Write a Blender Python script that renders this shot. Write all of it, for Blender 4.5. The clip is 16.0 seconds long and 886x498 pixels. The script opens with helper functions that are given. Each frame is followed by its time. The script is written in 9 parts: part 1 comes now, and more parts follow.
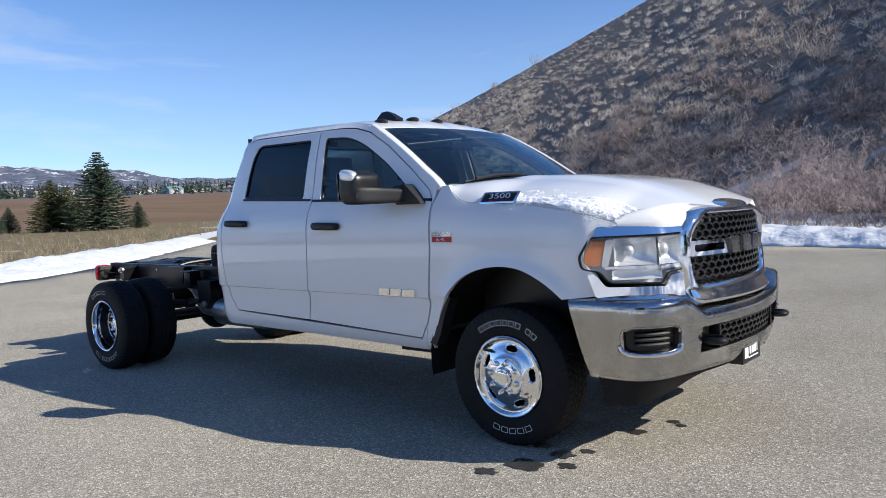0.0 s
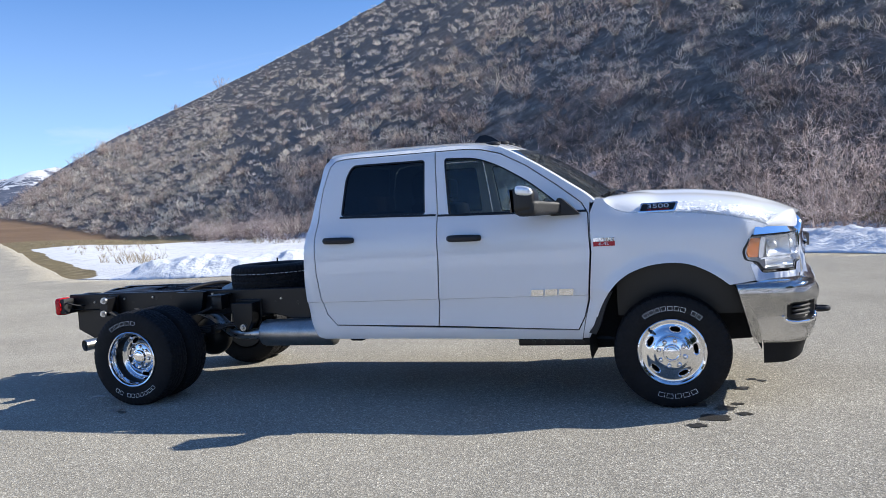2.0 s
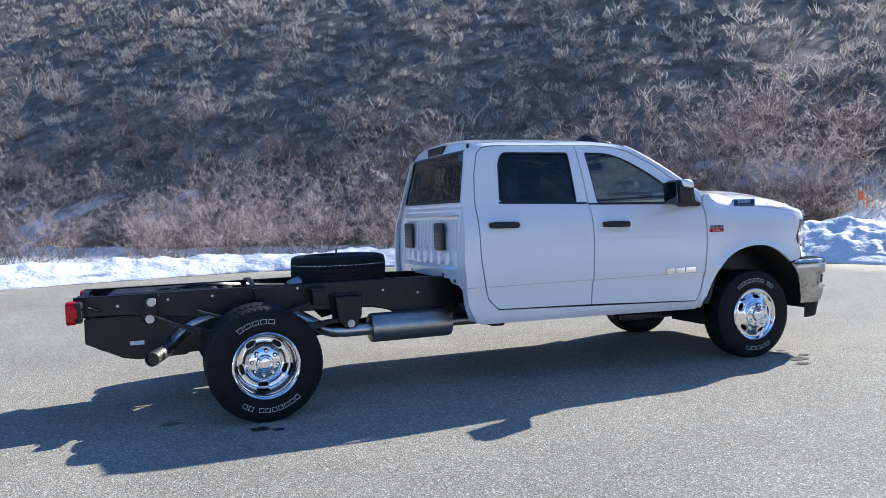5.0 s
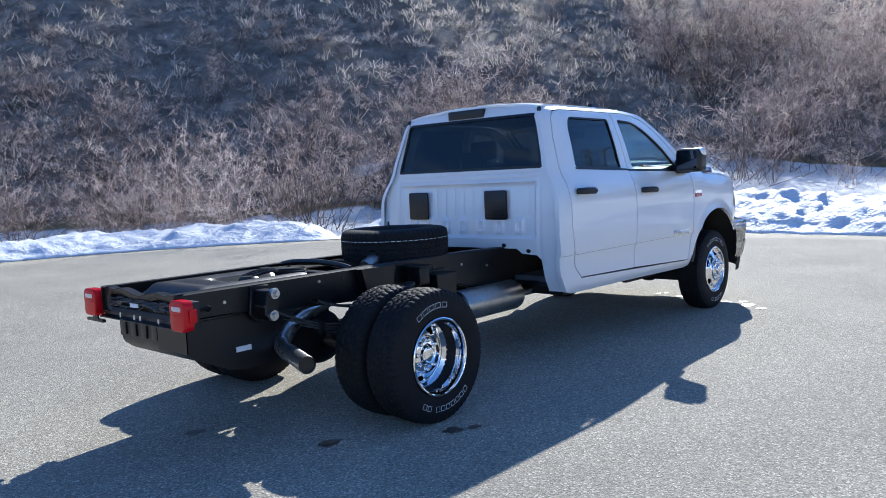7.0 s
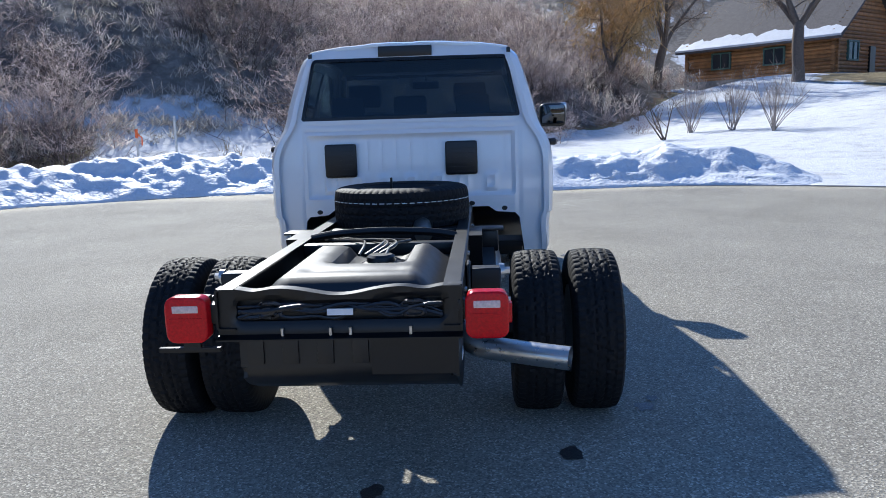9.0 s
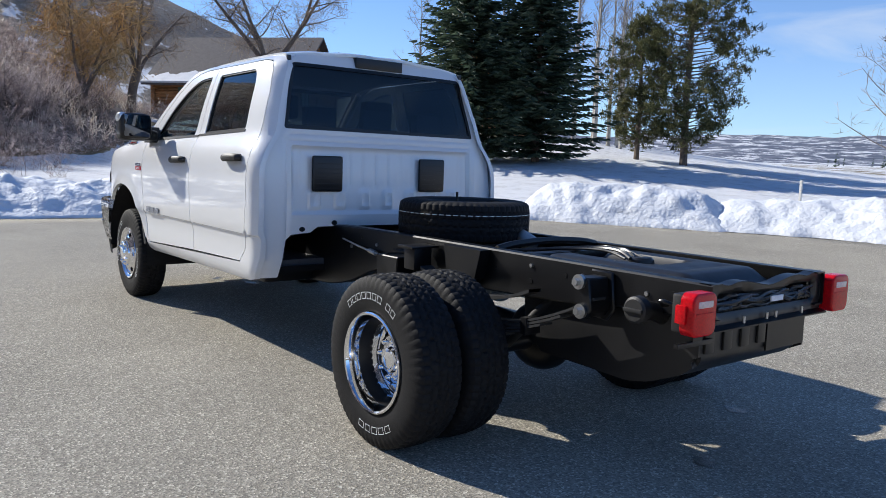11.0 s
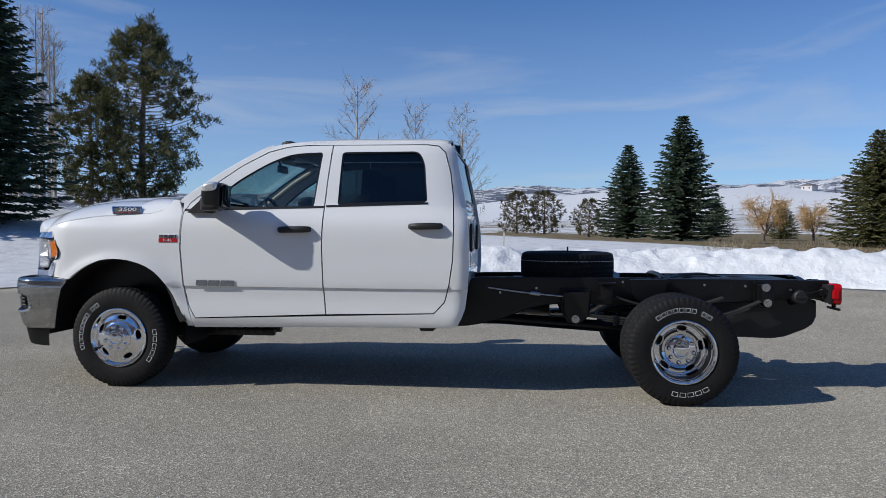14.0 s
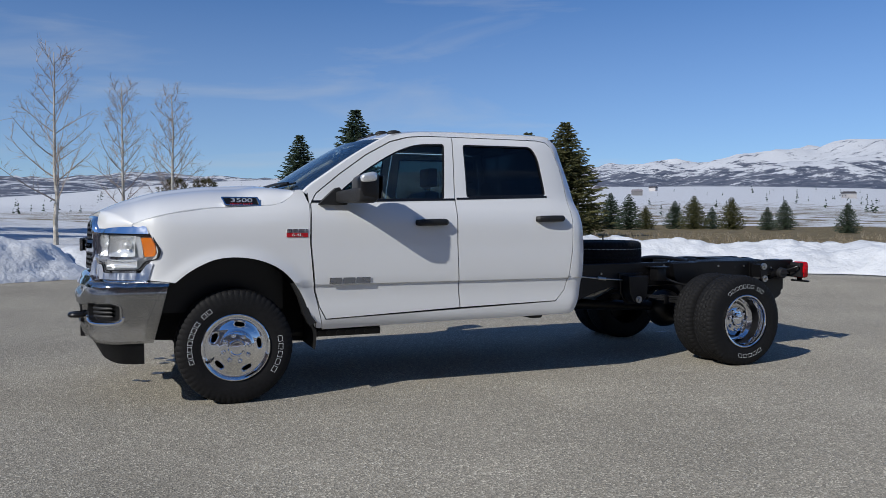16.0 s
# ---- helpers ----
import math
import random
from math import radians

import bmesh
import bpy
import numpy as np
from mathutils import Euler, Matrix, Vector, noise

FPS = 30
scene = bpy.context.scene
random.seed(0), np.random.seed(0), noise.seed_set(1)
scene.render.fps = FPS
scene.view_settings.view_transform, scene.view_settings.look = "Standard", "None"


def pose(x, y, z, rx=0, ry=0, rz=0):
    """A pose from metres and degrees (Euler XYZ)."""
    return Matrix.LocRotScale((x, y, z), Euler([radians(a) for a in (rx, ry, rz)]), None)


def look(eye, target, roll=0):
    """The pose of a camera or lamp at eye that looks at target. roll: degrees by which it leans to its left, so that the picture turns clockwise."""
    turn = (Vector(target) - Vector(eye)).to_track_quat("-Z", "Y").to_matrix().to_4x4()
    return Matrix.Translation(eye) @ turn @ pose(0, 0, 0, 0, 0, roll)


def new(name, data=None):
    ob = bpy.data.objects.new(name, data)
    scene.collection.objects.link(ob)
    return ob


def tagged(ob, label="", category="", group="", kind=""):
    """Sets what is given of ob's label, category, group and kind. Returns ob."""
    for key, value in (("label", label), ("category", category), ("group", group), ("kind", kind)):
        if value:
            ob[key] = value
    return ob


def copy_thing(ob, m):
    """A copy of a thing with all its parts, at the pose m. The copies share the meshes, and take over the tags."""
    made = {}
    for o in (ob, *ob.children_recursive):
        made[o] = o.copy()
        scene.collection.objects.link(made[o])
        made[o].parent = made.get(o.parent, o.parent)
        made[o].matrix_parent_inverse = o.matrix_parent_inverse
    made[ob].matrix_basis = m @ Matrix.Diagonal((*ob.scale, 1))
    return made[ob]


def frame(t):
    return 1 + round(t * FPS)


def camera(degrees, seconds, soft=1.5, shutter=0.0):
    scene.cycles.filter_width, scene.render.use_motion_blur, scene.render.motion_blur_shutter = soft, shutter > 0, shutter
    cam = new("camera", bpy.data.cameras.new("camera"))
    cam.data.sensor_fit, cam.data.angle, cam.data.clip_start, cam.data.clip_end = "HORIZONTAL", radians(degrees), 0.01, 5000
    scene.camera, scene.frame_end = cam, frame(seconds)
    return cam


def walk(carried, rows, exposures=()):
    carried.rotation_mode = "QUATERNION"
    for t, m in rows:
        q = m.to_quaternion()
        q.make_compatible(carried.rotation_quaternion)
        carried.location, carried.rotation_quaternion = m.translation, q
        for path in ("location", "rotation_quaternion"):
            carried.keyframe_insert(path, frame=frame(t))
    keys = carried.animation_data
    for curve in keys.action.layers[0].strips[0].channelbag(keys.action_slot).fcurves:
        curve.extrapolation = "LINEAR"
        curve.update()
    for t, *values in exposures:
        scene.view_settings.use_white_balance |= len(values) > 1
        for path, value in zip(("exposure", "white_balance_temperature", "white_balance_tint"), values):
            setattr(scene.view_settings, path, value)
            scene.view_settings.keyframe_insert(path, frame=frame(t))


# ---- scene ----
cam = camera(60.0, 16.0, 0.75)

PATH = [
    (0, (6.89, -4.494, 1.392), (5.606, -2.965, 1.274), -2.3),
    (0.5, (6.366, -5.025, 1.393), (5.239, -3.376, 1.301), -3.0),
    (1, (5.836, -5.654, 1.402), (4.882, -3.898, 1.33), -3.5),
    (1.5, (5.22, -6.165, 1.388), (4.438, -4.326, 1.323), -3.4),
    (2, (4.464, -6.515, 1.471), (3.875, -4.606, 1.376), -3.6),
    (2.5, (3.699, -6.773, 1.455), (3.3, -4.815, 1.352), -3.5),
    (3, (2.871, -6.924, 1.417), (2.69, -4.934, 1.321), -3.3),
    (3.5, (2.057, -6.961, 1.401), (2.086, -4.963, 1.305), -2.9),
    (4, (1.18, -6.953, 1.411), (1.42, -4.971, 1.301), -2.3),
    (4.2, (0.785, -6.917, 1.37), (1.123, -4.948, 1.276), -2.1),
    (6.3, (-2.454, -5.297, 1.456), (-1.293, -3.676, 1.296), -2.5),
    (6.5, (-2.705, -5.035, 1.46), (-1.464, -3.475, 1.296), -2.5),
    (7, (-3.268, -4.184, 1.438), (-1.794, -2.844, 1.258), -2.6),
    (7.5, (-3.639, -3.266, 1.449), (-1.976, -2.175, 1.239), -2.8),
    (8, (-3.882, -2.307, 1.439), (-2.071, -1.496, 1.191), -3.2),
    (8.5, (-3.95, -1.393, 1.442), (-2.032, -0.907, 1.152), -2.6),
    (9, (-3.832, -0.511, 1.425), (-1.859, -0.403, 1.113), -1.8),
    (9.2, (-3.821, -0.164, 1.397), (-1.847, -0.205, 1.083), -1.5),
    (11.3, (-2.668, 3.491, 1.318), (-1.219, 2.125, 1.136), 1.8),
    (11.5, (-2.516, 3.827, 1.315), (-1.152, 2.372, 1.165), 1.5),
    (12, (-1.99, 4.696, 1.294), (-0.867, 3.045, 1.195), 0.6),
    (12.5, (-1.339, 5.385, 1.247), (-0.44, 3.599, 1.202), 0.2),
    (13, (-0.561, 5.98, 1.263), (0.109, 4.096, 1.227), 0.3),
    (13.5, (0.301, 6.476, 1.245), (0.738, 4.524, 1.209), 0.5),
    (14, (1.201, 6.818, 1.264), (1.397, 4.828, 1.218), 0.4),
    (14.5, (2.149, 7.024, 1.259), (2.099, 5.025, 1.211), 0.1),
    (15, (3.107, 6.996, 1.293), (2.823, 5.017, 1.248), 0.1),
    (15.5, (4.062, 6.806, 1.236), (3.553, 4.872, 1.195), 0.0),
    (16, (4.999, 6.452, 1.275), (4.263, 4.594, 1.204), 0.1),
]
walk(cam, [(t, look(eye, target, roll)) for t, eye, target, roll in PATH],
     exposures=[(0, 0.22, 6650, 8), (2.5, 0.58, 6450, 8), (4.2, 0.68, 6350, 8), (6.5, 0.68, 6050, 7), (9, 0.42, 6080, 7), (11.5, 0.12, 6550, 8), (12.3, -0.16, 6500, 8), (13, -0.26, 6400, 8), (16, -0.52, 6350, 8)])

# ---------------------------------------------------------------- light
SUN_AZ, SUN_EL = 22.8, 33.5          # degrees: from +x towards +y, above the ground
world = bpy.data.worlds.new("sky_world")
scene.world = world
world.use_nodes = True
wn, wl = world.node_tree.nodes, world.node_tree.links
wn.clear()
w_out, w_bg = wn.new("ShaderNodeOutputWorld"), wn.new("ShaderNodeBackground")
w_sky = wn.new("ShaderNodeTexSky")
w_sky.sky_type, w_sky.sun_disc = "NISHITA", False
w_sky.sun_elevation, w_sky.sun_rotation = radians(SUN_EL), radians(90 - SUN_AZ)
w_sky.altitude, w_sky.air_density, w_sky.dust_density, w_sky.ozone_density = 1900, 1.0, 0.1, 3.5
# thin wisps of cloud, long and flat, denser towards the horizon
w_geo = wn.new("ShaderNodeTexCoord")
w_map = wn.new("ShaderNodeMapping")
w_map.inputs["Scale"].default_value = (1.6, 1.6, 9.0)
w_map.inputs["Rotation"].default_value = (radians(5), radians(-4), radians(30))
w_noise = wn.new("ShaderNodeTexNoise")
w_noise.inputs["Scale"].default_value, w_noise.inputs["Detail"].default_value = 1.5, 7
w_noise.inputs["Roughness"].default_value, w_noise.inputs["Distortion"].default_value = 0.55, 0.6
w_ramp = wn.new("ShaderNodeValToRGB")
w_ramp.color_ramp.elements[0].position, w_ramp.color_ramp.elements[1].position = 0.54, 0.80
w_ramp.color_ramp.elements[1].color = (0.42, 0.42, 0.42, 1)
w_sep = wn.new("ShaderNodeSeparateXYZ")
w_low = wn.new("ShaderNodeMapRange")
for key, value in (("From Min", 0.02), ("From Max", 0.30), ("To Min", 0.32), ("To Max", 0.0)):
    w_low.inputs[key].default_value = value
w_add = wn.new("ShaderNodeMath")
w_add.operation, w_add.use_clamp = "ADD", True
w_mix = wn.new("ShaderNodeMix")
w_mix.data_type = "RGBA"
w_mix.inputs["B"].default_value = (6.6, 7.0, 7.6, 1)
wl.new(w_geo.outputs["Generated"], w_map.inputs["Vector"])
wl.new(w_map.outputs["Vector"], w_noise.inputs["Vector"])
wl.new(w_noise.outputs["Fac"], w_ramp.inputs["Fac"])
wl.new(w_geo.outputs["Generated"], w_sep.inputs["Vector"])
wl.new(w_sep.outputs["Z"], w_low.inputs["Value"])
wl.new(w_ramp.outputs["Color"], w_add.inputs[0])
wl.new(w_low.outputs["Result"], w_add.inputs[1])
wl.new(w_add.outputs["Value"], w_mix.inputs["Factor"])
w_tint = wn.new("ShaderNodeVectorMath")
w_tint.operation = "MULTIPLY"
w_tint.inputs[1].default_value = (0.76, 1.05, 1.38)
wl.new(w_sky.outputs["Color"], w_tint.inputs[0])
wl.new(w_tint.outputs["Vector"], w_mix.inputs["A"])
wl.new(w_mix.outputs["Result"], w_bg.inputs["Color"])
w_bg.inputs["Strength"].default_value = 0.106
wl.new(w_bg.outputs["Background"], w_out.inputs["Surface"])

sun_lamp = bpy.data.lights.new("sun", "SUN")
sun_lamp.energy, sun_lamp.angle, sun_lamp.color = 5.2, radians(0.53), (1.0, 0.955, 0.89)
sun = new("sun", sun_lamp)
sun_way = Vector((math.cos(radians(SUN_EL)) * math.cos(radians(SUN_AZ)),
                  math.cos(radians(SUN_EL)) * math.sin(radians(SUN_AZ)), math.sin(radians(SUN_EL))))
sun.matrix_world = look(sun_way * 60, (0, 0, 0))
scene.view_settings.exposure = 0.0


# ---------------------------------------------------------------- small tools
def mesh_ob(name, verts, faces, material, smooth=False, parent=None, label=""):
    me = bpy.data.meshes.new(name)
    me.from_pydata([tuple(v) for v in verts], [], [tuple(f) for f in faces])
    if smooth:
        me.shade_smooth()
    me.materials.append(material)
    ob = new(name, me)
    ob.parent = parent
    if label:
        tagged(ob, label)
    return ob


def part(name, bm, material, parent, label="", smooth=True):
    """A bmesh as one mesh object under a thing or a part."""
    me = bpy.data.meshes.new(name)
    bmesh.ops.recalc_face_normals(bm, faces=bm.faces)
    bm.to_mesh(me)
    bm.free()
    if smooth:
        me.shade_smooth()
        me.set_sharp_from_angle(angle=radians(34))
    for m in material if isinstance(material, (list, tuple)) else [material]:
        me.materials.append(m)
    ob = new(name, me)
    ob.parent = parent
    if label:
        tagged(ob, label)
    return ob


def thing(name, label, category, m=None, group="", kind=""):
    ob = new(name)
    ob.empty_display_size = 0.1
    if m is not None:
        ob.matrix_basis = m
    return tagged(ob, label, category, group, kind)


def hash2(ix, iy, seed):
    v = np.sin(ix * 127.1 + iy * 311.7 + seed * 74.7) * 43758.5453
    return v - np.floor(v)


def vnoise(x, y, seed=0):
    """Smooth value noise from 0 to 1 on arrays."""
    ix, iy = np.floor(x), np.floor(y)
    fx, fy = x - ix, y - iy
    fx, fy = fx * fx * (3 - 2 * fx), fy * fy * (3 - 2 * fy)
    a, b = hash2(ix, iy, seed), hash2(ix + 1, iy, seed)
    c, d = hash2(ix, iy + 1, seed), hash2(ix + 1, iy + 1, seed)
    return (a * (1 - fx) + b * fx) * (1 - fy) + (c * (1 - fx) + d * fx) * fy


def fbm(x, y, octaves=4, seed=0):
    total, size = 0.0, 0.0
    for o in range(octaves):
        total = total + vnoise(x * 2 ** o + 17.3 * o, y * 2 ** o - 9.1 * o, seed + o) * 0.5 ** o
        size += 0.5 ** o
    return total / size


def smooth(x, a, b):
    s = np.clip((x - a) / (b - a), 0, 1)
    return s * s * (3 - 2 * s)


# ---------------------------------------------------------------- materials
def material(name, color, rough=0.6, metal=0.0, vary=0.0, scale=5.0, fine=0.0, fine_scale=60.0, bump=0.0, bump_scale=80.0,
             coat=0.0, second=None, rough_vary=0.0, specular=0.5, per_object=0.0, island=0.0):
    """A principled surface with variation at two scales in object space, bump and wear of the gloss."""
    m = bpy.data.materials.new(name)
    m.use_nodes = True
    n, l = m.node_tree.nodes, m.node_tree.links
    p = n["Principled BSDF"]
    p.inputs["Roughness"].default_value, p.inputs["Metallic"].default_value = rough, metal
    p.inputs["Coat Weight"].default_value, p.inputs["Coat Roughness"].default_value = coat, 0.03
    p.inputs["Specular IOR Level"].default_value = specular
    base = n.new("ShaderNodeRGB")
    base.outputs[0].default_value = (*color, 1)
    out = base.outputs[0]
    co = n.new("ShaderNodeTexCoord")
    geo = n.new("ShaderNodeNewGeometry")

    def noise_at(s, detail=5):
        t = n.new("ShaderNodeTexNoise")
        t.inputs["Scale"].default_value, t.inputs["Detail"].default_value = s, detail
        l.new(geo.outputs["Position"], t.inputs["Vector"])
        return t.outputs["Fac"]

    def blend(a, fac, b):
        x = n.new("ShaderNodeMix")
        x.data_type = "RGBA"
        l.new(fac, x.inputs["Factor"])
        l.new(a, x.inputs["A"])
        x.inputs["B"].default_value = (*b, 1)
        return x.outputs["Result"]

    def gain(a, fac, low, high):
        r = n.new("ShaderNodeMapRange")
        r.inputs["From Min"].default_value, r.inputs["From Max"].default_value = 0.25, 0.75
        r.inputs["To Min"].default_value, r.inputs["To Max"].default_value = low, high
        l.new(fac, r.inputs["Value"])
        x = n.new("ShaderNodeVectorMath")
        x.operation = "SCALE"
        l.new(a, x.inputs[0])
        l.new(r.outputs["Result"], x.inputs["Scale"])
        return x.outputs["Vector"]

    if second is not None:
        ramp = n.new("ShaderNodeMapRange")
        ramp.inputs["From Min"].default_value, ramp.inputs["From Max"].default_value = 0.40, 0.62
        l.new(noise_at(scale), ramp.inputs["Value"])
        out = blend(out, ramp.outputs["Result"], second)
    if vary:
        out = gain(out, noise_at(scale * 1.7), 1 - vary, 1 + vary)
    if fine:
        out = gain(out, noise_at(fine_scale, 3), 1 - fine, 1 + fine)
    if per_object:
        info = n.new("ShaderNodeObjectInfo")
        out = gain(out, info.outputs["Random"], 1 - per_object, 1 + per_object)
    if island:
        out = gain(out, geo.outputs["Random Per Island"], 1 - island, 1 + island)
    l.new(out, p.inputs["Base Color"])
    if rough_vary:
        r = n.new("ShaderNodeMapRange")
        r.inputs["From Min"].default_value, r.inputs["From Max"].default_value = 0.3, 0.7
        r.inputs["To Min"].default_value, r.inputs["To Max"].default_value = max(0.0, rough - rough_vary), min(1.0, rough + rough_vary)
        l.new(noise_at(scale * 3), r.inputs["Value"])
        l.new(r.outputs["Result"], p.inputs["Roughness"])
    if bump:
        b = n.new("ShaderNodeBump")
        b.inputs["Strength"].default_value, b.inputs["Distance"].default_value = bump, 0.01
        l.new(noise_at(bump_scale, 4), b.inputs["Height"])
        l.new(b.outputs["Normal"], p.inputs["Normal"])
    return m


WHITE = material("white_truck_paint", (0.79, 0.80, 0.81), 0.32, coat=1.0, vary=0.008, scale=1.2)
CHROME = material("chrome", (0.84, 0.85, 0.87), 0.06, 1.0, rough_vary=0.03, scale=8)
DULL_METAL = material("dull_aluminised_steel", (0.45, 0.44, 0.42), 0.38, 1.0, vary=0.15, scale=6, fine=0.1, bump=0.05, rough_vary=0.1)
RUBBER = material("tyre_rubber", (0.009, 0.009, 0.010), 0.7, vary=0.2, scale=9, fine=0.2, bump=0.15, bump_scale=200, specular=0.25)
FRAME = material("black_chassis_paint", (0.005, 0.005, 0.006), 0.36, vary=0.1, scale=2, rough_vary=0.03, specular=0.42)
PLASTIC = material("textured_black_plastic", (0.013, 0.013, 0.014), 0.55, vary=0.1, scale=15, bump=0.12, bump_scale=400)
TRIM = material("satin_black_trim", (0.006, 0.006, 0.007), 0.35)
SNOW = material("old_snow", (0.69, 0.71, 0.745), 0.62, vary=0.07, scale=1.1, fine=0.05, fine_scale=30, bump=0.9, bump_scale=11, rough_vary=0.1)
SNOW.node_tree.nodes["Bump"].inputs["Distance"].default_value = 0.035

# ---------------------------------------------------------------- the land
# edge of the paved turning circle, anticlockwise, in metres
LOOP = [(-10.6, 2.2), (-10.2, -1.8), (-10.0, -5.6), (-8.9, -6.9), (-6.6, -9.6), (-2.4, -11.6), (0.5, -12.0), (4.3, -11.6), (6.9, -10.4),
        (10.4, -8.2), (12.3, -4.4), (12.2, -1.5), (12.4, 1.6), (12.9, 4.0), (12.2, 6.6), (10.8, 8.9), (8.6, 10.4), (6.0, 12.4),
        (2.5, 13.6), (0.3, 13.7), (-4.6, 12.4), (-8.5, 11.4), (-13.2, 12.6)]
ROAD_WEST = [(-12.3, 4.6), (-16.0, 8.3), (-28.0, 19.4), (-45.0, 34.7), (-62.0, 50.0), (-90.0, 74.5)]
ROAD_EAST = [(-18.5, 17.2), (-25.0, 23.1), (-42.0, 38.4), (-59.0, 53.6), (-87.0, 78.0)]


def dense(points, step):
    """Points every step metres along a smooth open line through the given ones."""
    pts = [Vector((x, y, 0)) for x, y in points]
    out = []
    for i in range(len(pts) - 1):
        a, b = pts[max(i - 1, 0)], pts[i]
        c, d = pts[i + 1], pts[min(i + 2, len(pts) - 1)]
        n = max(1, int((c - b).length / step))
        for k in range(n):
            t = k / n
            out.append(0.5 * ((2 * b) + (c - a) * t + (2 * a - 5 * b + 4 * c - d) * t * t + (3 * b - a - 3 * c + d) * t ** 3))
    out.append(pts[-1])
    return [(v.x, v.y) for v in out]


EDGE = dense(ROAD_WEST[::-1] + LOOP + ROAD_EAST, 0.6)


def in_loop(x, y, pts):
    inside = np.zeros(np.shape(x), bool)
    for (ax, ay), (bx, by) in zip(pts, pts[1:] + pts[:1]):
        cut = (ay > y) != (by > y)
        with np.errstate(divide="ignore", invalid="ignore"):
            xx = (bx - ax) * (y - ay) / (by - ay) + ax
        inside ^= cut & (x < xx)
    return inside


def edge_distance(x, y, pts):
    best = np.full(np.shape(x), 1e9)
    for (ax, ay), (bx, by) in zip(pts, pts[1:]):
        dx, dy = bx - ax, by - ay
        t = np.clip(((x - ax) * dx + (y - ay) * dy) / (dx * dx + dy * dy + 1e-9), 0, 1)
        best = np.minimum(best, np.hypot(x - ax - t * dx, y - ay - t * dy))
    return best


def table(az, knots):
    """Values round the compass (degrees) from knots of azimuth and value."""
    k = sorted(knots)
    k = [(k[-1][0] - 360, k[-1][1])] + k + [(k[0][0] + 360, k[0][1])]
    return np.interp(az, [a for a, _ in k], [v for _, v in k])


NEAR_RISE = [(-170, -0.6), (-150, -0.2), (-118, 0.3), (-100, 0.6), (-84, 0.9), (-69, 1.2), (-55, 2.2), (-46, 2.7), (-35, 2.3), (-20, 1.2),
             (-13, 0.6), (0, 0.7), (20, 1.4), (50, 1.0), (90, 0.6), (125, 0.0), (138, -0.2), (160, -0.7)]
SKYLINE = [(170, 3.2), (160, 3.4), (154, 3.2), (146, 2.3), (141, 2.3), (138, 3.2), (135, 4.1), (125, 4.4), (90, 4), (40, 4), (0, 4), (-50, 2.2), (-72, 2.5), (-80, 2.8),
           (-88, 3.0), (-98, 3.2), (-109, 3.5), (-118, 3.7), (-123, 4.0), (-127, 4.5), (-130, 4.3), (-134, 5.0), (-141, 5.2), (-150, 4.8), (-165, 4)]
SNOW_HILL = [(30, 60), (10, 66), (-8, 74), (-18, 52), (-23.6, 40), (-33, 25), (-36, 11), (-39, 4), (-46, 2), (-52, 0), (-90, 0), (-179, 0), (120, 0), (60, 0)]


def pave_z(x, y):
    return 0.12 * smooth(np.hypot(x - 2, y), 5, 14)


def hill_part(x, y):
    u, v = 0.643 * x + 0.766 * y, 0.766 * x - 0.643 * y
    w = u - 19.5 - 0.022 * np.maximum(0, -v - 15) - 0.25 * np.maximum(0, v - 36) - 2.5 * (fbm(x * 0.05, y * 0.05, 3, 4) - 0.5)
    w = 0.5 * (w + np.sqrt(w * w + 9)) - 1.5 * np.exp(-np.maximum(w, -30) ** 2 / 60)
    w = np.maximum(w, 0)
    return 0.635 * (1 - 0.25 * smooth(v, 0, 35)) * np.where(w < 170, w, 170 + 70 * (1 - np.exp(-(w - 170) / 70)))


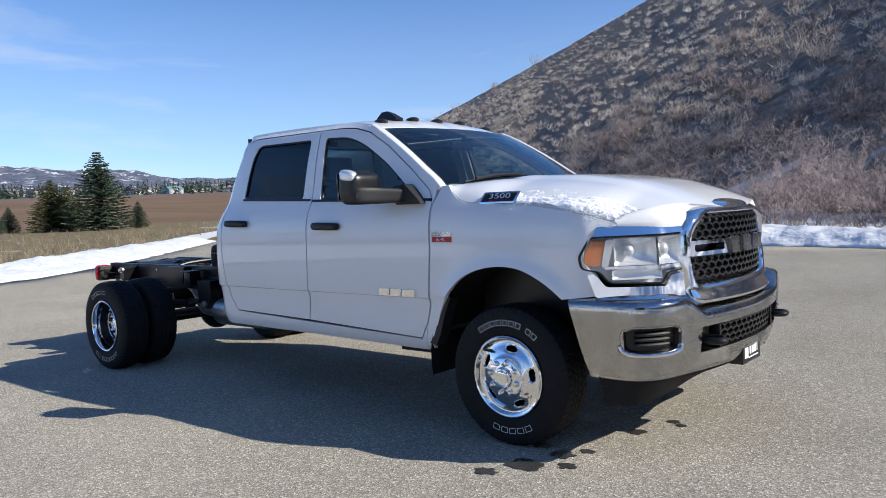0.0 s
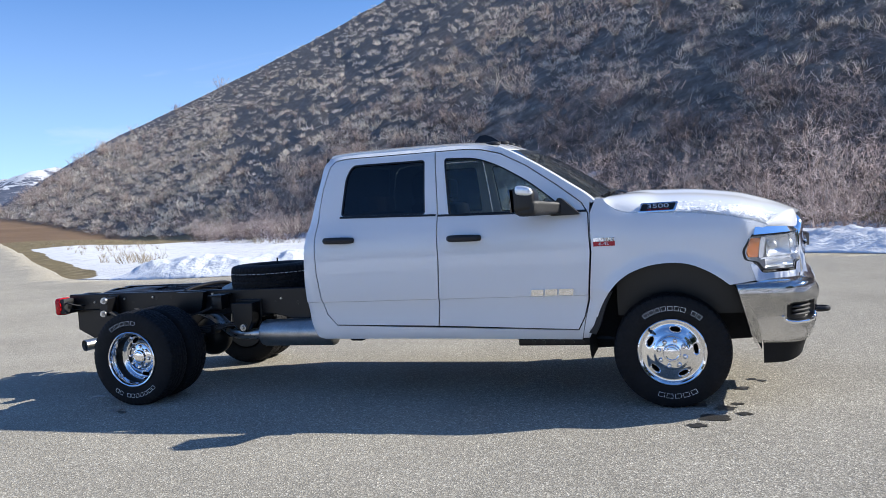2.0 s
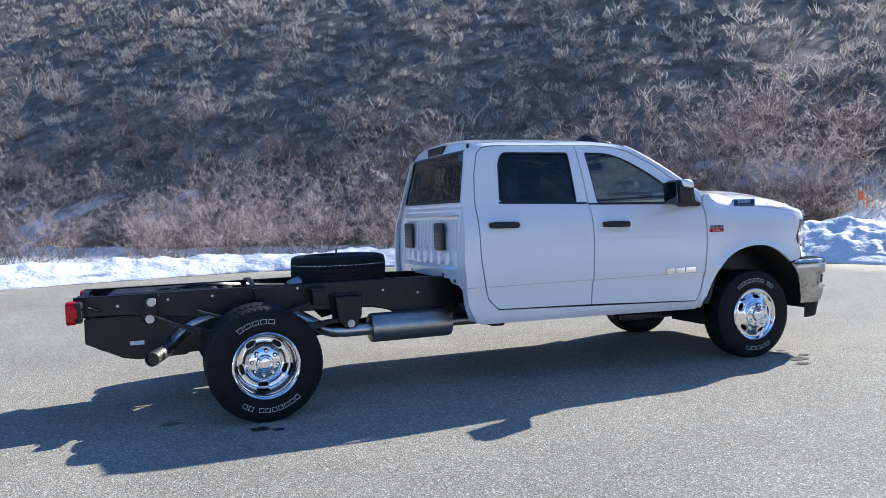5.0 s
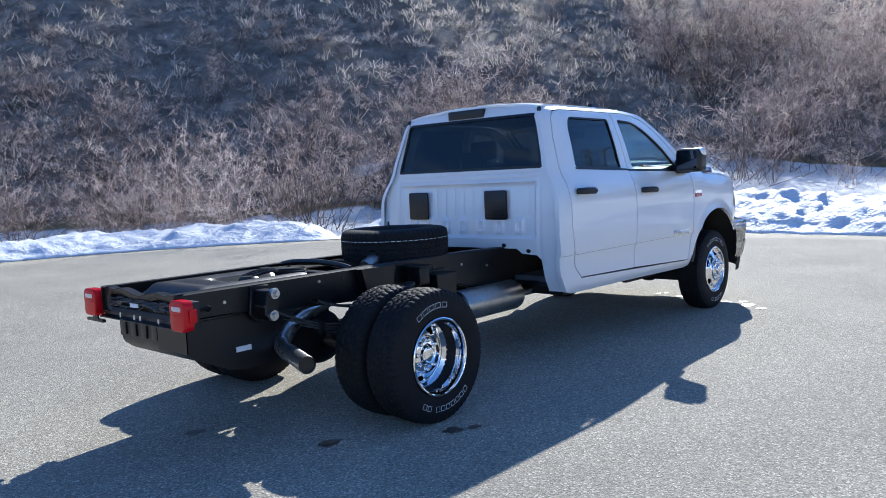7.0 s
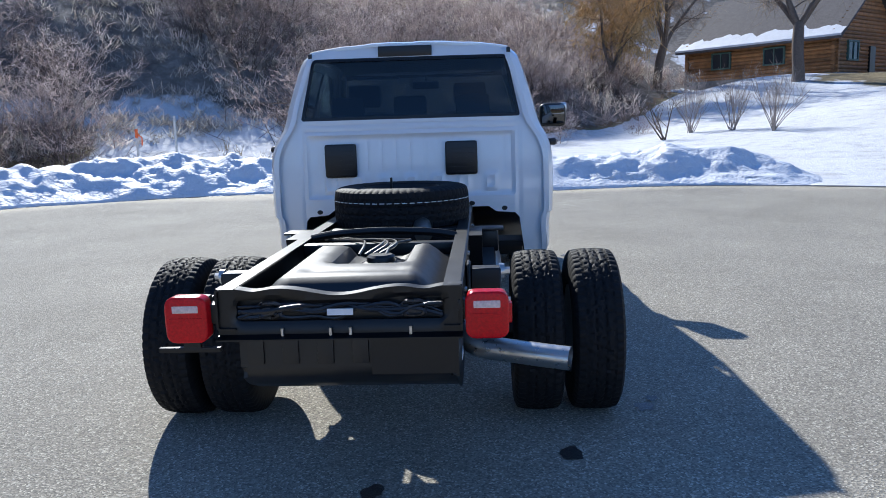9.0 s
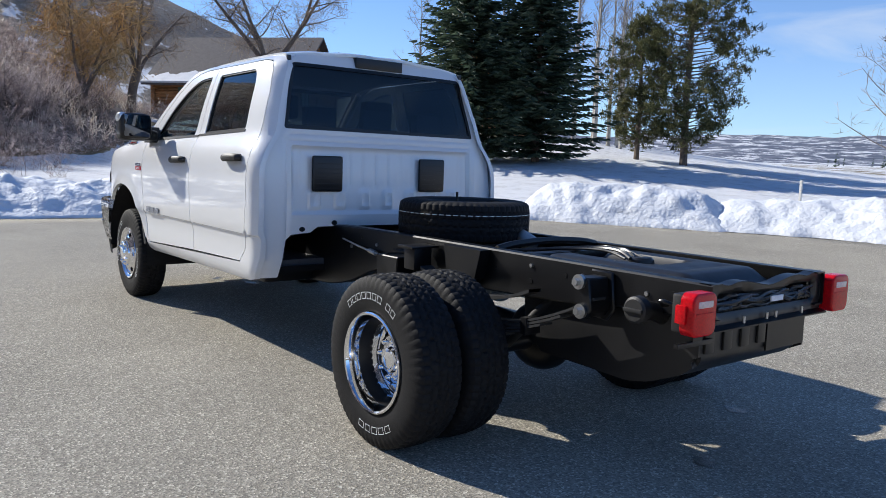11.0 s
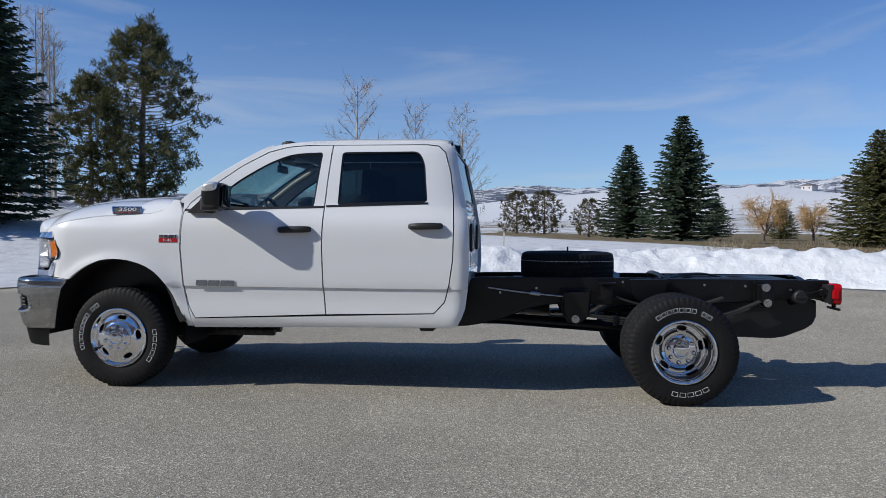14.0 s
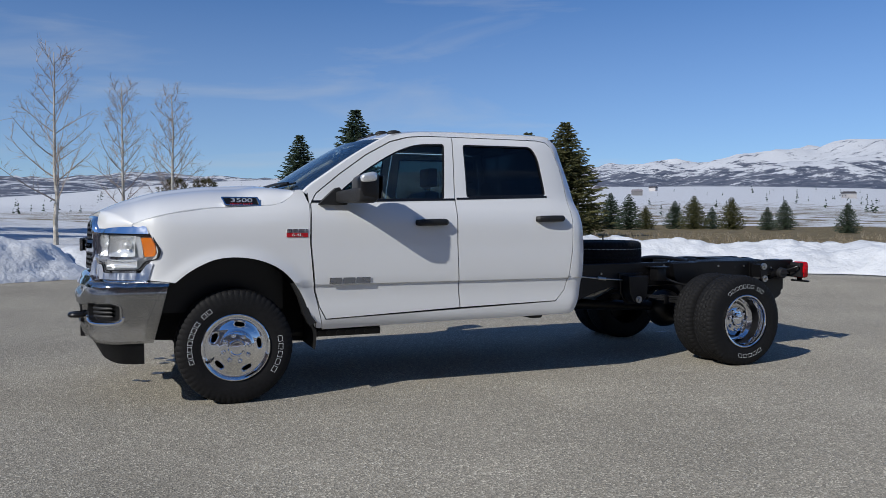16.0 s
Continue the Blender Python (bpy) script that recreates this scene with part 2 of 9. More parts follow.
def land_z(x, y):
    x, y = np.asarray(x, float), np.asarray(y, float)
    d, az = np.hypot(x, y), np.degrees(np.arctan2(y, x))
    z = 0.12 + table(az, NEAR_RISE) * smooth(d, 14, 48)
    z = z + 2.6 * np.exp(-(((x - 68) / 25) ** 2 + ((y + 29) / 22) ** 2) ** 1.5)          # mound under the log house
    z = z + 1.1 * np.exp(-((x - 54) / 8) ** 2 - ((y + 20.5) / 7) ** 2)
    z = z + 0.9 * np.exp(-((x - 24) / 7.5) ** 2 - ((y - 7.5) / 7.0) ** 2) + 0.5 * (fbm(x * 0.09, y * 0.09, 3, 2) - 0.5) * smooth(d, 16, 40)
    far = np.maximum(0, d - 140)
    west = np.where(az < -90, az + 360, az)
    z = z + far * (0.012 + 0.016 * smooth(-np.abs(az + 118), -40, -10) + 0.020 * smooth(-np.abs(west - 158), -45, -22)) * (1 - smooth(d, 2300, 2600) * 0.2)
    z = z + 30 * smooth(fbm(x * 0.0021, y * 0.0021, 3, 33), 0.42, 0.68) * smooth(d, 650, 1050) * (1 - smooth(d, 1350, 1750)) * smooth(-np.abs(az + 92), -36, -22)
    z = z + 0.011 * np.clip(d - 18, 0, 90) * smooth(143.6 - west, 0.0, 2.2) * smooth(west, 127, 135)
    z = z + 0.030 * np.clip(d - 600, 0, 1400) * smooth(-np.abs(az + 122), -38, -18)
    m = np.tan(np.radians(table(az, SKYLINE)))
    ridge = 0.55 * fbm(x * 0.0016, y * 0.0016, 5, 11) + 0.45 * (1 - 2 * np.abs(fbm(x * 0.0026, y * 0.0026, 5, 19) - 0.5)) - 0.18
    z = np.maximum(z, d * m * (0.35 + 0.65 * smooth(d, 1500, 3600)) * (0.60 + 0.8 * ridge) * smooth(d, 1300, 2200))
    white_hill = table(az, SNOW_HILL) * smooth(d, 85, 310) * (0.85 + 0.3 * fbm(x * 0.015, y * 0.015, 4, 5)) * (1 - smooth(d, 320, 500))
    hill = hill_part(x, y) * (1 - 0.55 * np.exp(-((x - 22.5) / 5.0) ** 2 - ((y - 9) / 4.5) ** 2))
    rough = (fbm(x * 0.22, y * 0.22, 4, 8) - 0.5) * np.minimum(hill * 0.35, 1.5)
    return z + np.where(d < 1300, np.maximum(hill, white_hill) + rough, white_hill)


def road_z(x, y):
    """The asphalt's height: level in the circle, following the land along the lane."""
    away = smooth(np.hypot(x, y), 14, 60)
    return pave_z(x, y) * (1 - away) + away * (land_z(x, y) + 0.03)


def build_land():
    edge_poly = EDGE
    radii = [0.0] + list(np.geomspace(3, 16, 16)) + list(np.geomspace(16.4, 70, 95)) + list(np.geomspace(72, 4600, 120))
    spokes = 720
    ang = np.radians(np.arange(spokes) * 360.0 / spokes)
    r = np.repeat(np.array(radii[1:]), spokes)
    a = np.tile(ang, len(radii) - 1)
    x, y = 2 + r * np.cos(a), r * np.sin(a)
    inside = in_loop(x, y, edge_poly)
    near = r < 130
    dist = np.full(len(x), 1e3)
    dist[near] = edge_distance(x[near], y[near], edge_poly)
    z = land_z(x, y)
    low = road_z(x, y) - 0.07
    blend = np.where(inside, 0, smooth(dist, 0.2, 3.0))
    z = low + (z - low) * blend
    # how much snow lies: full lawn ahead and to the south, streaks to the west, little on the hill
    az, d = np.degrees(np.arctan2(y, x)), np.hypot(x, y)
    hill = hill_part(x, y)
    snow = table(az, [(-175, 0.36), (-150, 0.2), (-124, 0.2), (-112, 0.3), (-100, 0.8), (-86, 0.95), (-60, 0.9), (-50, 0.8), (-30, 0.9), (0, 0.85), (15, 0.7),
                      (50, 0.55), (90, 0.62), (112, 0.75), (128, 0.85), (137, 0.8), (150, 0.34), (165, 0.42)])
    snow = np.where(d > 70, table(az, [(-170, 0.15), (-120, 0.1), (-100, 0.3), (-84, 0.6), (-60, 0.55), (-30, 0.36), (-20, 0.44), (-10, 0.51), (20, 0.3), (60, 0.0), (130, 0.0), (160, 0.12)]), snow)
    lawn = table(az, [(-175, 0.15), (-150, 0.18), (-120, 0.22), (-104, 0.27), (-95, 0.34), (-87, 0.43), (-78, 0.52), (-60, 0.58), (-50, 0.8), (-30, 0.9), (60, 0.9), (150, 0.9)])
    snow = np.where((d > 34) & (d < 150) & (az < -48) & (az > -170), lawn * smooth(d, 34, 46) + snow * (1 - smooth(d, 34, 46)), snow)
    snow = np.where((d > 150) & (d < 1700) & (az < -60) & (az > -160), 0.53 + 0.14 * smooth(d, 500, 900), snow)
    snow = np.where((d > 210) & (d < 1700) & ((az > 100) | (az < -160)), 0.05, snow)
    snow = np.where(d > 1700, 0.375 + 0.095 * (az < -50) * (az > -112) + 0.06 * (az <= -112) + 0.17 * smooth(z / d, 0.045, 0.085) + 0.045 * (az > 100), snow)
    # snow thinned by the log house, for brown grass and for house and tree shade
    snow = snow - 0.40 * np.exp(-((x - 59) / 13) ** 2 - ((y + 28) / 10) ** 2)
    # bare brown patch below the lodge, standing also for the spruces' shade
    snow = snow - 0.6 * np.exp(-((x - 43) / 8) ** 2 - ((y + 30) / 7) ** 2)
    foot = smooth(hill, 0.05, 0.5) * (1 - smooth(hill, 2.2, 5.0)) * (d < 60)
    snow = snow - 0.9 * smooth(hill, 0.4, 2.0) * (d < 1300) * (1 - 0.92 * smooth(-az, -4, 3) * (az > -60) * smooth(d, 70, 100))
    snow = snow * (1 - foot) + 0.37 * foot
    snow = snow + 0.40 * np.exp(-((x - 21) / 4.8) ** 4 - ((y - 8.6) / 4.2) ** 4)
    snow = snow - 0.5 * np.exp(-((x - 16.4) / 2.2) ** 2 - ((y - 11.8) / 2.4) ** 2)
    strip = 3.6 - 2.4 * smooth(d, 26, 110) * (az > 120)
    snow = np.where(snow > 0.3, np.maximum(snow, 0.3 + 0.5 * (1 - smooth(dist, strip - 0.9, strip + 0.5))), snow)
    snow = snow - 0.75 * (az > 120) * smooth(d, 17, 24) * (1 - smooth(dist, 0.5, 1.7))
    # cover: 0 dry grass, 0.5 ploughed field, 1 sage hill or forest
    cover = np.where((hill > 0.5) & (d < 1300), 1.0, 0.0)
    cover = np.where((d > 120) & (d < 840) & ((az > 100) | (az < -170)) & (hill < 0.5), 0.5, cover)
    cover = np.where((d > 1500), 1.0, cover)
    cover = np.where((table(az, SNOW_HILL) > 5) & (d > 90) & (d < 1300), 1.0, cover)
    verts = [(2, 0, -0.06)] + list(zip(x, y, z))
    faces = [(0, 1 + k, 1 + (k + 1) % spokes) for k in range(spokes)]
    for i in range(len(radii) - 2):
        b = 1 + i * spokes
        faces += [(b + k, b + spokes + k, b + spokes + (k + 1) % spokes, b + (k + 1) % spokes) for k in range(spokes)]
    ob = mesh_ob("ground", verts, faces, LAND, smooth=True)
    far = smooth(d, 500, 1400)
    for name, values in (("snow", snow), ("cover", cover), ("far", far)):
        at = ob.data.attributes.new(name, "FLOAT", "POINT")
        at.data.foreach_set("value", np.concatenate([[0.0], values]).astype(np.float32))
    return tagged(ob, "valley floor of dry grass, ploughed soil, sage slope and old snow", "ground", kind="structure")


def land_material():
    m = bpy.data.materials.new("land_cover")
    m.use_nodes = True
    n, l = m.node_tree.nodes, m.node_tree.links
    p = n["Principled BSDF"]
    p.inputs["Roughness"].default_value = 0.85
    p.inputs["Specular IOR Level"].default_value = 0.2
    geo = n.new("ShaderNodeNewGeometry")

    def noise_at(s, detail=6, rough=0.6, stretch=None):
        t = n.new("ShaderNodeTexNoise")
        t.inputs["Scale"].default_value, t.inputs["Detail"].default_value, t.inputs["Roughness"].default_value = s, detail, rough
        if stretch:
            mp = n.new("ShaderNodeMapping")
            mp.inputs["Scale"].default_value = stretch
            mp.inputs["Rotation"].default_value = (0, 0, radians(48))
            l.new(geo.outputs["Position"], mp.inputs["Vector"])
            l.new(mp.outputs["Vector"], t.inputs["Vector"])
        else:
            l.new(geo.outputs["Position"], t.inputs["Vector"])
        return t.outputs["Fac"]

    def ramp(fac, a, b, ca, cb, mid=None):
        r = n.new("ShaderNodeValToRGB")
        r.color_ramp.elements[0].position, r.color_ramp.elements[1].position = a, b
        r.color_ramp.elements[0].color, r.color_ramp.elements[1].color = (*ca, 1), (*cb, 1)
        if mid:
            e = r.color_ramp.elements.new((a + b) / 2)
            e.color = (*mid, 1)
        l.new(fac, r.inputs["Fac"])
        return r.outputs["Color"]

    def mixed(a, b, fac):
        x = n.new("ShaderNodeMix")
        x.data_type = "RGBA"
        l.new(fac, x.inputs["Factor"])
        l.new(a, x.inputs["A"])
        l.new(b, x.inputs["B"])
        return x.outputs["Result"]

    def step(value, a, b):
        r = n.new("ShaderNodeMapRange")
        r.inputs["From Min"].default_value, r.inputs["From Max"].default_value = a, b
        l.new(value, r.inputs["Value"])
        return r.outputs["Result"]

    def attr(name):
        t = n.new("ShaderNodeAttribute")
        t.attribute_name = name
        return t.outputs["Fac"]

    def add(a, b):
        x = n.new("ShaderNodeMath")
        x.operation = "ADD"
        l.new(a, x.inputs[0])
        l.new(b, x.inputs[1])
        return x.outputs["Value"]

    grass = ramp(noise_at(1.3, 8, 0.7), 0.35, 0.68, (0.11, 0.085, 0.045), (0.30, 0.24, 0.14), (0.19, 0.15, 0.08))
    soil = ramp(noise_at(0.05, 7, 0.65, (0.25, 1, 1)), 0.35, 0.7, (0.15, 0.095, 0.055), (0.23, 0.15, 0.09))
    sage = ramp(noise_at(0.9, 8, 0.75), 0.36, 0.66, (0.10, 0.085, 0.07), (0.31, 0.27, 0.225), (0.185, 0.157, 0.132))
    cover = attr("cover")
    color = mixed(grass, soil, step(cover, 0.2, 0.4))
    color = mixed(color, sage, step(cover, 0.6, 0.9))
    # blue-grey far woods: the haze of distance is mixed into their colour
    hazy_wood = ramp(noise_at(0.02, 9, 0.75), 0.38, 0.62, (0.060, 0.076, 0.112), (0.155, 0.165, 0.205))
    color = mixed(color, hazy_wood, attr("far"))
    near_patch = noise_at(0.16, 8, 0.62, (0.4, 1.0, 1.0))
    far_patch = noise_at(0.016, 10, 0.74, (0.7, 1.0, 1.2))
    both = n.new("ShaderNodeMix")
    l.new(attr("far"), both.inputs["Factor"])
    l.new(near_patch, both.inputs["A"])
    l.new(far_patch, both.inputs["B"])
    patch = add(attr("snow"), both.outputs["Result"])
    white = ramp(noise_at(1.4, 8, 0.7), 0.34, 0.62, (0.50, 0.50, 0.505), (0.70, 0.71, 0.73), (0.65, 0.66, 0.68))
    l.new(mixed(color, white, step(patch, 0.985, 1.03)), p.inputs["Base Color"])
    b = n.new("ShaderNodeBump")
    b.inputs["Strength"].default_value, b.inputs["Distance"].default_value = 0.6, 0.15
    l.new(noise_at(2.2, 8, 0.7), b.inputs["Height"])
    l.new(b.outputs["Normal"], p.inputs["Normal"])
    return m


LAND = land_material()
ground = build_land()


# the asphalt, one slab over the circle and the lane, its edge 5 cm proud of the soil
def build_pavement():
    from mathutils.geometry import delaunay_2d_cdt
    pts = [Vector(p) for p in EDGE]
    n = len(pts)
    rx, ry = np.meshgrid(np.arange(-92, 14, 1.1), np.arange(-13, 80, 1.1))
    rx, ry = rx.ravel(), ry.ravel()
    ok = in_loop(rx, ry, EDGE) & (edge_distance(rx, ry, EDGE) > 0.5)
    pts += [Vector((a, b)) for a, b in zip(rx[ok], ry[ok])]
    vs, _, fs, _, _, _ = delaunay_2d_cdt(pts, [(i, (i + 1) % n) for i in range(n)], [], 1, 1e-4)
    vx, vy = np.array([v.x for v in vs]), np.array([v.y for v in vs])
    vz = road_z(vx, vy)
    k = len(vs)
    cen = [((vx[list(f)].mean(), vy[list(f)].mean()), f) for f in fs]
    keep = in_loop(np.array([c[0][0] for c in cen]), np.array([c[0][1] for c in cen]), EDGE)
    faces = [tuple(f) for (c, f), g in zip(cen, keep) if g]
    verts = list(zip(vx, vy, vz))
    ob = mesh_ob("road", verts, faces, ASPHALT, smooth=True)
    bm = bmesh.new()
    bm.from_mesh(ob.data)
    rim = [e for e in bm.edges if e.is_boundary]
    ext = bmesh.ops.extrude_edge_only(bm, edges=rim)
    for v in ext["geom"]:
        if isinstance(v, bmesh.types.BMVert):
            v.co.z -= 0.12
    bmesh.ops.recalc_face_normals(bm, faces=bm.faces)
    bm.to_mesh(ob.data)
    bm.free()
    return tagged(ob, "worn grey asphalt turning circle with fine light aggregate", "road", kind="structure")


def asphalt_material():
    m = bpy.data.materials.new("asphalt")
    m.use_nodes = True
    n, l = m.node_tree.nodes, m.node_tree.links
    p = n["Principled BSDF"]
    geo = n.new("ShaderNodeNewGeometry")
    vor = n.new("ShaderNodeTexVoronoi")
    vor.inputs["Scale"].default_value = 115
    l.new(geo.outputs["Position"], vor.inputs["Vector"])
    sep = n.new("ShaderNodeSeparateColor")
    l.new(vor.outputs["Color"], sep.inputs["Color"])
    stone = n.new("ShaderNodeValToRGB")
    e = stone.color_ramp.elements
    e[0].position, e[0].color = 0.0, (0.19, 0.176, 0.147, 1)
    e[1].position, e[1].color = 1.0, (0.64, 0.595, 0.495, 1)
    for pos, c in ((0.45, (0.303, 0.276, 0.225, 1)), (0.85, (0.394, 0.360, 0.294, 1))):
        e.new(pos).color = c
    l.new(sep.outputs["Red"], stone.inputs["Fac"])
    big = n.new("ShaderNodeTexNoise")
    big.inputs["Scale"].default_value, big.inputs["Detail"].default_value, big.inputs["Roughness"].default_value = 0.55, 9, 0.62
    l.new(geo.outputs["Position"], big.inputs["Vector"])
    r = n.new("ShaderNodeMapRange")
    for key, value in (("From Min", 0.3), ("From Max", 0.7), ("To Min", 0.84), ("To Max", 1.14)):
        r.inputs[key].default_value = value
    l.new(big.outputs["Fac"], r.inputs["Value"])
    s = n.new("ShaderNodeVectorMath")
    s.operation = "SCALE"
    l.new(stone.outputs["Color"], s.inputs[0])
    l.new(r.outputs["Result"], s.inputs["Scale"])
    l.new(s.outputs["Vector"], p.inputs["Base Color"])
    p.inputs["Roughness"].default_value = 0.86
    p.inputs["Diffuse Roughness"].default_value = 0.2
    p.inputs["Specular IOR Level"].default_value = 0.22
    b = n.new("ShaderNodeBump")
    b.inputs["Strength"].default_value, b.inputs["Distance"].default_value = 0.55, 0.006
    l.new(vor.outputs["Distance"], b.inputs["Height"])
    l.new(b.outputs["Normal"], p.inputs["Normal"])
    return m


ASPHALT = asphalt_material()
road = build_pavement()


# ---------------------------------------------------------------- ploughed snow banks round the circle
def snow_bank(points, height, width, seed, label, taper=3.0, rugged=1.0):
    """A ploughed ridge: a sloping, slabby front, a broken crest and a long back."""
    line = np.array(dense(points, 0.075))
    rows, across = len(line), int(width / 0.06)
    step = np.gradient(line, axis=0)
    step /= np.linalg.norm(step, axis=1)[:, None]
    run = np.concatenate([[0], np.cumsum(np.linalg.norm(np.diff(line, axis=0), axis=1))])
    end = np.clip(np.minimum(run, run[-1] - run) / taper, 0, 1)
    end = (end * end * (3 - 2 * end))[:, None]
    q = np.linspace(0, 1, across)[None, :]
    o = q * width - 0.1
    x, y = line[:, :1] + step[:, 1:] * o, line[:, 1:] - step[:, :1] * o
    crest = 0.47 + 0.20 * (fbm(x * 0.35, y * 0.35, 2, seed + 11) - 0.5)
    prof = (1 - (1 - np.clip(q / crest, 0, 1)) ** 1.35) * (1 - np.clip((q - crest) / (1 - crest), 0, 1) ** 1.5)
    lump = fbm(x * 0.42, y * 0.42, 3, seed)
    ridge = 1 - 2 * np.abs(fbm(x * 0.95, y * 0.95, 4, seed + 3) - 0.5)
    slab = fbm(x * 1.7 + 0.5 * fbm(x * 3, y * 3, 2, seed + 4), y * 1.7, 4, seed + 5)
    clod = np.maximum(0, vnoise(x * 3.3, y * 3.3, seed + 8) - 0.60) + 0.6 * np.maximum(0, vnoise(x * 6.1, y * 6.1, seed + 9) - 0.62)
    fine = fbm(x * 5.2, y * 5.2, 2, seed + 7) - 0.5
    rough = rugged * (0.22 * (ridge - 0.78) + 0.26 * (slab - 0.5) + 0.17 * clod + 0.10 * fine)
    h = prof * height * (0.74 + 0.62 * lump) * end + rough * np.minimum(1, prof * 1.5) * end ** 0.5
    base = pave_z(x, y)
    base = base + (land_z(x, y) - base) * smooth(o + 0 * x, 0.2, 3.0)
    jag = 0.22 * (fbm(x * 1.9, y * 1.9, 3, seed + 9) - 0.5) * (q < 0.12)
    z = base + np.maximum(h, 0) - 0.30 * (1 - end) ** 5
    z[:, 0] -= 0.10
    z[:, -1] -= 0.10
    verts = np.stack([x + step[:, 1:] * jag, y - step[:, :1] * jag, z], 2).reshape(-1, 3)
    k = (np.arange(rows - 1)[:, None] * across + np.arange(across - 1)[None, :]).ravel()
    faces = np.stack([k, k + 1, k + across + 1, k + across], 1)
    ob = mesh_ob("snow_bank", verts, faces.tolist(), SNOW, smooth=True)
    return tagged(ob, label, "snow bank", "ploughed snow round the turning circle")


snow_bank(LOOP[1:4] + LOOP[4:9], 0.66, 3.0, 21, "long crusty white snow bank ploughed along the lawn edge", 1.5, 0.8)
snow_bank([(5.3, -11.15), (7.1, -10.2), (8.6, -9.4), (10.2, -8.4)], 0.7, 2.8, 37, "steep heap of ploughed snow beside a bare driveway gap", 1.4)
snow_bank([(10.95, -7.4), (11.5, -6.6), (12.3, -4.6), (12.2, -1.5), (12.4, 1.6), (12.9, 4.0), (12.2, 6.6), (10.8, 8.9), (8.6, 10.4)], 0.60, 3.4, 53,
          "broad lumpy heap of ploughed snow in front of the bare brush", 3.0)
snow_bank([(9.4, 9.9), (8.6, 10.4), (6.0, 12.4), (2.5, 13.6), (0.3, 13.7), (-4.6, 12.4), (-8.5, 11.4), (-12.4, 12.2)], 0.42, 2.6, 71, "low smooth snow bank at the foot of the hill", 2.0, 0.7)
snow_bank([(-24, 16.2), (-16.0, 8.6), (-12.3, 4.6), (-10.6, 2.2), (-10.2, -1.8), (-10.0, -5.0)][::1], 0.26, 2.8, 87, "low rounded snow bank beside the lane mouth", 2.0, 0.4)


def wet_edge():
    """The thin dark line between asphalt and ploughed snow."""
    line = dense(LOOP, 0.25)
    rng = np.random.default_rng(4)
    verts, faces = [], []
    for i, (x, y) in enumerate(line):
        a, b = line[max(i - 1, 0)], line[min(i + 1, len(line) - 1)]
        tx, ty = b[0] - a[0], b[1] - a[1]
        s = math.hypot(tx, ty) or 1
        nx, ny = ty / s, -tx / s
        w = 0.05 + 0.10 * float(vnoise(np.array(i * 0.11), np.array(0.5), 6)) + rng.uniform(-0.015, 0.015)
        for o in (-w, 0.10):
            px, py = x + nx * o, y + ny * o
            verts.append((px, py, float(pave_z(np.array(px), np.array(py))) + 0.005))
    faces = [(2 * i, 2 * i + 1, 2 * i + 3, 2 * i + 2) for i in range(len(line) - 1)]
    return tagged(mesh_ob("wet_edge", verts, faces, DARK_EDGE), "thin dark line along the snow banks", "wet asphalt", kind="structure")


DARK_EDGE = material("dark_gritty_asphalt", (0.03, 0.028, 0.026), 0.45, vary=0.3, scale=6, fine=0.3, fine_scale=60)
wet_edge()

# ---------------------------------------------------------------- shaping tools
from mathutils.geometry import delaunay_2d_cdt


def soft_curve(knots):
    """A smooth function through knots of (position, value), without overshoot."""
    xs, ys = np.array([k[0] for k in knots], float), np.array([k[1] for k in knots], float)
    d = np.diff(ys) / np.diff(xs)
    m = np.zeros(len(xs))
    m[0], m[-1] = d[0], d[-1]
    for i in range(1, len(xs) - 1):
        m[i] = 0 if d[i - 1] * d[i] <= 0 else 2 * d[i - 1] * d[i] / (d[i - 1] + d[i])

    def f(v):
        v = np.clip(np.asarray(v, float), xs[0], xs[-1])
        i = np.clip(np.searchsorted(xs, v) - 1, 0, len(xs) - 2)
        h = xs[i + 1] - xs[i]
        t = (v - xs[i]) / h
        return (ys[i] * (1 + 2 * t) * (1 - t) ** 2 + m[i] * h * t * (1 - t) ** 2 + ys[i + 1] * t * t * (3 - 2 * t) + m[i + 1] * h * t * t * (t - 1))
    return f


def rounded(points, radius=0.02, steps=4):
    """A closed outline with its corners rounded; radius may be a list."""
    out, n = [], len(points)
    for i in range(n):
        r = radius[i] if isinstance(radius, (list, tuple)) else radius
        p, a, b = Vector(points[i]), Vector(points[i - 1]), Vector(points[(i + 1) % n])
        u, v = (a - p), (b - p)
        k = min(r, u.length * 0.45, v.length * 0.45)
        if k < 1e-4:
            out.append(tuple(p))
            continue
        s, e = p + u.normalized() * k, p + v.normalized() * k
        for j in range(steps + 1):
            t = j / steps
            out.append(tuple(s * (1 - t) ** 2 + p * 2 * t * (1 - t) + e * t * t))
    return out


def line_dense(points, step=0.05, closed=True):
    out = []
    n = len(points)
    for i in range(n if closed else n - 1):
        a, b = Vector(points[i]), Vector(points[(i + 1) % n])
        k = max(1, int((b - a).length / step))
        out += [tuple(a + (b - a) * (j / k)) for j in range(k)]
    if not closed:
        out.append(tuple(points[-1]))
    return out


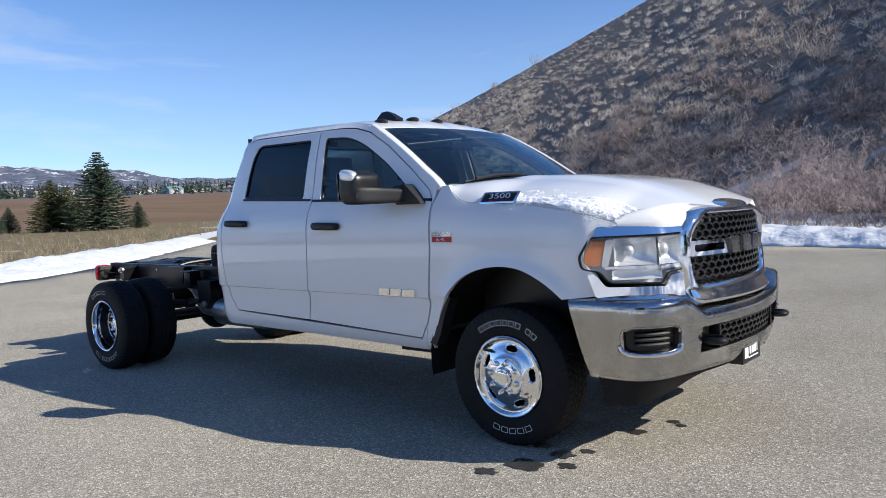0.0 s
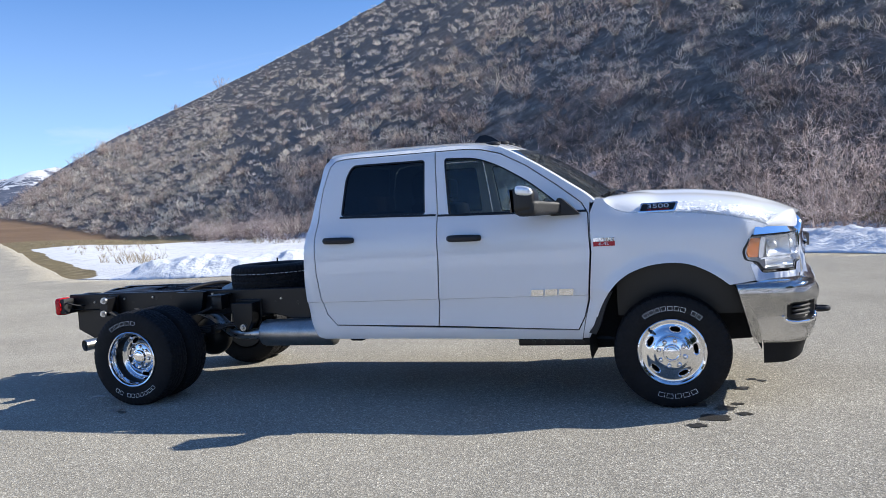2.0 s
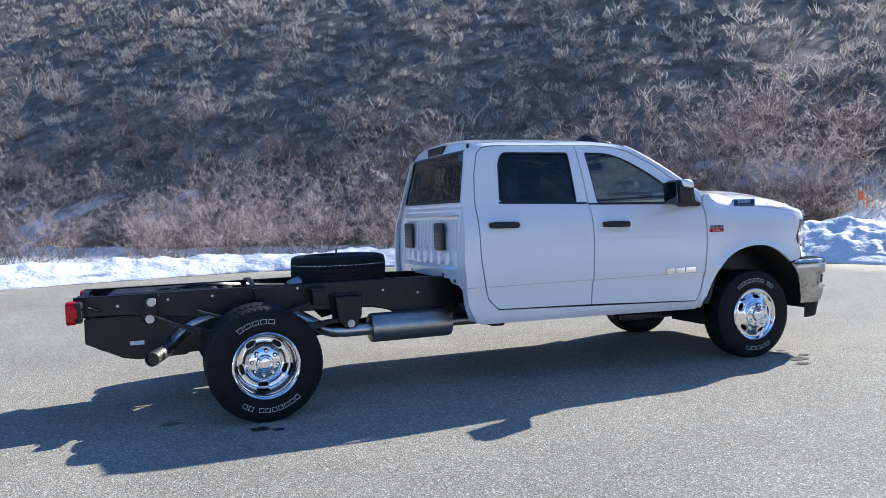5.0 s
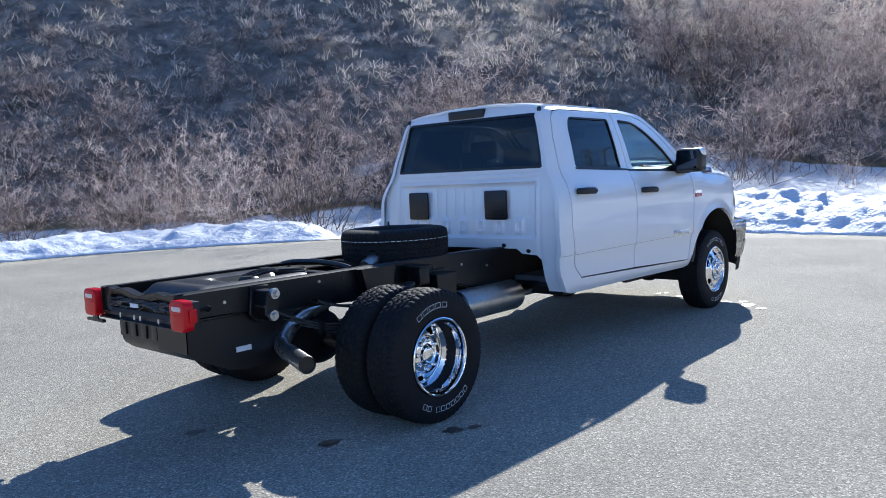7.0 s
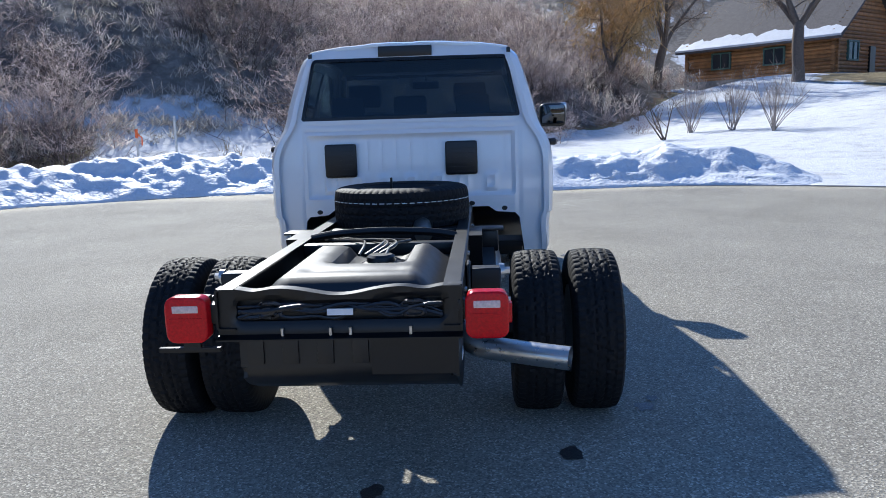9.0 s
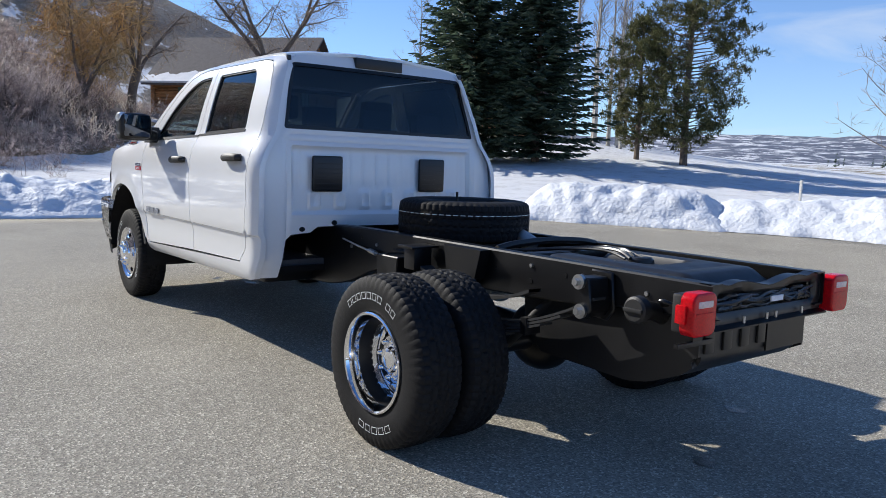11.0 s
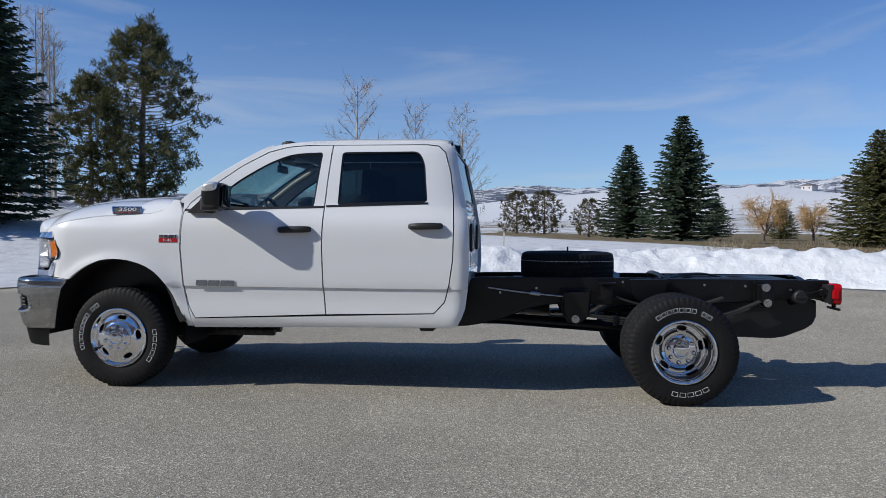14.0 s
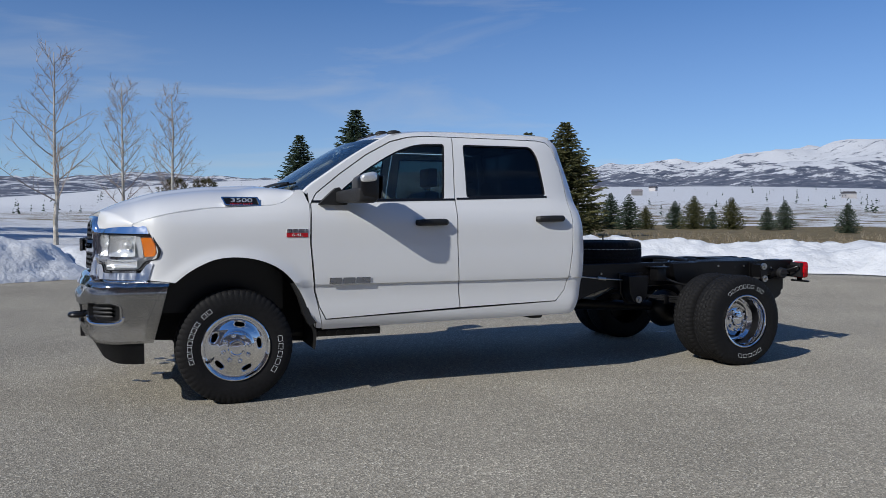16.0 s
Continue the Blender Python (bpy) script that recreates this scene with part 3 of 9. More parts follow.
def grown(points, by):
    """A closed outline moved outwards (by > 0) or inwards."""
    n = len(points)
    area = sum(points[i - 1][0] * points[i][1] - points[i][0] * points[i - 1][1] for i in range(n))
    sgn = 1 if area > 0 else -1
    out = []
    for i in range(n):
        a, p, b = Vector(points[i - 1]), Vector(points[i]), Vector(points[(i + 1) % n])
        u, v = (p - a), (b - p)
        u = u.normalized() if u.length > 1e-9 else v.normalized()
        v = v.normalized() if v.length > 1e-9 else u
        nrm = Vector((u.y + v.y, -u.x - v.x))
        nrm = nrm.normalized() if nrm.length > 1e-9 else Vector((u.y, -u.x))
        out.append(tuple(p + nrm * by * sgn / max(0.5, nrm.dot(Vector((u.y, -u.x))))))
    return out


def flat_fill(outline, holes=(), step=0.05, edge_step=0.03, rows=()):
    """Triangles over a flat outline with holes: points and faces."""
    pts, edges = [], []
    rings = [line_dense(outline, edge_step)] + [line_dense(h, edge_step) for h in holes]
    for ring in rings:
        b = len(pts)
        pts += [Vector(p) for p in ring]
        edges += [(b + i, b + (i + 1) % len(ring)) for i in range(len(ring))]
    a = np.array(rings[0])
    gx, gy = np.meshgrid(np.arange(a[:, 0].min(), a[:, 0].max(), step), np.arange(a[:, 1].min(), a[:, 1].max(), step))
    gx, gy = gx.ravel() + 0.003, gy.ravel() + 0.003
    for b in rows:
        far = np.abs(gy - b) > step * 0.35
        gx, gy = gx[far], gy[far]
    for b in rows:
        line = np.arange(a[:, 0].min(), a[:, 0].max(), step * 0.7)
        gx, gy = np.concatenate([gx, line]), np.concatenate([gy, np.full(len(line), b)])
    ok = in_loop(gx, gy, rings[0]) & (edge_distance(gx, gy, rings[0] + rings[0][:1]) > min(step, edge_step) * 0.4)
    for h in rings[1:]:
        ok &= ~in_loop(gx, gy, h) & (edge_distance(gx, gy, h + h[:1]) > step * 0.4)
    pts += [Vector((p, q)) for p, q in zip(gx[ok], gy[ok])]
    vs, _, fs, _, _, _ = delaunay_2d_cdt(pts, edges, [], 0, 1e-5)
    arr = np.array([(v.x, v.y) for v in vs])
    cen = np.array([arr[list(f)].mean(0) for f in fs])
    keep = in_loop(cen[:, 0], cen[:, 1], rings[0])
    for h in rings[1:]:
        keep &= ~in_loop(cen[:, 0], cen[:, 1], h)
    return arr, [tuple(f) for f, k in zip(fs, keep) if k]


def sheet(outline, holes, place, thick, step=0.05, edge_step=0.03, rows=()):
    """A bent sheet of metal or glass: place(a, b) gives arrays of points and of inward directions."""
    arr, faces = flat_fill(outline, holes, step, edge_step, rows)
    top, inward = place(arr[:, 0], arr[:, 1])
    under = top + inward * thick
    n = len(arr)
    count = {}
    for f in faces:
        for i in range(3):
            e = (f[i], f[(i + 1) % 3])
            count[tuple(sorted(e))] = count.get(tuple(sorted(e)), []) + [e]
    rim = [es[0] for es in count.values() if len(es) == 1]
    bm = bmesh.new()
    vs = [bm.verts.new(p) for p in np.concatenate([top, under])]
    for f in faces:
        bm.faces.new([vs[i] for i in f])
        bm.faces.new([vs[n + i] for i in reversed(f)])
    for a, b in rim:
        bm.faces.new([vs[b], vs[a], vs[n + a], vs[n + b]])
    return bm


def side_place(fn, sgn, lift=0.0):
    def place(x, z):
        y = (fn(x, z) + lift) * sgn
        return np.stack([x, y, z], 1), np.tile([0, -sgn, 0], (len(x), 1)).astype(float)
    return place


def add_box(bm, x0, x1, y0, y1, z0, z1, bevel=0.0):
    vs = [bm.verts.new((x, y, z)) for x in (x0, x1) for y in (y0, y1) for z in (z0, z1)]
    fs = [bm.faces.new([vs[i] for i in f]) for f in ((0, 1, 3, 2), (4, 6, 7, 5), (0, 4, 5, 1), (2, 3, 7, 6), (0, 2, 6, 4), (1, 5, 7, 3))]
    if bevel:
        es = {e for f in fs for e in f.edges}
        bmesh.ops.bevel(bm, geom=list(es), offset=bevel, segments=2, affect="EDGES", profile=0.6)
    return vs


def add_lathe(bm, profile, segments=48, m=Matrix(), keep=None, closed=False):
    """Turns (radius, along) round the local y axis; keep(k, j) tells which faces stay."""
    rings = []
    for k in range(segments):
        a = 2 * math.pi * k / segments
        rings.append([bm.verts.new(m @ Vector((r * math.cos(a), y, r * math.sin(a)))) for r, y in profile])
    n = len(profile)
    for k in range(segments):
        for j in range(n if closed else n - 1):
            if keep is None or keep(k, j):
                a, b = rings[k], rings[(k + 1) % segments]
                try:
                    bm.faces.new([a[j], a[(j + 1) % n], b[(j + 1) % n], b[j]])
                except ValueError:
                    pass


def add_tube(bm, points, radius, sides=8, cap=True):
    """A round bar along points; radius may be a list."""
    pts = [Vector(p) for p in points]
    rings, last = [], None
    for i, p in enumerate(pts):
        t = (pts[min(i + 1, len(pts) - 1)] - pts[max(i - 1, 0)]).normalized()
        u = last - t * last.dot(t) if last is not None else (Vector((0, 0, 1)) if abs(t.z) < 0.9 else Vector((1, 0, 0))).cross(t)
        u.normalize()
        last = u
        v = t.cross(u)
        r = radius[i] if isinstance(radius, (list, tuple)) else radius
        rings.append([bm.verts.new(p + (u * math.cos(2 * math.pi * k / sides) + v * math.sin(2 * math.pi * k / sides)) * r) for k in range(sides)])
    for a, b in zip(rings, rings[1:]):
        for k in range(sides):
            bm.faces.new([a[k], a[(k + 1) % sides], b[(k + 1) % sides], b[k]])
    if cap:
        bm.faces.new(rings[0][::-1])
        bm.faces.new(rings[-1])


def bent(points, steps=6):
    """A smooth line of points in space through the given ones."""
    pts = [Vector(p) for p in points]
    out = []
    for i in range(len(pts) - 1):
        a, b, c, d = pts[max(i - 1, 0)], pts[i], pts[i + 1], pts[min(i + 2, len(pts) - 1)]
        for k in range(steps):
            t = k / steps
            out.append(0.5 * ((2 * b) + (c - a) * t + (2 * a - 5 * b + 4 * c - d) * t * t + (3 * b - a - 3 * c + d) * t ** 3))
    return out + [pts[-1]]


def add_prism(bm, outline, y0, y1):
    """An outline in x and z drawn out from y0 to y1."""
    a = [bm.verts.new((x, y0, z)) for x, z in outline]
    b = [bm.verts.new((x, y1, z)) for x, z in outline]
    n = len(outline)
    for i in range(n):
        bm.faces.new([a[i], a[(i + 1) % n], b[(i + 1) % n], b[i]])
    bm.faces.new(a[::-1])
    bm.faces.new(b)


def add_hex(bm, centre, axis, radius, depth):
    z = Vector(axis).normalized()
    q = z.to_track_quat("Z", "Y").to_matrix().to_4x4()
    bmesh.ops.create_cone(bm, cap_ends=True, segments=6, radius1=radius, radius2=radius * 0.94, depth=depth, matrix=Matrix.Translation(centre) @ q)


# ---------------------------------------------------------------- truck materials
def glass_material(name, color, clear, rough=0.02):
    m = bpy.data.materials.new(name)
    m.use_nodes = True
    n, l = m.node_tree.nodes, m.node_tree.links
    n.remove(n["Principled BSDF"])
    out = n["Material Output"]
    see, gloss, mix, lay = n.new("ShaderNodeBsdfTransparent"), n.new("ShaderNodeBsdfGlossy"), n.new("ShaderNodeMixShader"), n.new("ShaderNodeLayerWeight")
    see.inputs["Color"].default_value = (*[c * clear for c in color], 1)
    gloss.inputs["Roughness"].default_value = rough
    lay.inputs["Blend"].default_value = 0.5
    power, gain = n.new("ShaderNodeMath"), n.new("ShaderNodeMath")
    power.operation, gain.operation = "POWER", "MULTIPLY_ADD"
    power.inputs[1].default_value, gain.inputs[1].default_value, gain.inputs[2].default_value = 4.5, 0.93, 0.05
    l.new(lay.outputs["Facing"], power.inputs[0])
    l.new(power.outputs["Value"], gain.inputs[0])
    l.new(gain.outputs["Value"], mix.inputs["Fac"])
    l.new(see.outputs["BSDF"], mix.inputs[1])
    l.new(gloss.outputs["BSDF"], mix.inputs[2])
    l.new(mix.outputs["Shader"], out.inputs["Surface"])
    return m


GLASS = glass_material("lightly_tinted_glass", (0.86, 0.95, 0.94), 0.88)
DARK_GLASS = glass_material("dark_privacy_glass", (0.8, 0.95, 1.0), 0.30)
REAR_GLASS = glass_material("tinted_rear_glass", (0.8, 0.93, 1.0), 0.42)
LENS_GLASS = glass_material("clear_lamp_lens", (1, 1, 1), 0.97, 0.01)
AMBER = material("amber_lens", (0.70, 0.19, 0.012), 0.12, coat=0.5, fine=0.3, fine_scale=90, bump=0.2, bump_scale=160)
RED_LENS = material("red_lamp_lens", (0.56, 0.004, 0.010), 0.2, fine=0.22, fine_scale=110, bump=0.15, bump_scale=140, specular=0.3)
CLEAR_LENS = material("milky_reversing_lens", (0.72, 0.55, 0.52), 0.2, fine=0.2, fine_scale=120)
BADGE_RED = material("badge_red", (0.45, 0.012, 0.02), 0.3)
LETTER = material("raised_white_lettering", (0.78, 0.82, 0.84), 0.6)
TANK = material("moulded_black_tank_plastic", (0.009, 0.009, 0.010), 0.42, vary=0.1, scale=3, bump=0.02, bump_scale=60, rough_vary=0.05)
SEAT = material("dark_grey_vinyl", (0.06, 0.06, 0.064), 0.6, vary=0.1, scale=20, bump=0.1, bump_scale=200)
BEIGE = material("light_headliner", (0.42, 0.40, 0.36), 0.9)
STICKER = material("white_sticker", (0.75, 0.76, 0.78), 0.5)
BOLT = material("zinc_bolt", (0.55, 0.55, 0.54), 0.35, 1.0)
GREY_METAL = material("machined_grey_bar", (0.30, 0.31, 0.33), 0.3, 0.8, rough_vary=0.08)
ICE = material("powder_snow", (0.90, 0.92, 0.95), 0.7, bump=0.5, bump_scale=90)

# ---------------------------------------------------------------- the truck: rear axle at x = 0, front axle at 4.38, nose towards +x
truck = thing("pickup_truck", "white crew cab pickup chassis with dual rear wheels, parked on asphalt", "truck")

SECTION = soft_curve([(0.44, 0.90), (0.50, 0.948), (0.54, 0.972), (0.57, 0.980), (0.62, 0.983), (0.66, 0.982), (0.70, 0.980), (0.76, 0.982), (0.806, 0.988), (0.814, 0.989), (0.820, 1.001), (0.828, 1.003), (0.95, 1.007), (1.12, 1.008), (1.25, 1.003),
                      (1.34, 0.985), (1.40, 0.958), (1.44, 0.937), (1.50, 0.917), (1.62, 0.888), (1.75, 0.852), (1.86, 0.816), (1.92, 0.792), (1.955, 0.765), (1.985, 0.715), (2.0, 0.66)])
CAB_BACK = soft_curve([(0.44, 1.66), (0.53, 1.635), (0.67, 1.598), (0.98, 1.575), (1.3, 1.588), (1.52, 1.62), (1.79, 1.68), (1.90, 1.70), (1.97, 1.728), (2.02, 1.755), (2.06, 1.78)])
FENDER_SECTION = soft_curve([(0.44, 0.945), (0.60, 0.985), (0.80, 1.003), (1.0, 1.010), (1.15, 1.008), (1.25, 0.998), (1.32, 0.974), (1.38, 0.936), (1.43, 0.900), (1.52, 0.85)])
NOSE_IN = soft_curve([(3.8, 0.0), (4.55, 0.0), (4.8, 0.006), (4.89, 0.02), (4.943, 0.046), (5.03, 0.10), (5.2, 0.25)])


def cab_y(x, z):
    t = np.clip((CAB_BACK(z) + 0.105 - x) / 0.112, 0, 0.97)
    draw = np.clip((CAB_BACK(z) + 0.32 - x) / 0.32, 0, 1) ** 2
    return SECTION(z) - 0.058 * (1 - np.sqrt(1 - t * t)) - 0.042 * draw * smooth(z, 1.2, 1.48)


def fender_y(x, z):
    d = np.hypot(x - 4.39, z - 0.46)
    lip = 0.022 * np.exp(-((d - 0.56) / 0.05) ** 2) * smooth(z, 0.55, 0.8)
    mix_in = smooth(x, 3.87, 4.45)
    return SECTION(z) * (1 - mix_in) + FENDER_SECTION(z) * mix_in - NOSE_IN(x) + lip


FRONT_DOOR = [(3.845, 1.40), (3.852, 1.12), (3.822, 0.78), (3.79, 0.66), (3.742, 0.568), (2.692, 0.612), (2.708, 0.80), (2.722, 1.12), (2.717, 1.45), (2.708, 1.62), (2.684, 1.945),
              (2.90, 1.942), (3.05, 1.928), (3.20, 1.886), (3.40, 1.778), (3.62, 1.622), (3.80, 1.478)]
REAR_DOOR = [(2.685, 0.612), (1.845, 0.634), (1.765, 0.72), (1.73, 0.85), (1.702, 1.05), (1.697, 1.30), (1.712, 1.55), (1.735, 1.72), (1.782, 1.885), (1.835, 1.935), (1.92, 1.946),
             (2.677, 1.945), (2.701, 1.62), (2.710, 1.45), (2.715, 1.12), (2.701, 0.80)]
FRONT_WINDOW = rounded([(3.70, 1.428), (2.80, 1.445), (2.755, 1.888), (3.00, 1.876), (3.18, 1.808), (3.42, 1.665), (3.58, 1.535)], [0.02, 0.03, 0.03, 0.08, 0.1, 0.1, 0.05])
REAR_WINDOW = rounded([(2.612, 1.465), (1.905, 1.488), (1.935, 1.80), (1.985, 1.893), (2.60, 1.888)], [0.02, 0.03, 0.1, 0.09, 0.03])
FENDER = [(3.90, 1.50), (3.868, 1.42), (3.860, 1.40), (3.864, 1.12), (3.834, 0.78), (3.802, 0.65), (3.768, 0.50), (3.815, 0.50), (3.862, 0.60), (3.905, 0.715), (3.96, 0.815), (4.03, 0.90),
          (4.12, 0.965), (4.25, 1.012), (4.40, 1.028), (4.53, 1.010), (4.65, 0.955), (4.73, 0.90), (4.775, 0.862), (4.985, 0.884), (4.945, 0.985), (4.890, 1.06), (4.896, 1.12), (4.93, 1.19), (4.99, 1.228),
          (5.05, 1.246), (4.95, 1.285), (4.80, 1.325), (4.56, 1.362), (4.30, 1.378), (4.12, 1.388), (4.04, 1.412), (3.985, 1.452), (3.95, 1.50)]
FENDER = FENDER[:7] + dense(FENDER[7:19], 0.03) + FENDER[19:]
CAB_SIDE = [(3.762, 0.488), (2.73, 0.508), (1.72, 0.520), (1.665, 0.535), (1.63, 0.60), (1.605, 0.67), (1.588, 0.80), (1.575, 0.98), (1.578, 1.12), (1.588, 1.30), (1.62, 1.52), (1.65, 1.66), (1.68, 1.79), (1.70, 1.90),
            (1.745, 1.965), (1.80, 1.988), (2.2, 1.992), (2.7, 1.988), (3.0, 1.972), (3.13, 1.950), (3.26, 1.905), (3.50, 1.765), (3.70, 1.630), (3.86, 1.515), (3.862, 1.50), (3.855, 1.42), (3.858, 1.12), (3.828, 0.78), (3.796, 0.65)]
DOOR_HOLE = FRONT_DOOR[:5] + REAR_DOOR[1:11] + FRONT_DOOR[11:]
DOOR_HOLE = grown(DOOR_HOLE, 0.007)
CREASE = (0.57, 0.62, 0.66, 0.70, 0.76, 0.806, 0.814, 0.820, 0.828)


def text_part(name, text, size, m, material_used, parent, depth=0.004, bevel=0.0):
    cu = bpy.data.curves.new(name, "FONT")
    cu.body, cu.size, cu.extrude, cu.align_x, cu.align_y = text, size, depth, "CENTER", "CENTER"
    ob = bpy.data.objects.new(name, cu)
    scene.collection.objects.link(ob)
    bpy.context.view_layer.update()
    me = bpy.data.meshes.new_from_object(ob.evaluated_get(bpy.context.evaluated_depsgraph_get()))
    bpy.data.objects.remove(ob)
    bpy.data.curves.remove(cu)
    me.materials.clear()
    me.materials.append(material_used)
    me.transform(m)
    out = new(name, me)
    out.parent = parent
    return out


def side_matrix(x, y, z, sgn, lean=0.0):
    """The flat of a sign on the truck's side: its text reads forwards when seen from outside."""
    return Matrix.Translation((x, y * sgn, z)) @ (pose(0, 0, 0, 90, 0, 0) if sgn < 0 else pose(0, 0, 0, 90, 0, 180)) @ pose(0, 0, 0, -lean, 0, 0)


def plain_letters(bm, m, widths, height, depth, gap):
    """Plain shapes in the rhythm of a maker's badge."""
    total = sum(widths) + gap * (len(widths) - 1)
    x = -total / 2
    for w in widths:
        vs = add_box(bm, x, x + w, -height / 2, height / 2, 0, depth)
        for v in vs:
            v.co = m @ (v.co + Vector((v.co.y * 0.12, 0, 0)))
        x += w + gap


def build_side(sgn):
    # body side ring with pillars, sill and rear quarter
    cab = part("cab_side", sheet(CAB_SIDE, [DOOR_HOLE], side_place(cab_y, sgn), 0.035, 0.04, 0.022, CREASE), WHITE, truck)
    fender = part("front_fender", sheet(FENDER, [], side_place(fender_y, sgn), 0.03, 0.028, 0.02), WHITE, truck)
    # dark wheel house behind the arch
    bm = bmesh.new()
    arc = [(4.39 + 0.575 * math.cos(a), 0.46 + 0.565 * math.sin(a)) for a in np.linspace(-0.08, math.pi + 0.20, 48)]
    for (xa, za), (xb, zb) in zip(arc, arc[1:]):
        bm.faces.new([bm.verts.new((xa, sgn * 0.985, za)), bm.verts.new((xb, sgn * 0.985, zb)), bm.verts.new((xb, sgn * 0.52, zb)), bm.verts.new((xa, sgn * 0.52, za))])
    inner = [bm.verts.new((x, sgn * 0.52, z)) for x, z in arc]
    bm.faces.new(inner if sgn > 0 else inner[::-1])
    bmesh.ops.remove_doubles(bm, verts=bm.verts, dist=0.001)
    part("wheel_house_liner", bm, RUBBER, fender, "rough black wheel house liner")
    # black mud flap edge at the rear of the arch
    bm = bmesh.new()
    add_prism(bm, [(3.815, 0.545), (3.865, 0.53), (3.90, 0.60), (3.945, 0.74), (3.99, 0.83), (3.965, 0.835), (3.90, 0.73), (3.855, 0.60)], sgn * 0.90, sgn * 0.990)
    part("mud_flap", bm, PLASTIC, fender, "black splash guard")
    for name, outline, hole, glass in (("front_door", FRONT_DOOR, FRONT_WINDOW, GLASS), ("rear_door", REAR_DOOR, REAR_WINDOW, DARK_GLASS)):
        door = part(name, sheet(grown(outline, -0.0015), [hole], side_place(cab_y, sgn), 0.03, 0.045, 0.022, CREASE), WHITE, truck)
        pane = part("window_pane", sheet(grown(hole, 0.012), [], side_place(cab_y, sgn, -0.016), 0.004, 0.08, 0.05), glass, door, "tinted side window")
        pane.visible_shadow = glass is not GLASS
        # black rubber seal round the glass
        ring = grown(hole, -0.012)
        part("window_seal", sheet(grown(hole, 0.004), [ring], side_place(cab_y, sgn, -0.006), 0.012, 0.2, 0.03), TRIM, door, "black rubber seal")
        x0, x1 = (3.84, 2.716) if name == "front_door" else (2.70, 1.90)
        za, zb = (1.418, 1.447) if name == "front_door" else (1.452, 1.478)
        bm = sheet([(x0, za - 0.006), (x1, zb - 0.006), (x1, zb + 0.010), (x0, za + 0.010)], [], side_place(cab_y, sgn, 0.004), 0.01, 0.1, 0.05)
        part("belt_moulding", bm, TRIM, door, "thin black belt line moulding")
        # handle: a recess plate and a bowed grip
        hx, hz = (2.80, 1.272) if name == "front_door" else (1.777, 1.303)
        y = float(cab_y(np.array(hx + 0.13), np.array(hz)))
        bm = bmesh.new()
        add_tube(bm, [(hx + 0.012, sgn * (y + 0.004), hz), (hx + 0.03, sgn * (y + 0.030), hz), (hx + 0.08, sgn * (y + 0.038), hz), (hx + 0.18, sgn * (y + 0.038), hz - 0.002),
                      (hx + 0.235, sgn * (y + 0.030), hz - 0.004), (hx + 0.252, sgn * (y + 0.004), hz - 0.004)], [0.019, 0.022, 0.023, 0.023, 0.022, 0.019], 10)
        for v in bm.verts:
            v.co.z = hz + (v.co.z - hz) * 1.15
        part("door_handle", bm, PLASTIC, door, "black grab handle")
        if name == "front_door":
            bm = bmesh.new()
            mm = side_matrix(3.57, 1.009, 0.846, sgn)
            plain_letters(bm, mm, [0.088, 0.088, 0.105], 0.044, 0.004, 0.012)
            part("door_badge", bm, GREY_METAL if sgn > 0 else CHROME, door, "plain silver badge shapes")
            build_mirror(door, sgn)
    # fender badge and engine badge
    bm = bmesh.new()
    y = float(fender_y(np.array(3.955), np.array(1.19)))
    mm = side_matrix(3.955, y, 1.197, sgn, 2)
    plain_letters(bm, mm @ pose(0, 0.013, 0), [0.036, 0.032, 0.044, 0.014], 0.024, 0.007, 0.006)
    badge = part("engine_badge", bm, CHROME, fender, "silver and red engine badge")
    bm = bmesh.new()
    vs = add_box(bm, -0.075, 0.075, -0.016, 0.016, -0.002, 0.004)
    for v in vs:
        v.co = mm @ (v.co + Vector((0, -0.018, 0)))
    part("badge_plate", bm, BADGE_RED, badge, "red badge plate")
    text_part("badge_number", "6.4L", 0.030, mm @ pose(0.0, -0.018, 0.0065) @ Matrix.Diagonal((1.5, 1, 1, 1)), STICKER, badge, 0.001)


def pod(x0, x1, y0, y1, z0, z1, power, sgn, bend):
    """A soft-cornered box between the given limits, bent by bend(point)."""
    bm = bmesh.new()
    bmesh.ops.create_uvsphere(bm, u_segments=36, v_segments=22, radius=1.0)
    for v in bm.verts:
        k = (abs(v.co.x) ** power + abs(v.co.y) ** power + abs(v.co.z) ** power) ** (-1 / power)
        q = v.co * k
        p = Vector(((x0 + x1) / 2 + q.x * (x1 - x0) / 2, (y0 + y1) / 2 + q.y * (y1 - y0) / 2, (z0 + z1) / 2 + q.z * (z1 - z0) / 2))
        p = bend(p)
        v.co = Vector((p.x, sgn * p.y, p.z))
    return bm


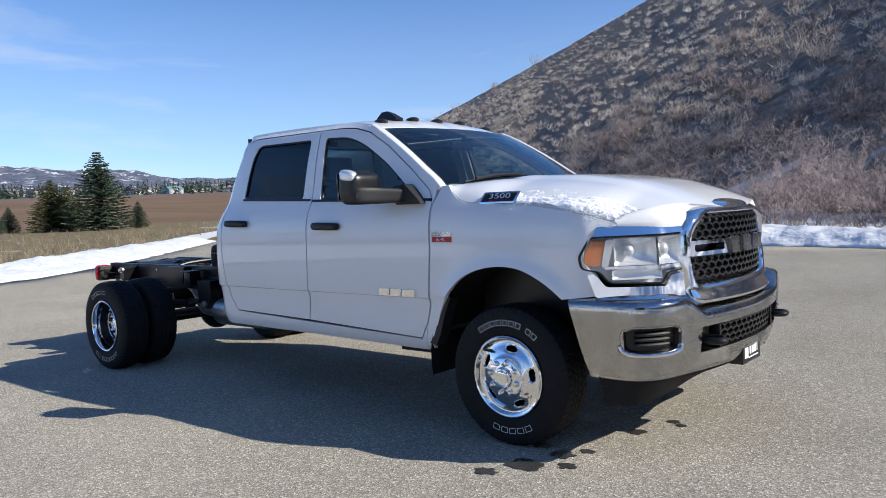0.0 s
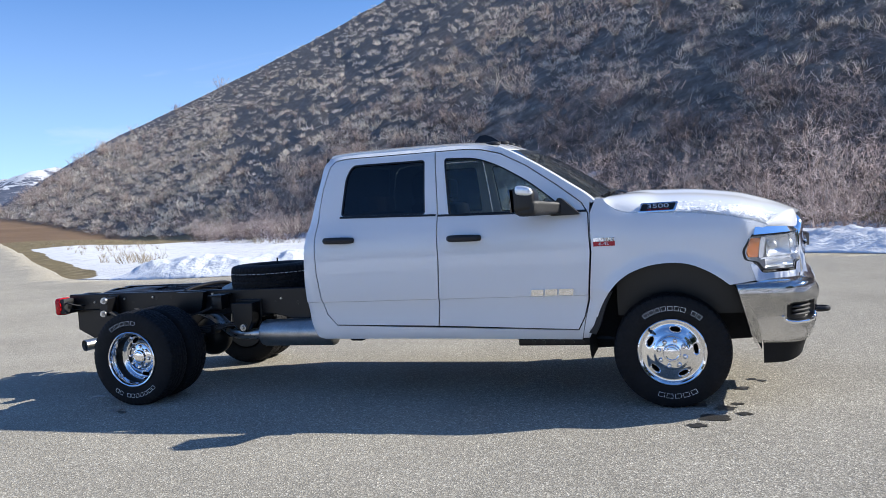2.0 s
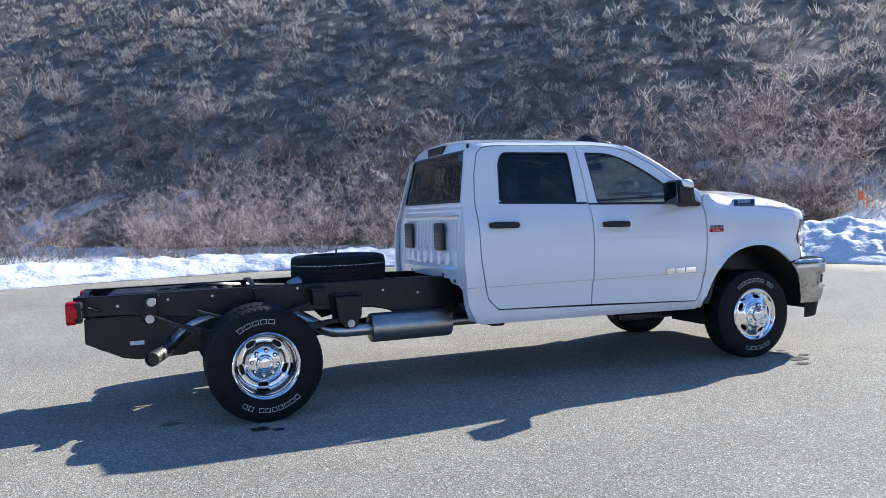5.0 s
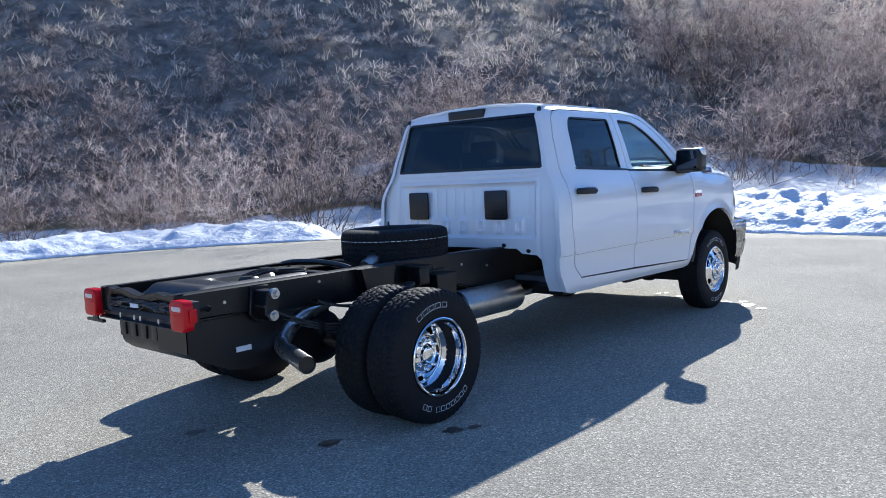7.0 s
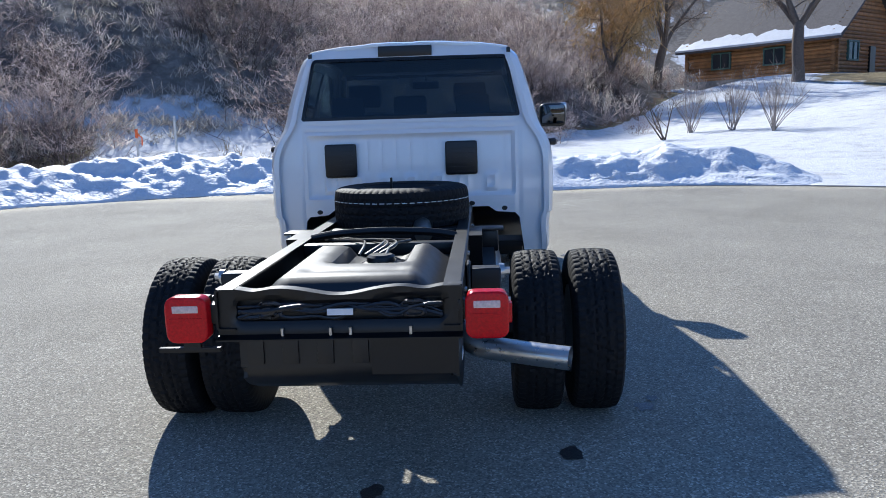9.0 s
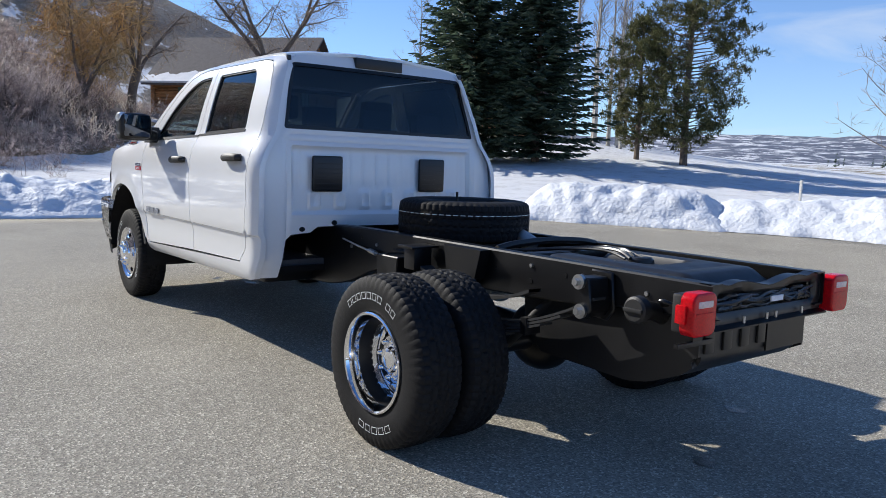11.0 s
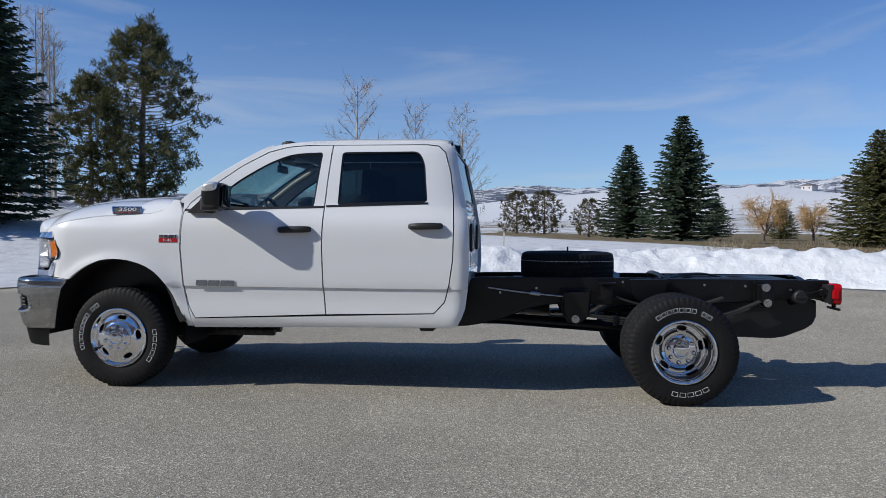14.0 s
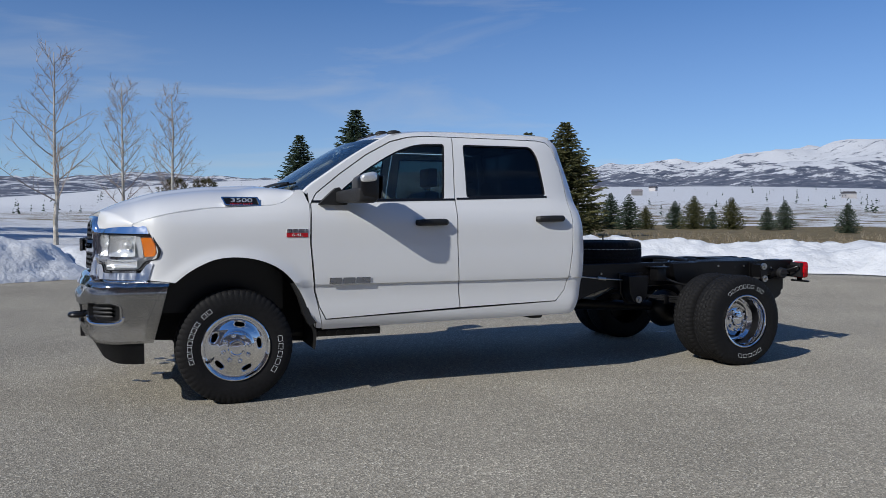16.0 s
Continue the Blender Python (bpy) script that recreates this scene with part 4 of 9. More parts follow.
def build_mirror(door, sgn):
    """Folding tow mirror: triangular foot on the door, sweeping arm, rounded head with two glasses."""
    dx = -0.065 if sgn < 0 else -0.012
    bm = bmesh.new()
    add_prism(bm, rounded([(3.80, 1.396), (3.585, 1.396), (3.60, 1.46), (3.645, 1.525), (3.67, 1.518), (3.765, 1.432)], 0.012), sgn * 0.925, sgn * 1.002)
    foot = part("side_mirror", bm, PLASTIC, door, "black folding tow mirror")

    def sweep(p):
        k = min(1, max(0, (p.y - 0.96) / 0.33))
        mid = 1.452 + 0.012 * k
        return Vector((p.x + dx * k + 0.10 * (1 - k) ** 2, p.y, mid + (p.z - 1.46) * (0.72 + 0.28 * k)))

    def dome(p):
        k = (p.x - 3.43) / 0.16
        return Vector((p.x + dx, p.y, 1.49 + (p.z - 1.49) * (1 - 0.22 * max(0, k) ** 2)))
    part("mirror_arm", pod(3.445, 3.60, 0.955, 1.285, 1.400, 1.518, 6, sgn, sweep), PLASTIC, foot, "broad black mirror arm")
    part("mirror_head", pod(3.430, 3.590, 1.045, 1.290, 1.415, 1.622, 5, sgn, dome), TRIM, foot, "rounded black mirror head")
    bm = bmesh.new()
    add_box(bm, 3.420 + dx, 3.432 + dx, sgn * 1.068, sgn * 1.268, 1.436, 1.602, 0.004)
    for v in bm.verts:
        v.co.x += (v.co.z - 1.52) * -0.06 - 0.10 * (abs(v.co.y) - 1.168)
    part("mirror_glass", bm, MIRROR_GLASS, foot, "dark mirror glass")
    part("mirror_cap", pod(3.455, 3.575, 1.228, 1.300, 1.552, 1.628, 3.2, sgn, dome), SILVER, foot, "silvery signal cap")


MIRROR_GLASS = material("mirror_glass", (0.10, 0.105, 0.115), 0.03, 1.0)
SILVER = material("bright_lamp_reflector", (0.86, 0.88, 0.90), 0.22, 0.6, vary=0.1, scale=30, rough_vary=0.06)
for side in (1, -1):
    build_side(side)


# roof, pressed with shallow ribs
def roof_z(x, y):
    edge = soft_curve([(1.70, 1.945), (1.74, 1.972), (1.85, 1.99), (2.3, 1.993), (2.8, 1.985), (3.0, 1.972), (3.13, 1.95), (3.26, 1.905), (3.4, 1.83)])(x)
    crown = 0.058 * (1 - (np.abs(y) / 0.735) ** 2.4)
    return edge + crown - 0.004 * (np.cos(np.clip(y, -0.45, 0.45) / 0.45 * math.pi * 2.5) > 0.3)


def roof_place(x, y):
    z = roof_z(x, y)
    return np.stack([x, y, z], 1), np.tile([0, 0, -1.0], (len(x), 1))


ROOF = [(1.765, -0.705), (2.4, -0.715), (3.0, -0.715), (3.20, -0.715), (3.27, -0.55), (3.315, -0.3), (3.33, 0), (3.315, 0.3), (3.27, 0.55), (3.20, 0.715), (3.0, 0.715), (2.4, 0.715), (1.765, 0.705),
        (1.745, 0.4), (1.738, 0), (1.745, -0.4)]
roof = part("roof", sheet(ROOF, [], roof_place, 0.02, 0.045, 0.04), WHITE, truck)
for y in (-0.60, -0.27, 0.0, 0.27, 0.60):
    bm = bmesh.new()
    z = float(roof_z(np.array(3.10), np.array(y)))
    bmesh.ops.create_uvsphere(bm, u_segments=14, v_segments=8, radius=1, matrix=Matrix.Translation((3.10, y, z)) @ Matrix.Diagonal((0.062, 0.034, 0.024, 1)))
    part("marker_lamp", bm, PLASTIC, roof, "small smoked roof marker lamp")
bm = bmesh.new()
zf = float(roof_z(np.array(3.02), np.array(-0.43)))
fin = [(2.92, zf - 0.01), (3.12, zf - 0.01), (3.12, zf + 0.008), (3.06, zf + 0.046), (3.01, zf + 0.066), (2.96, zf + 0.062), (2.925, zf + 0.02)]
add_prism(bm, fin, -0.462, -0.398)
for v in bm.verts:
    v.co.y = -0.43 + (v.co.y + 0.43) * (1.2 - 11 * max(0, v.co.z - zf))
part("roof_antenna", bm, TRIM, roof, "black shark fin antenna")
bm = bmesh.new()
add_box(bm, 1.708, 1.76, -0.17, 0.21, 1.934, 2.006, 0.006)
part("high_brake_lamp", bm, TRIM, roof, "dark high brake lamp housing")


# cab back: pressed panel with a rear window
def back_place(y, z):
    a = np.abs(y)
    x = CAB_BACK(z) + 0.006 + 0.045 * (a / 0.95) ** 3
    rib = np.zeros(len(y))
    m = np.abs(np.mod(y + 0.095, 0.19) - 0.095)
    rib += 0.012 * (1 - smooth(m, 0.034, 0.050)) * smooth(z, 0.975, 0.995) * (1 - smooth(z, 1.085, 1.12)) * (a < 0.66)
    rib -= 0.009 * (1 - smooth(m, 0.014, 0.026)) * smooth(z, 1.0, 1.015) * (1 - smooth(z, 1.06, 1.09)) * (a < 0.66)
    for g in (0.0, 0.10, 0.20, 0.30, 0.66):
        rib -= 0.006 * np.exp(-((a - g) / 0.010) ** 2) * smooth(z, 1.10, 1.13) * (1 - smooth(z, 1.345, 1.37))
    inset = smooth(z, 0.945, 0.965) * (1 - smooth(z, 1.372, 1.392)) * (1 - smooth(a, 0.715, 0.74))
    groove = (np.exp(-((z - 1.425) / 0.009) ** 2) + np.exp(-((z - 1.462) / 0.008) ** 2)) * (1 - smooth(a, 0.74, 0.77))
    x = x + 0.020 * inset - rib + 0.007 * groove + 0.008 * np.exp(-((a - 0.765) / 0.012) ** 2) * (z < 1.45)
    return np.stack([x, y, z], 1), np.tile([1.0, 0, 0], (len(y), 1))


BACK = [(-0.940, 0.535), (-0.80, 0.535), (-0.785, 0.64), (-0.765, 0.785), (-0.735, 0.818), (-0.60, 0.830), (-0.55, 0.868), (0.55, 0.868), (0.60, 0.830), (0.735, 0.818), (0.765, 0.785), (0.785, 0.64), (0.80, 0.535), (0.940, 0.535),
        (0.958, 0.85), (0.963, 1.1), (0.953, 1.30), (0.915, 1.40), (0.870, 1.50), (0.812, 1.72), (0.755, 1.90), (0.720, 1.960), (0.66, 1.985), (0.35, 2.018), (0, 2.032),
        (-0.35, 2.018), (-0.66, 1.985), (-0.720, 1.960), (-0.755, 1.90), (-0.812, 1.72), (-0.870, 1.50), (-0.915, 1.40), (-0.953, 1.30), (-0.963, 1.1), (-0.958, 0.85)]
BACK = [(math.copysign(abs(y) - 0.040 * float(smooth(np.array(z), 1.2, 1.48)) * (abs(y) > 0.6), y), z) for y, z in BACK]
BACK_WINDOW = rounded([(-0.775, 1.50), (0.765, 1.505), (0.68, 1.925), (-0.69, 1.92)], [0.015, 0.015, 0.03, 0.03])
back = part("cab_back", sheet(BACK, [BACK_WINDOW], back_place, 0.02, 0.0145, 0.02), WHITE, truck)
pane = part("rear_window", sheet(grown(BACK_WINDOW, 0.01), [], lambda y, z: (back_place(y, z)[0] + np.array([0.006, 0, 0]), back_place(y, z)[1]), 0.004, 0.1, 0.05), REAR_GLASS, back, "dark tinted rear window")
part("window_seal", sheet(grown(BACK_WINDOW, 0.006), [grown(BACK_WINDOW, -0.016)], lambda y, z: (back_place(y, z)[0] - np.array([0.002, 0, 0]), back_place(y, z)[1]), 0.008, 0.2, 0.04), TRIM, back, "black rubber seal")
for y0 in (0.376, -0.476):
    bm = bmesh.new()
    add_box(bm, 1.572, 1.60, y0, y0 + 0.225, 1.098, 1.332, 0.018)
    vent = part("vent_cover", bm, TRIM, back, "black cab air vent cover")
    bm = bmesh.new()
    for k in range(6):
        add_box(bm, 1.5708, 1.575, y0 + 0.022, y0 + 0.203, 1.118 + k * 0.032, 1.124 + k * 0.032)
    part("vent_louvre", bm, PLASTIC, vent, "thin black louvres")
for y, z in ((0.66, 0.852), (-0.66, 0.852), (0.43, 0.892), (-0.43, 0.892)):
    bm = bmesh.new()
    bmesh.ops.create_cone(bm, cap_ends=True, segments=14, radius1=0.016, radius2=0.016, depth=0.006, matrix=pose(float(back_place(np.array([y]), np.array([z]))[0][0, 0]), y, z, 0, 90, 0) @ Matrix.Diagonal((1, 1.3, 1, 1)))
    part("panel_hole", bm, TRIM, back, "small dark hole")
for y in (0.70, -0.71):
    bm = bmesh.new()
    add_box(bm, 1.726, 1.744, y - 0.014, y + 0.014, 1.925, 1.972, 0.003)
    part("roof_ditch_seal", bm, TRIM, back, "black joint seal")


# windscreen, flush between the roof pillars
PILLAR_X = soft_curve([(1.44, 3.93), (1.515, 3.862), (1.63, 3.702), (1.765, 3.502), (1.905, 3.262), (1.95, 3.17), (1.99, 3.08)])


def screen_place(y, z):
    half = SECTION(z) - 0.040
    x = PILLAR_X(z) + 0.018 + 0.145 * (1 - (np.abs(y) / half) ** 2.2)
    return np.stack([x, y, z], 1), np.tile([-0.6, 0, -0.8], (len(y), 1))


SCREEN = [(-0.878, 1.492), (0.878, 1.492), (0.861, 1.57), (0.821, 1.70), (0.781, 1.82), (0.758, 1.885), (0.725, 1.914), (0.55, 1.922), (0, 1.930), (-0.55, 1.922), (-0.725, 1.914), (-0.758, 1.885), (-0.781, 1.82), (-0.821, 1.70), (-0.861, 1.57)]
for side in (1, -1):
    bm = bmesh.new()
    rows = []
    for z in np.linspace(1.485, 1.945, 18):
        x, y = float(PILLAR_X(z)), float(SECTION(z))
        rows.append([bm.verts.new((x + dx, side * (y + dy), z + dz)) for dx, dy, dz in ((-0.02, -0.001, -0.012), (0.0, -0.002, 0.002), (0.007, -0.010, 0.006), (0.012, -0.026, 0.007), (0.012, -0.050, 0.004), (-0.008, -0.060, -0.01))])
    for p, q in zip(rows, rows[1:]):
        for k in range(5):
            bm.faces.new([p[k], p[k + 1], q[k + 1], q[k]])
    part("windscreen_pillar", bm, WHITE, truck)
screen = part("windscreen", sheet(SCREEN, [], screen_place, 0.006, 0.1, 0.05), GLASS, truck, "clear sloping windscreen")
screen.visible_shadow = False
part("screen_border", sheet(grown(SCREEN, 0.004), [grown(SCREEN, -0.028)], lambda y, z: (screen_place(y, z)[0] + np.array([-0.004, 0, -0.004]), screen_place(y, z)[1]), 0.006, 0.2, 0.05), TRIM, screen, "black ceramic glass border")
bm = bmesh.new()
add_prism(bm, [(3.84, 1.44), (4.06, 1.45), (4.06, 1.470), (4.00, 1.486), (3.90, 1.490), (3.84, 1.48)], -0.85, 0.85)
cowl = part("cowl_panel", bm, PLASTIC, truck, "black cowl panel below the windscreen")
for y0, y1 in ((-0.74, -0.16), (0.04, 0.62)):
    bm = bmesh.new()
    def on_glass(y, z, off):
        p = screen_place(np.array([y]), np.array([z]))[0][0]
        return p[0] + off * 0.6, p[1], p[2] + off * 0.8
    add_tube(bm, bent([on_glass(y0 + 0.05, 1.50, 0.05), on_glass((y0 + y1) / 2, 1.535, 0.035), on_glass(y1 - 0.05, 1.548, 0.025)], 5), 0.011, 6)
    add_tube(bm, [on_glass(y0, 1.512, 0.012), on_glass((y0 + y1) / 2, 1.535, 0.012), on_glass(y1 + 0.04, 1.555, 0.012)], 0.008, 6)
    part("wiper", bm, TRIM, cowl, "black wiper arm and blade")

# white corner between bonnet, wing and pillar
for side in (1, -1):
    bm = bmesh.new()
    a, b, c, d = Vector((3.850, 0.912, 1.500)), Vector((3.985, 0.886, 1.462)), Vector((4.03, 0.70, 1.500)), Vector((3.93, 0.70, 1.502))
    rows = [[bm.verts.new(Vector((1, side, 1)) * (a.lerp(b, i / 8).lerp(d.lerp(c, i / 8), j / 8) + Vector((0, 0, 0.012 * math.sin(math.pi * j / 8))))) for j in range(9)] for i in range(9)]
    for p, q in zip(rows, rows[1:]):
        for j in range(8):
            bm.faces.new([p[j], p[j + 1], q[j + 1], q[j]])
    bmesh.ops.solidify(bm, geom=bm.faces[:], thickness=0.012)
    part("cowl_corner", bm, WHITE, truck)

# bonnet
HOOD_EDGE = soft_curve([(3.93, 1.500), (3.985, 1.455), (4.04, 1.416), (4.12, 1.392), (4.30, 1.382), (4.56, 1.366), (4.80, 1.329), (4.95, 1.289), (5.06, 1.250), (5.2, 1.235), (5.4, 1.225)])
HOOD_MID = soft_curve([(3.93, 1.512), (4.2, 1.530), (4.5, 1.522), (4.85, 1.480), (5.02, 1.44), (5.13, 1.408), (5.25, 1.360), (5.33, 1.315), (5.42, 1.25)])


def nose_x(y, z):
    a = np.abs(y)
    return 5.365 - 0.29 * a ** 2 - 1.5 * np.maximum(0, a - 0.72) ** 1.6 + (1.10 - z) * 0.05 - 2.2 * np.maximum(0, z - 1.24) ** 1.5


def nose_at(y, z):
    return float(nose_x(np.array(y), np.array(z)))


def hood_point(x, s):
    """A point of the bonnet's skin: s runs across it from -1 to 1."""
    ze, zm = float(HOOD_EDGE(x)), float(HOOD_MID(x))
    ye = float(fender_y(np.array(min(x, 5.03)), np.array(ze))) - 0.004
    y = s * ye
    dome = 0.016 * float(smooth(np.array(0.56 - abs(y)), 0.0, 0.14)) * float(smooth(np.array(5.3 - x), 0.0, 0.4)) * float(smooth(np.array(x - 3.95), 0.0, 0.3))
    full = 3.6 + 6.5 * float(smooth(np.array(4.35 - x), 0.0, 0.32))
    return x, y, ze + 0.003 + (zm - ze) * (1 - abs(s) ** full) ** 0.9 + dome


def hood_front(s):
    return 5.345 - 0.31 * abs(s) ** 2.3


def build_hood():
    rows, cols, turn = 46, 71, 7
    grid = []
    for j in range(cols):
        s = -1 + 2 * j / (cols - 1)
        s = math.copysign(abs(s) ** 0.75, s)
        back_x, front_x = 3.955 + 0.075 * (1 - s * s), hood_front(s)
        line = [hood_point(back_x + (front_x - back_x) * i / (rows - 1), s) for i in range(rows)]
        xf, y, zf = line[-1]
        low = 1.246
        tx = nose_at(y, low) + 0.006 - 0.05 * float(smooth(np.array(0.56 - abs(y)), 0, 0.06))
        for k in range(1, turn + 1):
            a = k / turn * math.pi / 2
            line.append((xf + (tx - xf) * math.sin(a), y, zf - (zf - low) * (1 - math.cos(a))))
        grid.append(line)
    bm = bmesh.new()
    vs = [[bm.verts.new(p) for p in line] for line in grid]
    for a, b in zip(vs, vs[1:]):
        for i in range(len(a) - 1):
            bm.faces.new([a[i], a[i + 1], b[i + 1], b[i]])
    ext = bmesh.ops.extrude_edge_only(bm, edges=[e for e in bm.edges if e.is_boundary])
    for v in ext["geom"]:
        if isinstance(v, bmesh.types.BMVert):
            v.co.z -= 0.022
            v.co.y *= 0.985
    return part("hood", bm, WHITE, truck)


hood = build_hood()
for side in (1, -1):
    y = 0.925
    mm = side_matrix(4.33, y, 1.412, side, 25)
    plate = rounded([(-0.135, -0.036), (0.115, -0.036), (0.14, 0.036), (-0.115, 0.036)], 0.012)
    if side > 0:
        plate = [(-a, b) for a, b in plate][::-1]

    def badge_ring(k, h):
        return [mm @ Vector((a * k - (0.001 if k < 1 else 0), b * (k if k == 1 else 0.74), h)) for a, b in plate]
    bm = bmesh.new()
    rings = [[bm.verts.new(p) for p in badge_ring(*q)] for q in ((1, -0.03), (1, 0.006), (0.975, 0.0095), (0.90, 0.0095), (0.885, 0.003))]
    for a, b in zip(rings, rings[1:]):
        for k in range(len(a)):
            bm.faces.new([a[k], a[(k + 1) % len(a)], b[(k + 1) % len(a)], b[k]])
    badge = part("hood_badge", bm, CHROME, hood, "chrome framed number badge")
    bm = bmesh.new()
    bm.faces.new([bm.verts.new(p) for p in badge_ring(0.90, 0.004)])
    part("badge_field", bm, TRIM, badge, "black badge field", smooth=False)
    text_part("badge_number", "3500", 0.044, mm @ pose(0, 0.008, 0.006) @ Matrix.Diagonal((1.75, 1, 1, 1)), SILVER, badge, 0.0015)
    text_part("badge_words", "HEAVY DUTY", 0.017, mm @ pose(0, -0.019, 0.006) @ Matrix.Diagonal((1.5, 1, 1, 1)), BADGE_RED, badge, 0.001)


# ---------------------------------------------------------------- nose: grille, lamps, bumper
def nose_inward(y, z):
    e = 0.004
    v = np.stack([-np.ones(len(y)), (nose_x(y + e, z) - nose_x(y - e, z)) / (2 * e), (nose_x(y, z + e) - nose_x(y, z - e)) / (2 * e) * 0.3], 1)
    return v / np.linalg.norm(v, axis=1)[:, None]


def nose_place(lift=0.0):
    def place(y, z):
        inward = nose_inward(y, z)
        return np.stack([nose_x(y, z), y, z], 1) - inward * lift, inward
    return place


def grille_place(y, z):
    """The chrome surround: proud of the nose, rolled inwards round the opening."""
    edge = np.minimum(edge_distance(y, z, GRILLE + GRILLE[:1]), edge_distance(y, z, SURROUND + SURROUND[:1]))
    x = nose_x(y, z) + 0.004 + 0.032 * np.sqrt(np.clip(edge / 0.028, 0, 1)) + 0.03 * smooth(1.0 - z, 0.10, 0.2)
    return np.stack([x, y, z], 1), np.tile([-1.0, 0, 0], (len(y), 1))


GRILLE = rounded([(-0.535, 0.915), (0.535, 0.915), (0.565, 1.06), (0.545, 1.17), (0.425, 1.278), (-0.425, 1.278), (-0.545, 1.17), (-0.565, 1.06)], [0.05, 0.05, 0.05, 0.06, 0.07, 0.07, 0.06, 0.05])
SURROUND = rounded([(-0.60, 0.80), (0.60, 0.80), (0.612, 1.06), (0.60, 1.225), (0.515, 1.318), (0.30, 1.352), (0, 1.360), (-0.30, 1.352), (-0.515, 1.318), (-0.60, 1.225), (-0.612, 1.06)], 0.06)
GRILLE, SURROUND = line_dense(GRILLE, 0.03), line_dense(SURROUND, 0.03)
grille = part("grille_surround", sheet(SURROUND, [GRILLE], grille_place, 0.08, 0.012, 0.015), CHROME, truck, "polished chrome grille surround")
part("grille_backing", sheet(grown(GRILLE, 0.02), [], nose_place(-0.06), 0.01, 0.1, 0.06), TRIM, grille, "black grille backing")


def honeycomb(rows, half_at, point, cell=0.034, high=0.034, wall=0.0055, deep=0.028):
    """A deep honeycomb of zigzag bars tied by uprights, in one piece."""
    bm = bmesh.new()
    lines = []
    for r, z in enumerate(rows):
        n = int(half_at(z) / cell)
        lines.append([(k * cell, z + (high * 0.21 if (k + r) % 2 else -high * 0.21)) for k in range(-n, n + 1)])
        for (ya, za), (yb, zb) in zip(lines[-1], lines[-1][1:]):
            pa, pb = Vector(point(ya, za)), Vector(point(yb, zb))
            back = Vector((deep, 0, 0))
            q = [pa, pb, pb - back, pa - back]
            up, dn = [bm.verts.new(p + Vector((0, 0, wall))) for p in q], [bm.verts.new(p - Vector((0, 0, wall))) for p in q]
            bm.faces.new(up)
            bm.faces.new(dn[::-1])
            bm.faces.new([dn[0], dn[1], up[1], up[0]])
    for r, (low, top) in enumerate(zip(lines, lines[1:])):
        tops = {round(y / cell): z for y, z in top}
        for y, z in low:
            k = round(y / cell)
            if (k + r) % 2 and k in tops:
                p = Vector(point(y, z))
                add_box(bm, p.x - deep + 0.002, p.x - 0.001, y - wall * 0.8, y + wall * 0.8, z, tops[k])
    return bm


DARK_CHROME = material("dark_badge_metal", (0.16, 0.16, 0.17), 0.3, 0.9, rough_vary=0.1, scale=20)
GRILLE_BLACK = material("gloss_black_grille", (0.014, 0.014, 0.015), 0.3, vary=0.1, scale=20)
for z0, count in ((0.945, 4), (1.155, 4)):
    bm = honeycomb([z0 + 0.036 * k for k in range(count)], lambda z: 0.555 if z < 1.17 else 0.555 - (z - 1.17) * 1.15, lambda y, z: (nose_at(y, z) + 0.004, y, z))
    part("grille_mesh", bm, GRILLE_BLACK, grille, "black honeycomb grille insert", smooth=False)
BAR = rounded([(-0.57, 1.060), (0.57, 1.060), (0.57, 1.142), (-0.57, 1.142)], 0.02)
SLOT = rounded([(0.27, 1.082), (0.53, 1.082), (0.53, 1.120), (0.27, 1.120)], 0.015)
part("grille_bar", sheet(BAR, [SLOT, [(-a, b) for a, b in SLOT][::-1]], nose_place(0.024), 0.05, 0.03, 0.02), CHROME, grille, "chrome cross bar")
for y0, w in ((-0.225, 0.125), (-0.075, 0.125), (0.075, 0.15)):
    bm = bmesh.new()
    xx = nose_at(y0, 1.1) + 0.022
    add_box(bm, xx, xx + 0.022, y0, y0 + w, 1.056, 1.150, 0.007)
    for v in bm.verts:
        v.co.y += (v.co.z - 1.10) * (-0.2 if y0 < 0 else 0.2)
    part("grille_badge", bm, DARK_CHROME, grille, "plain grey maker's badge shape")

FROST = material("grey_lamp_housing", (0.62, 0.64, 0.66), 0.35, 0.3, vary=0.12, scale=25)


def lamp_bowl(y0, y1, z0, z1, side, deep):
    """A squarish reflector bowl set into the nose."""
    bm = bmesh.new()
    n, m = 14, 10
    vs = []
    for i in range(n + 1):
        row = []
        for j in range(m + 1):
            u, v = -1 + 2 * i / n, -1 + 2 * j / m
            y, z = (y0 + y1) / 2 + u * (y1 - y0) / 2, (z0 + z1) / 2 + v * (z1 - z0) / 2
            q = nose_place(-0.006 - deep * (1 - u ** 4) * (1 - v ** 4))(np.array([y]), np.array([z]))[0][0]
            row.append(bm.verts.new((q[0], side * q[1], q[2])))
        vs.append(row)
    for a, b in zip(vs, vs[1:]):
        for j in range(m):
            bm.faces.new([a[j], a[j + 1], b[j + 1], b[j]])
    return bm


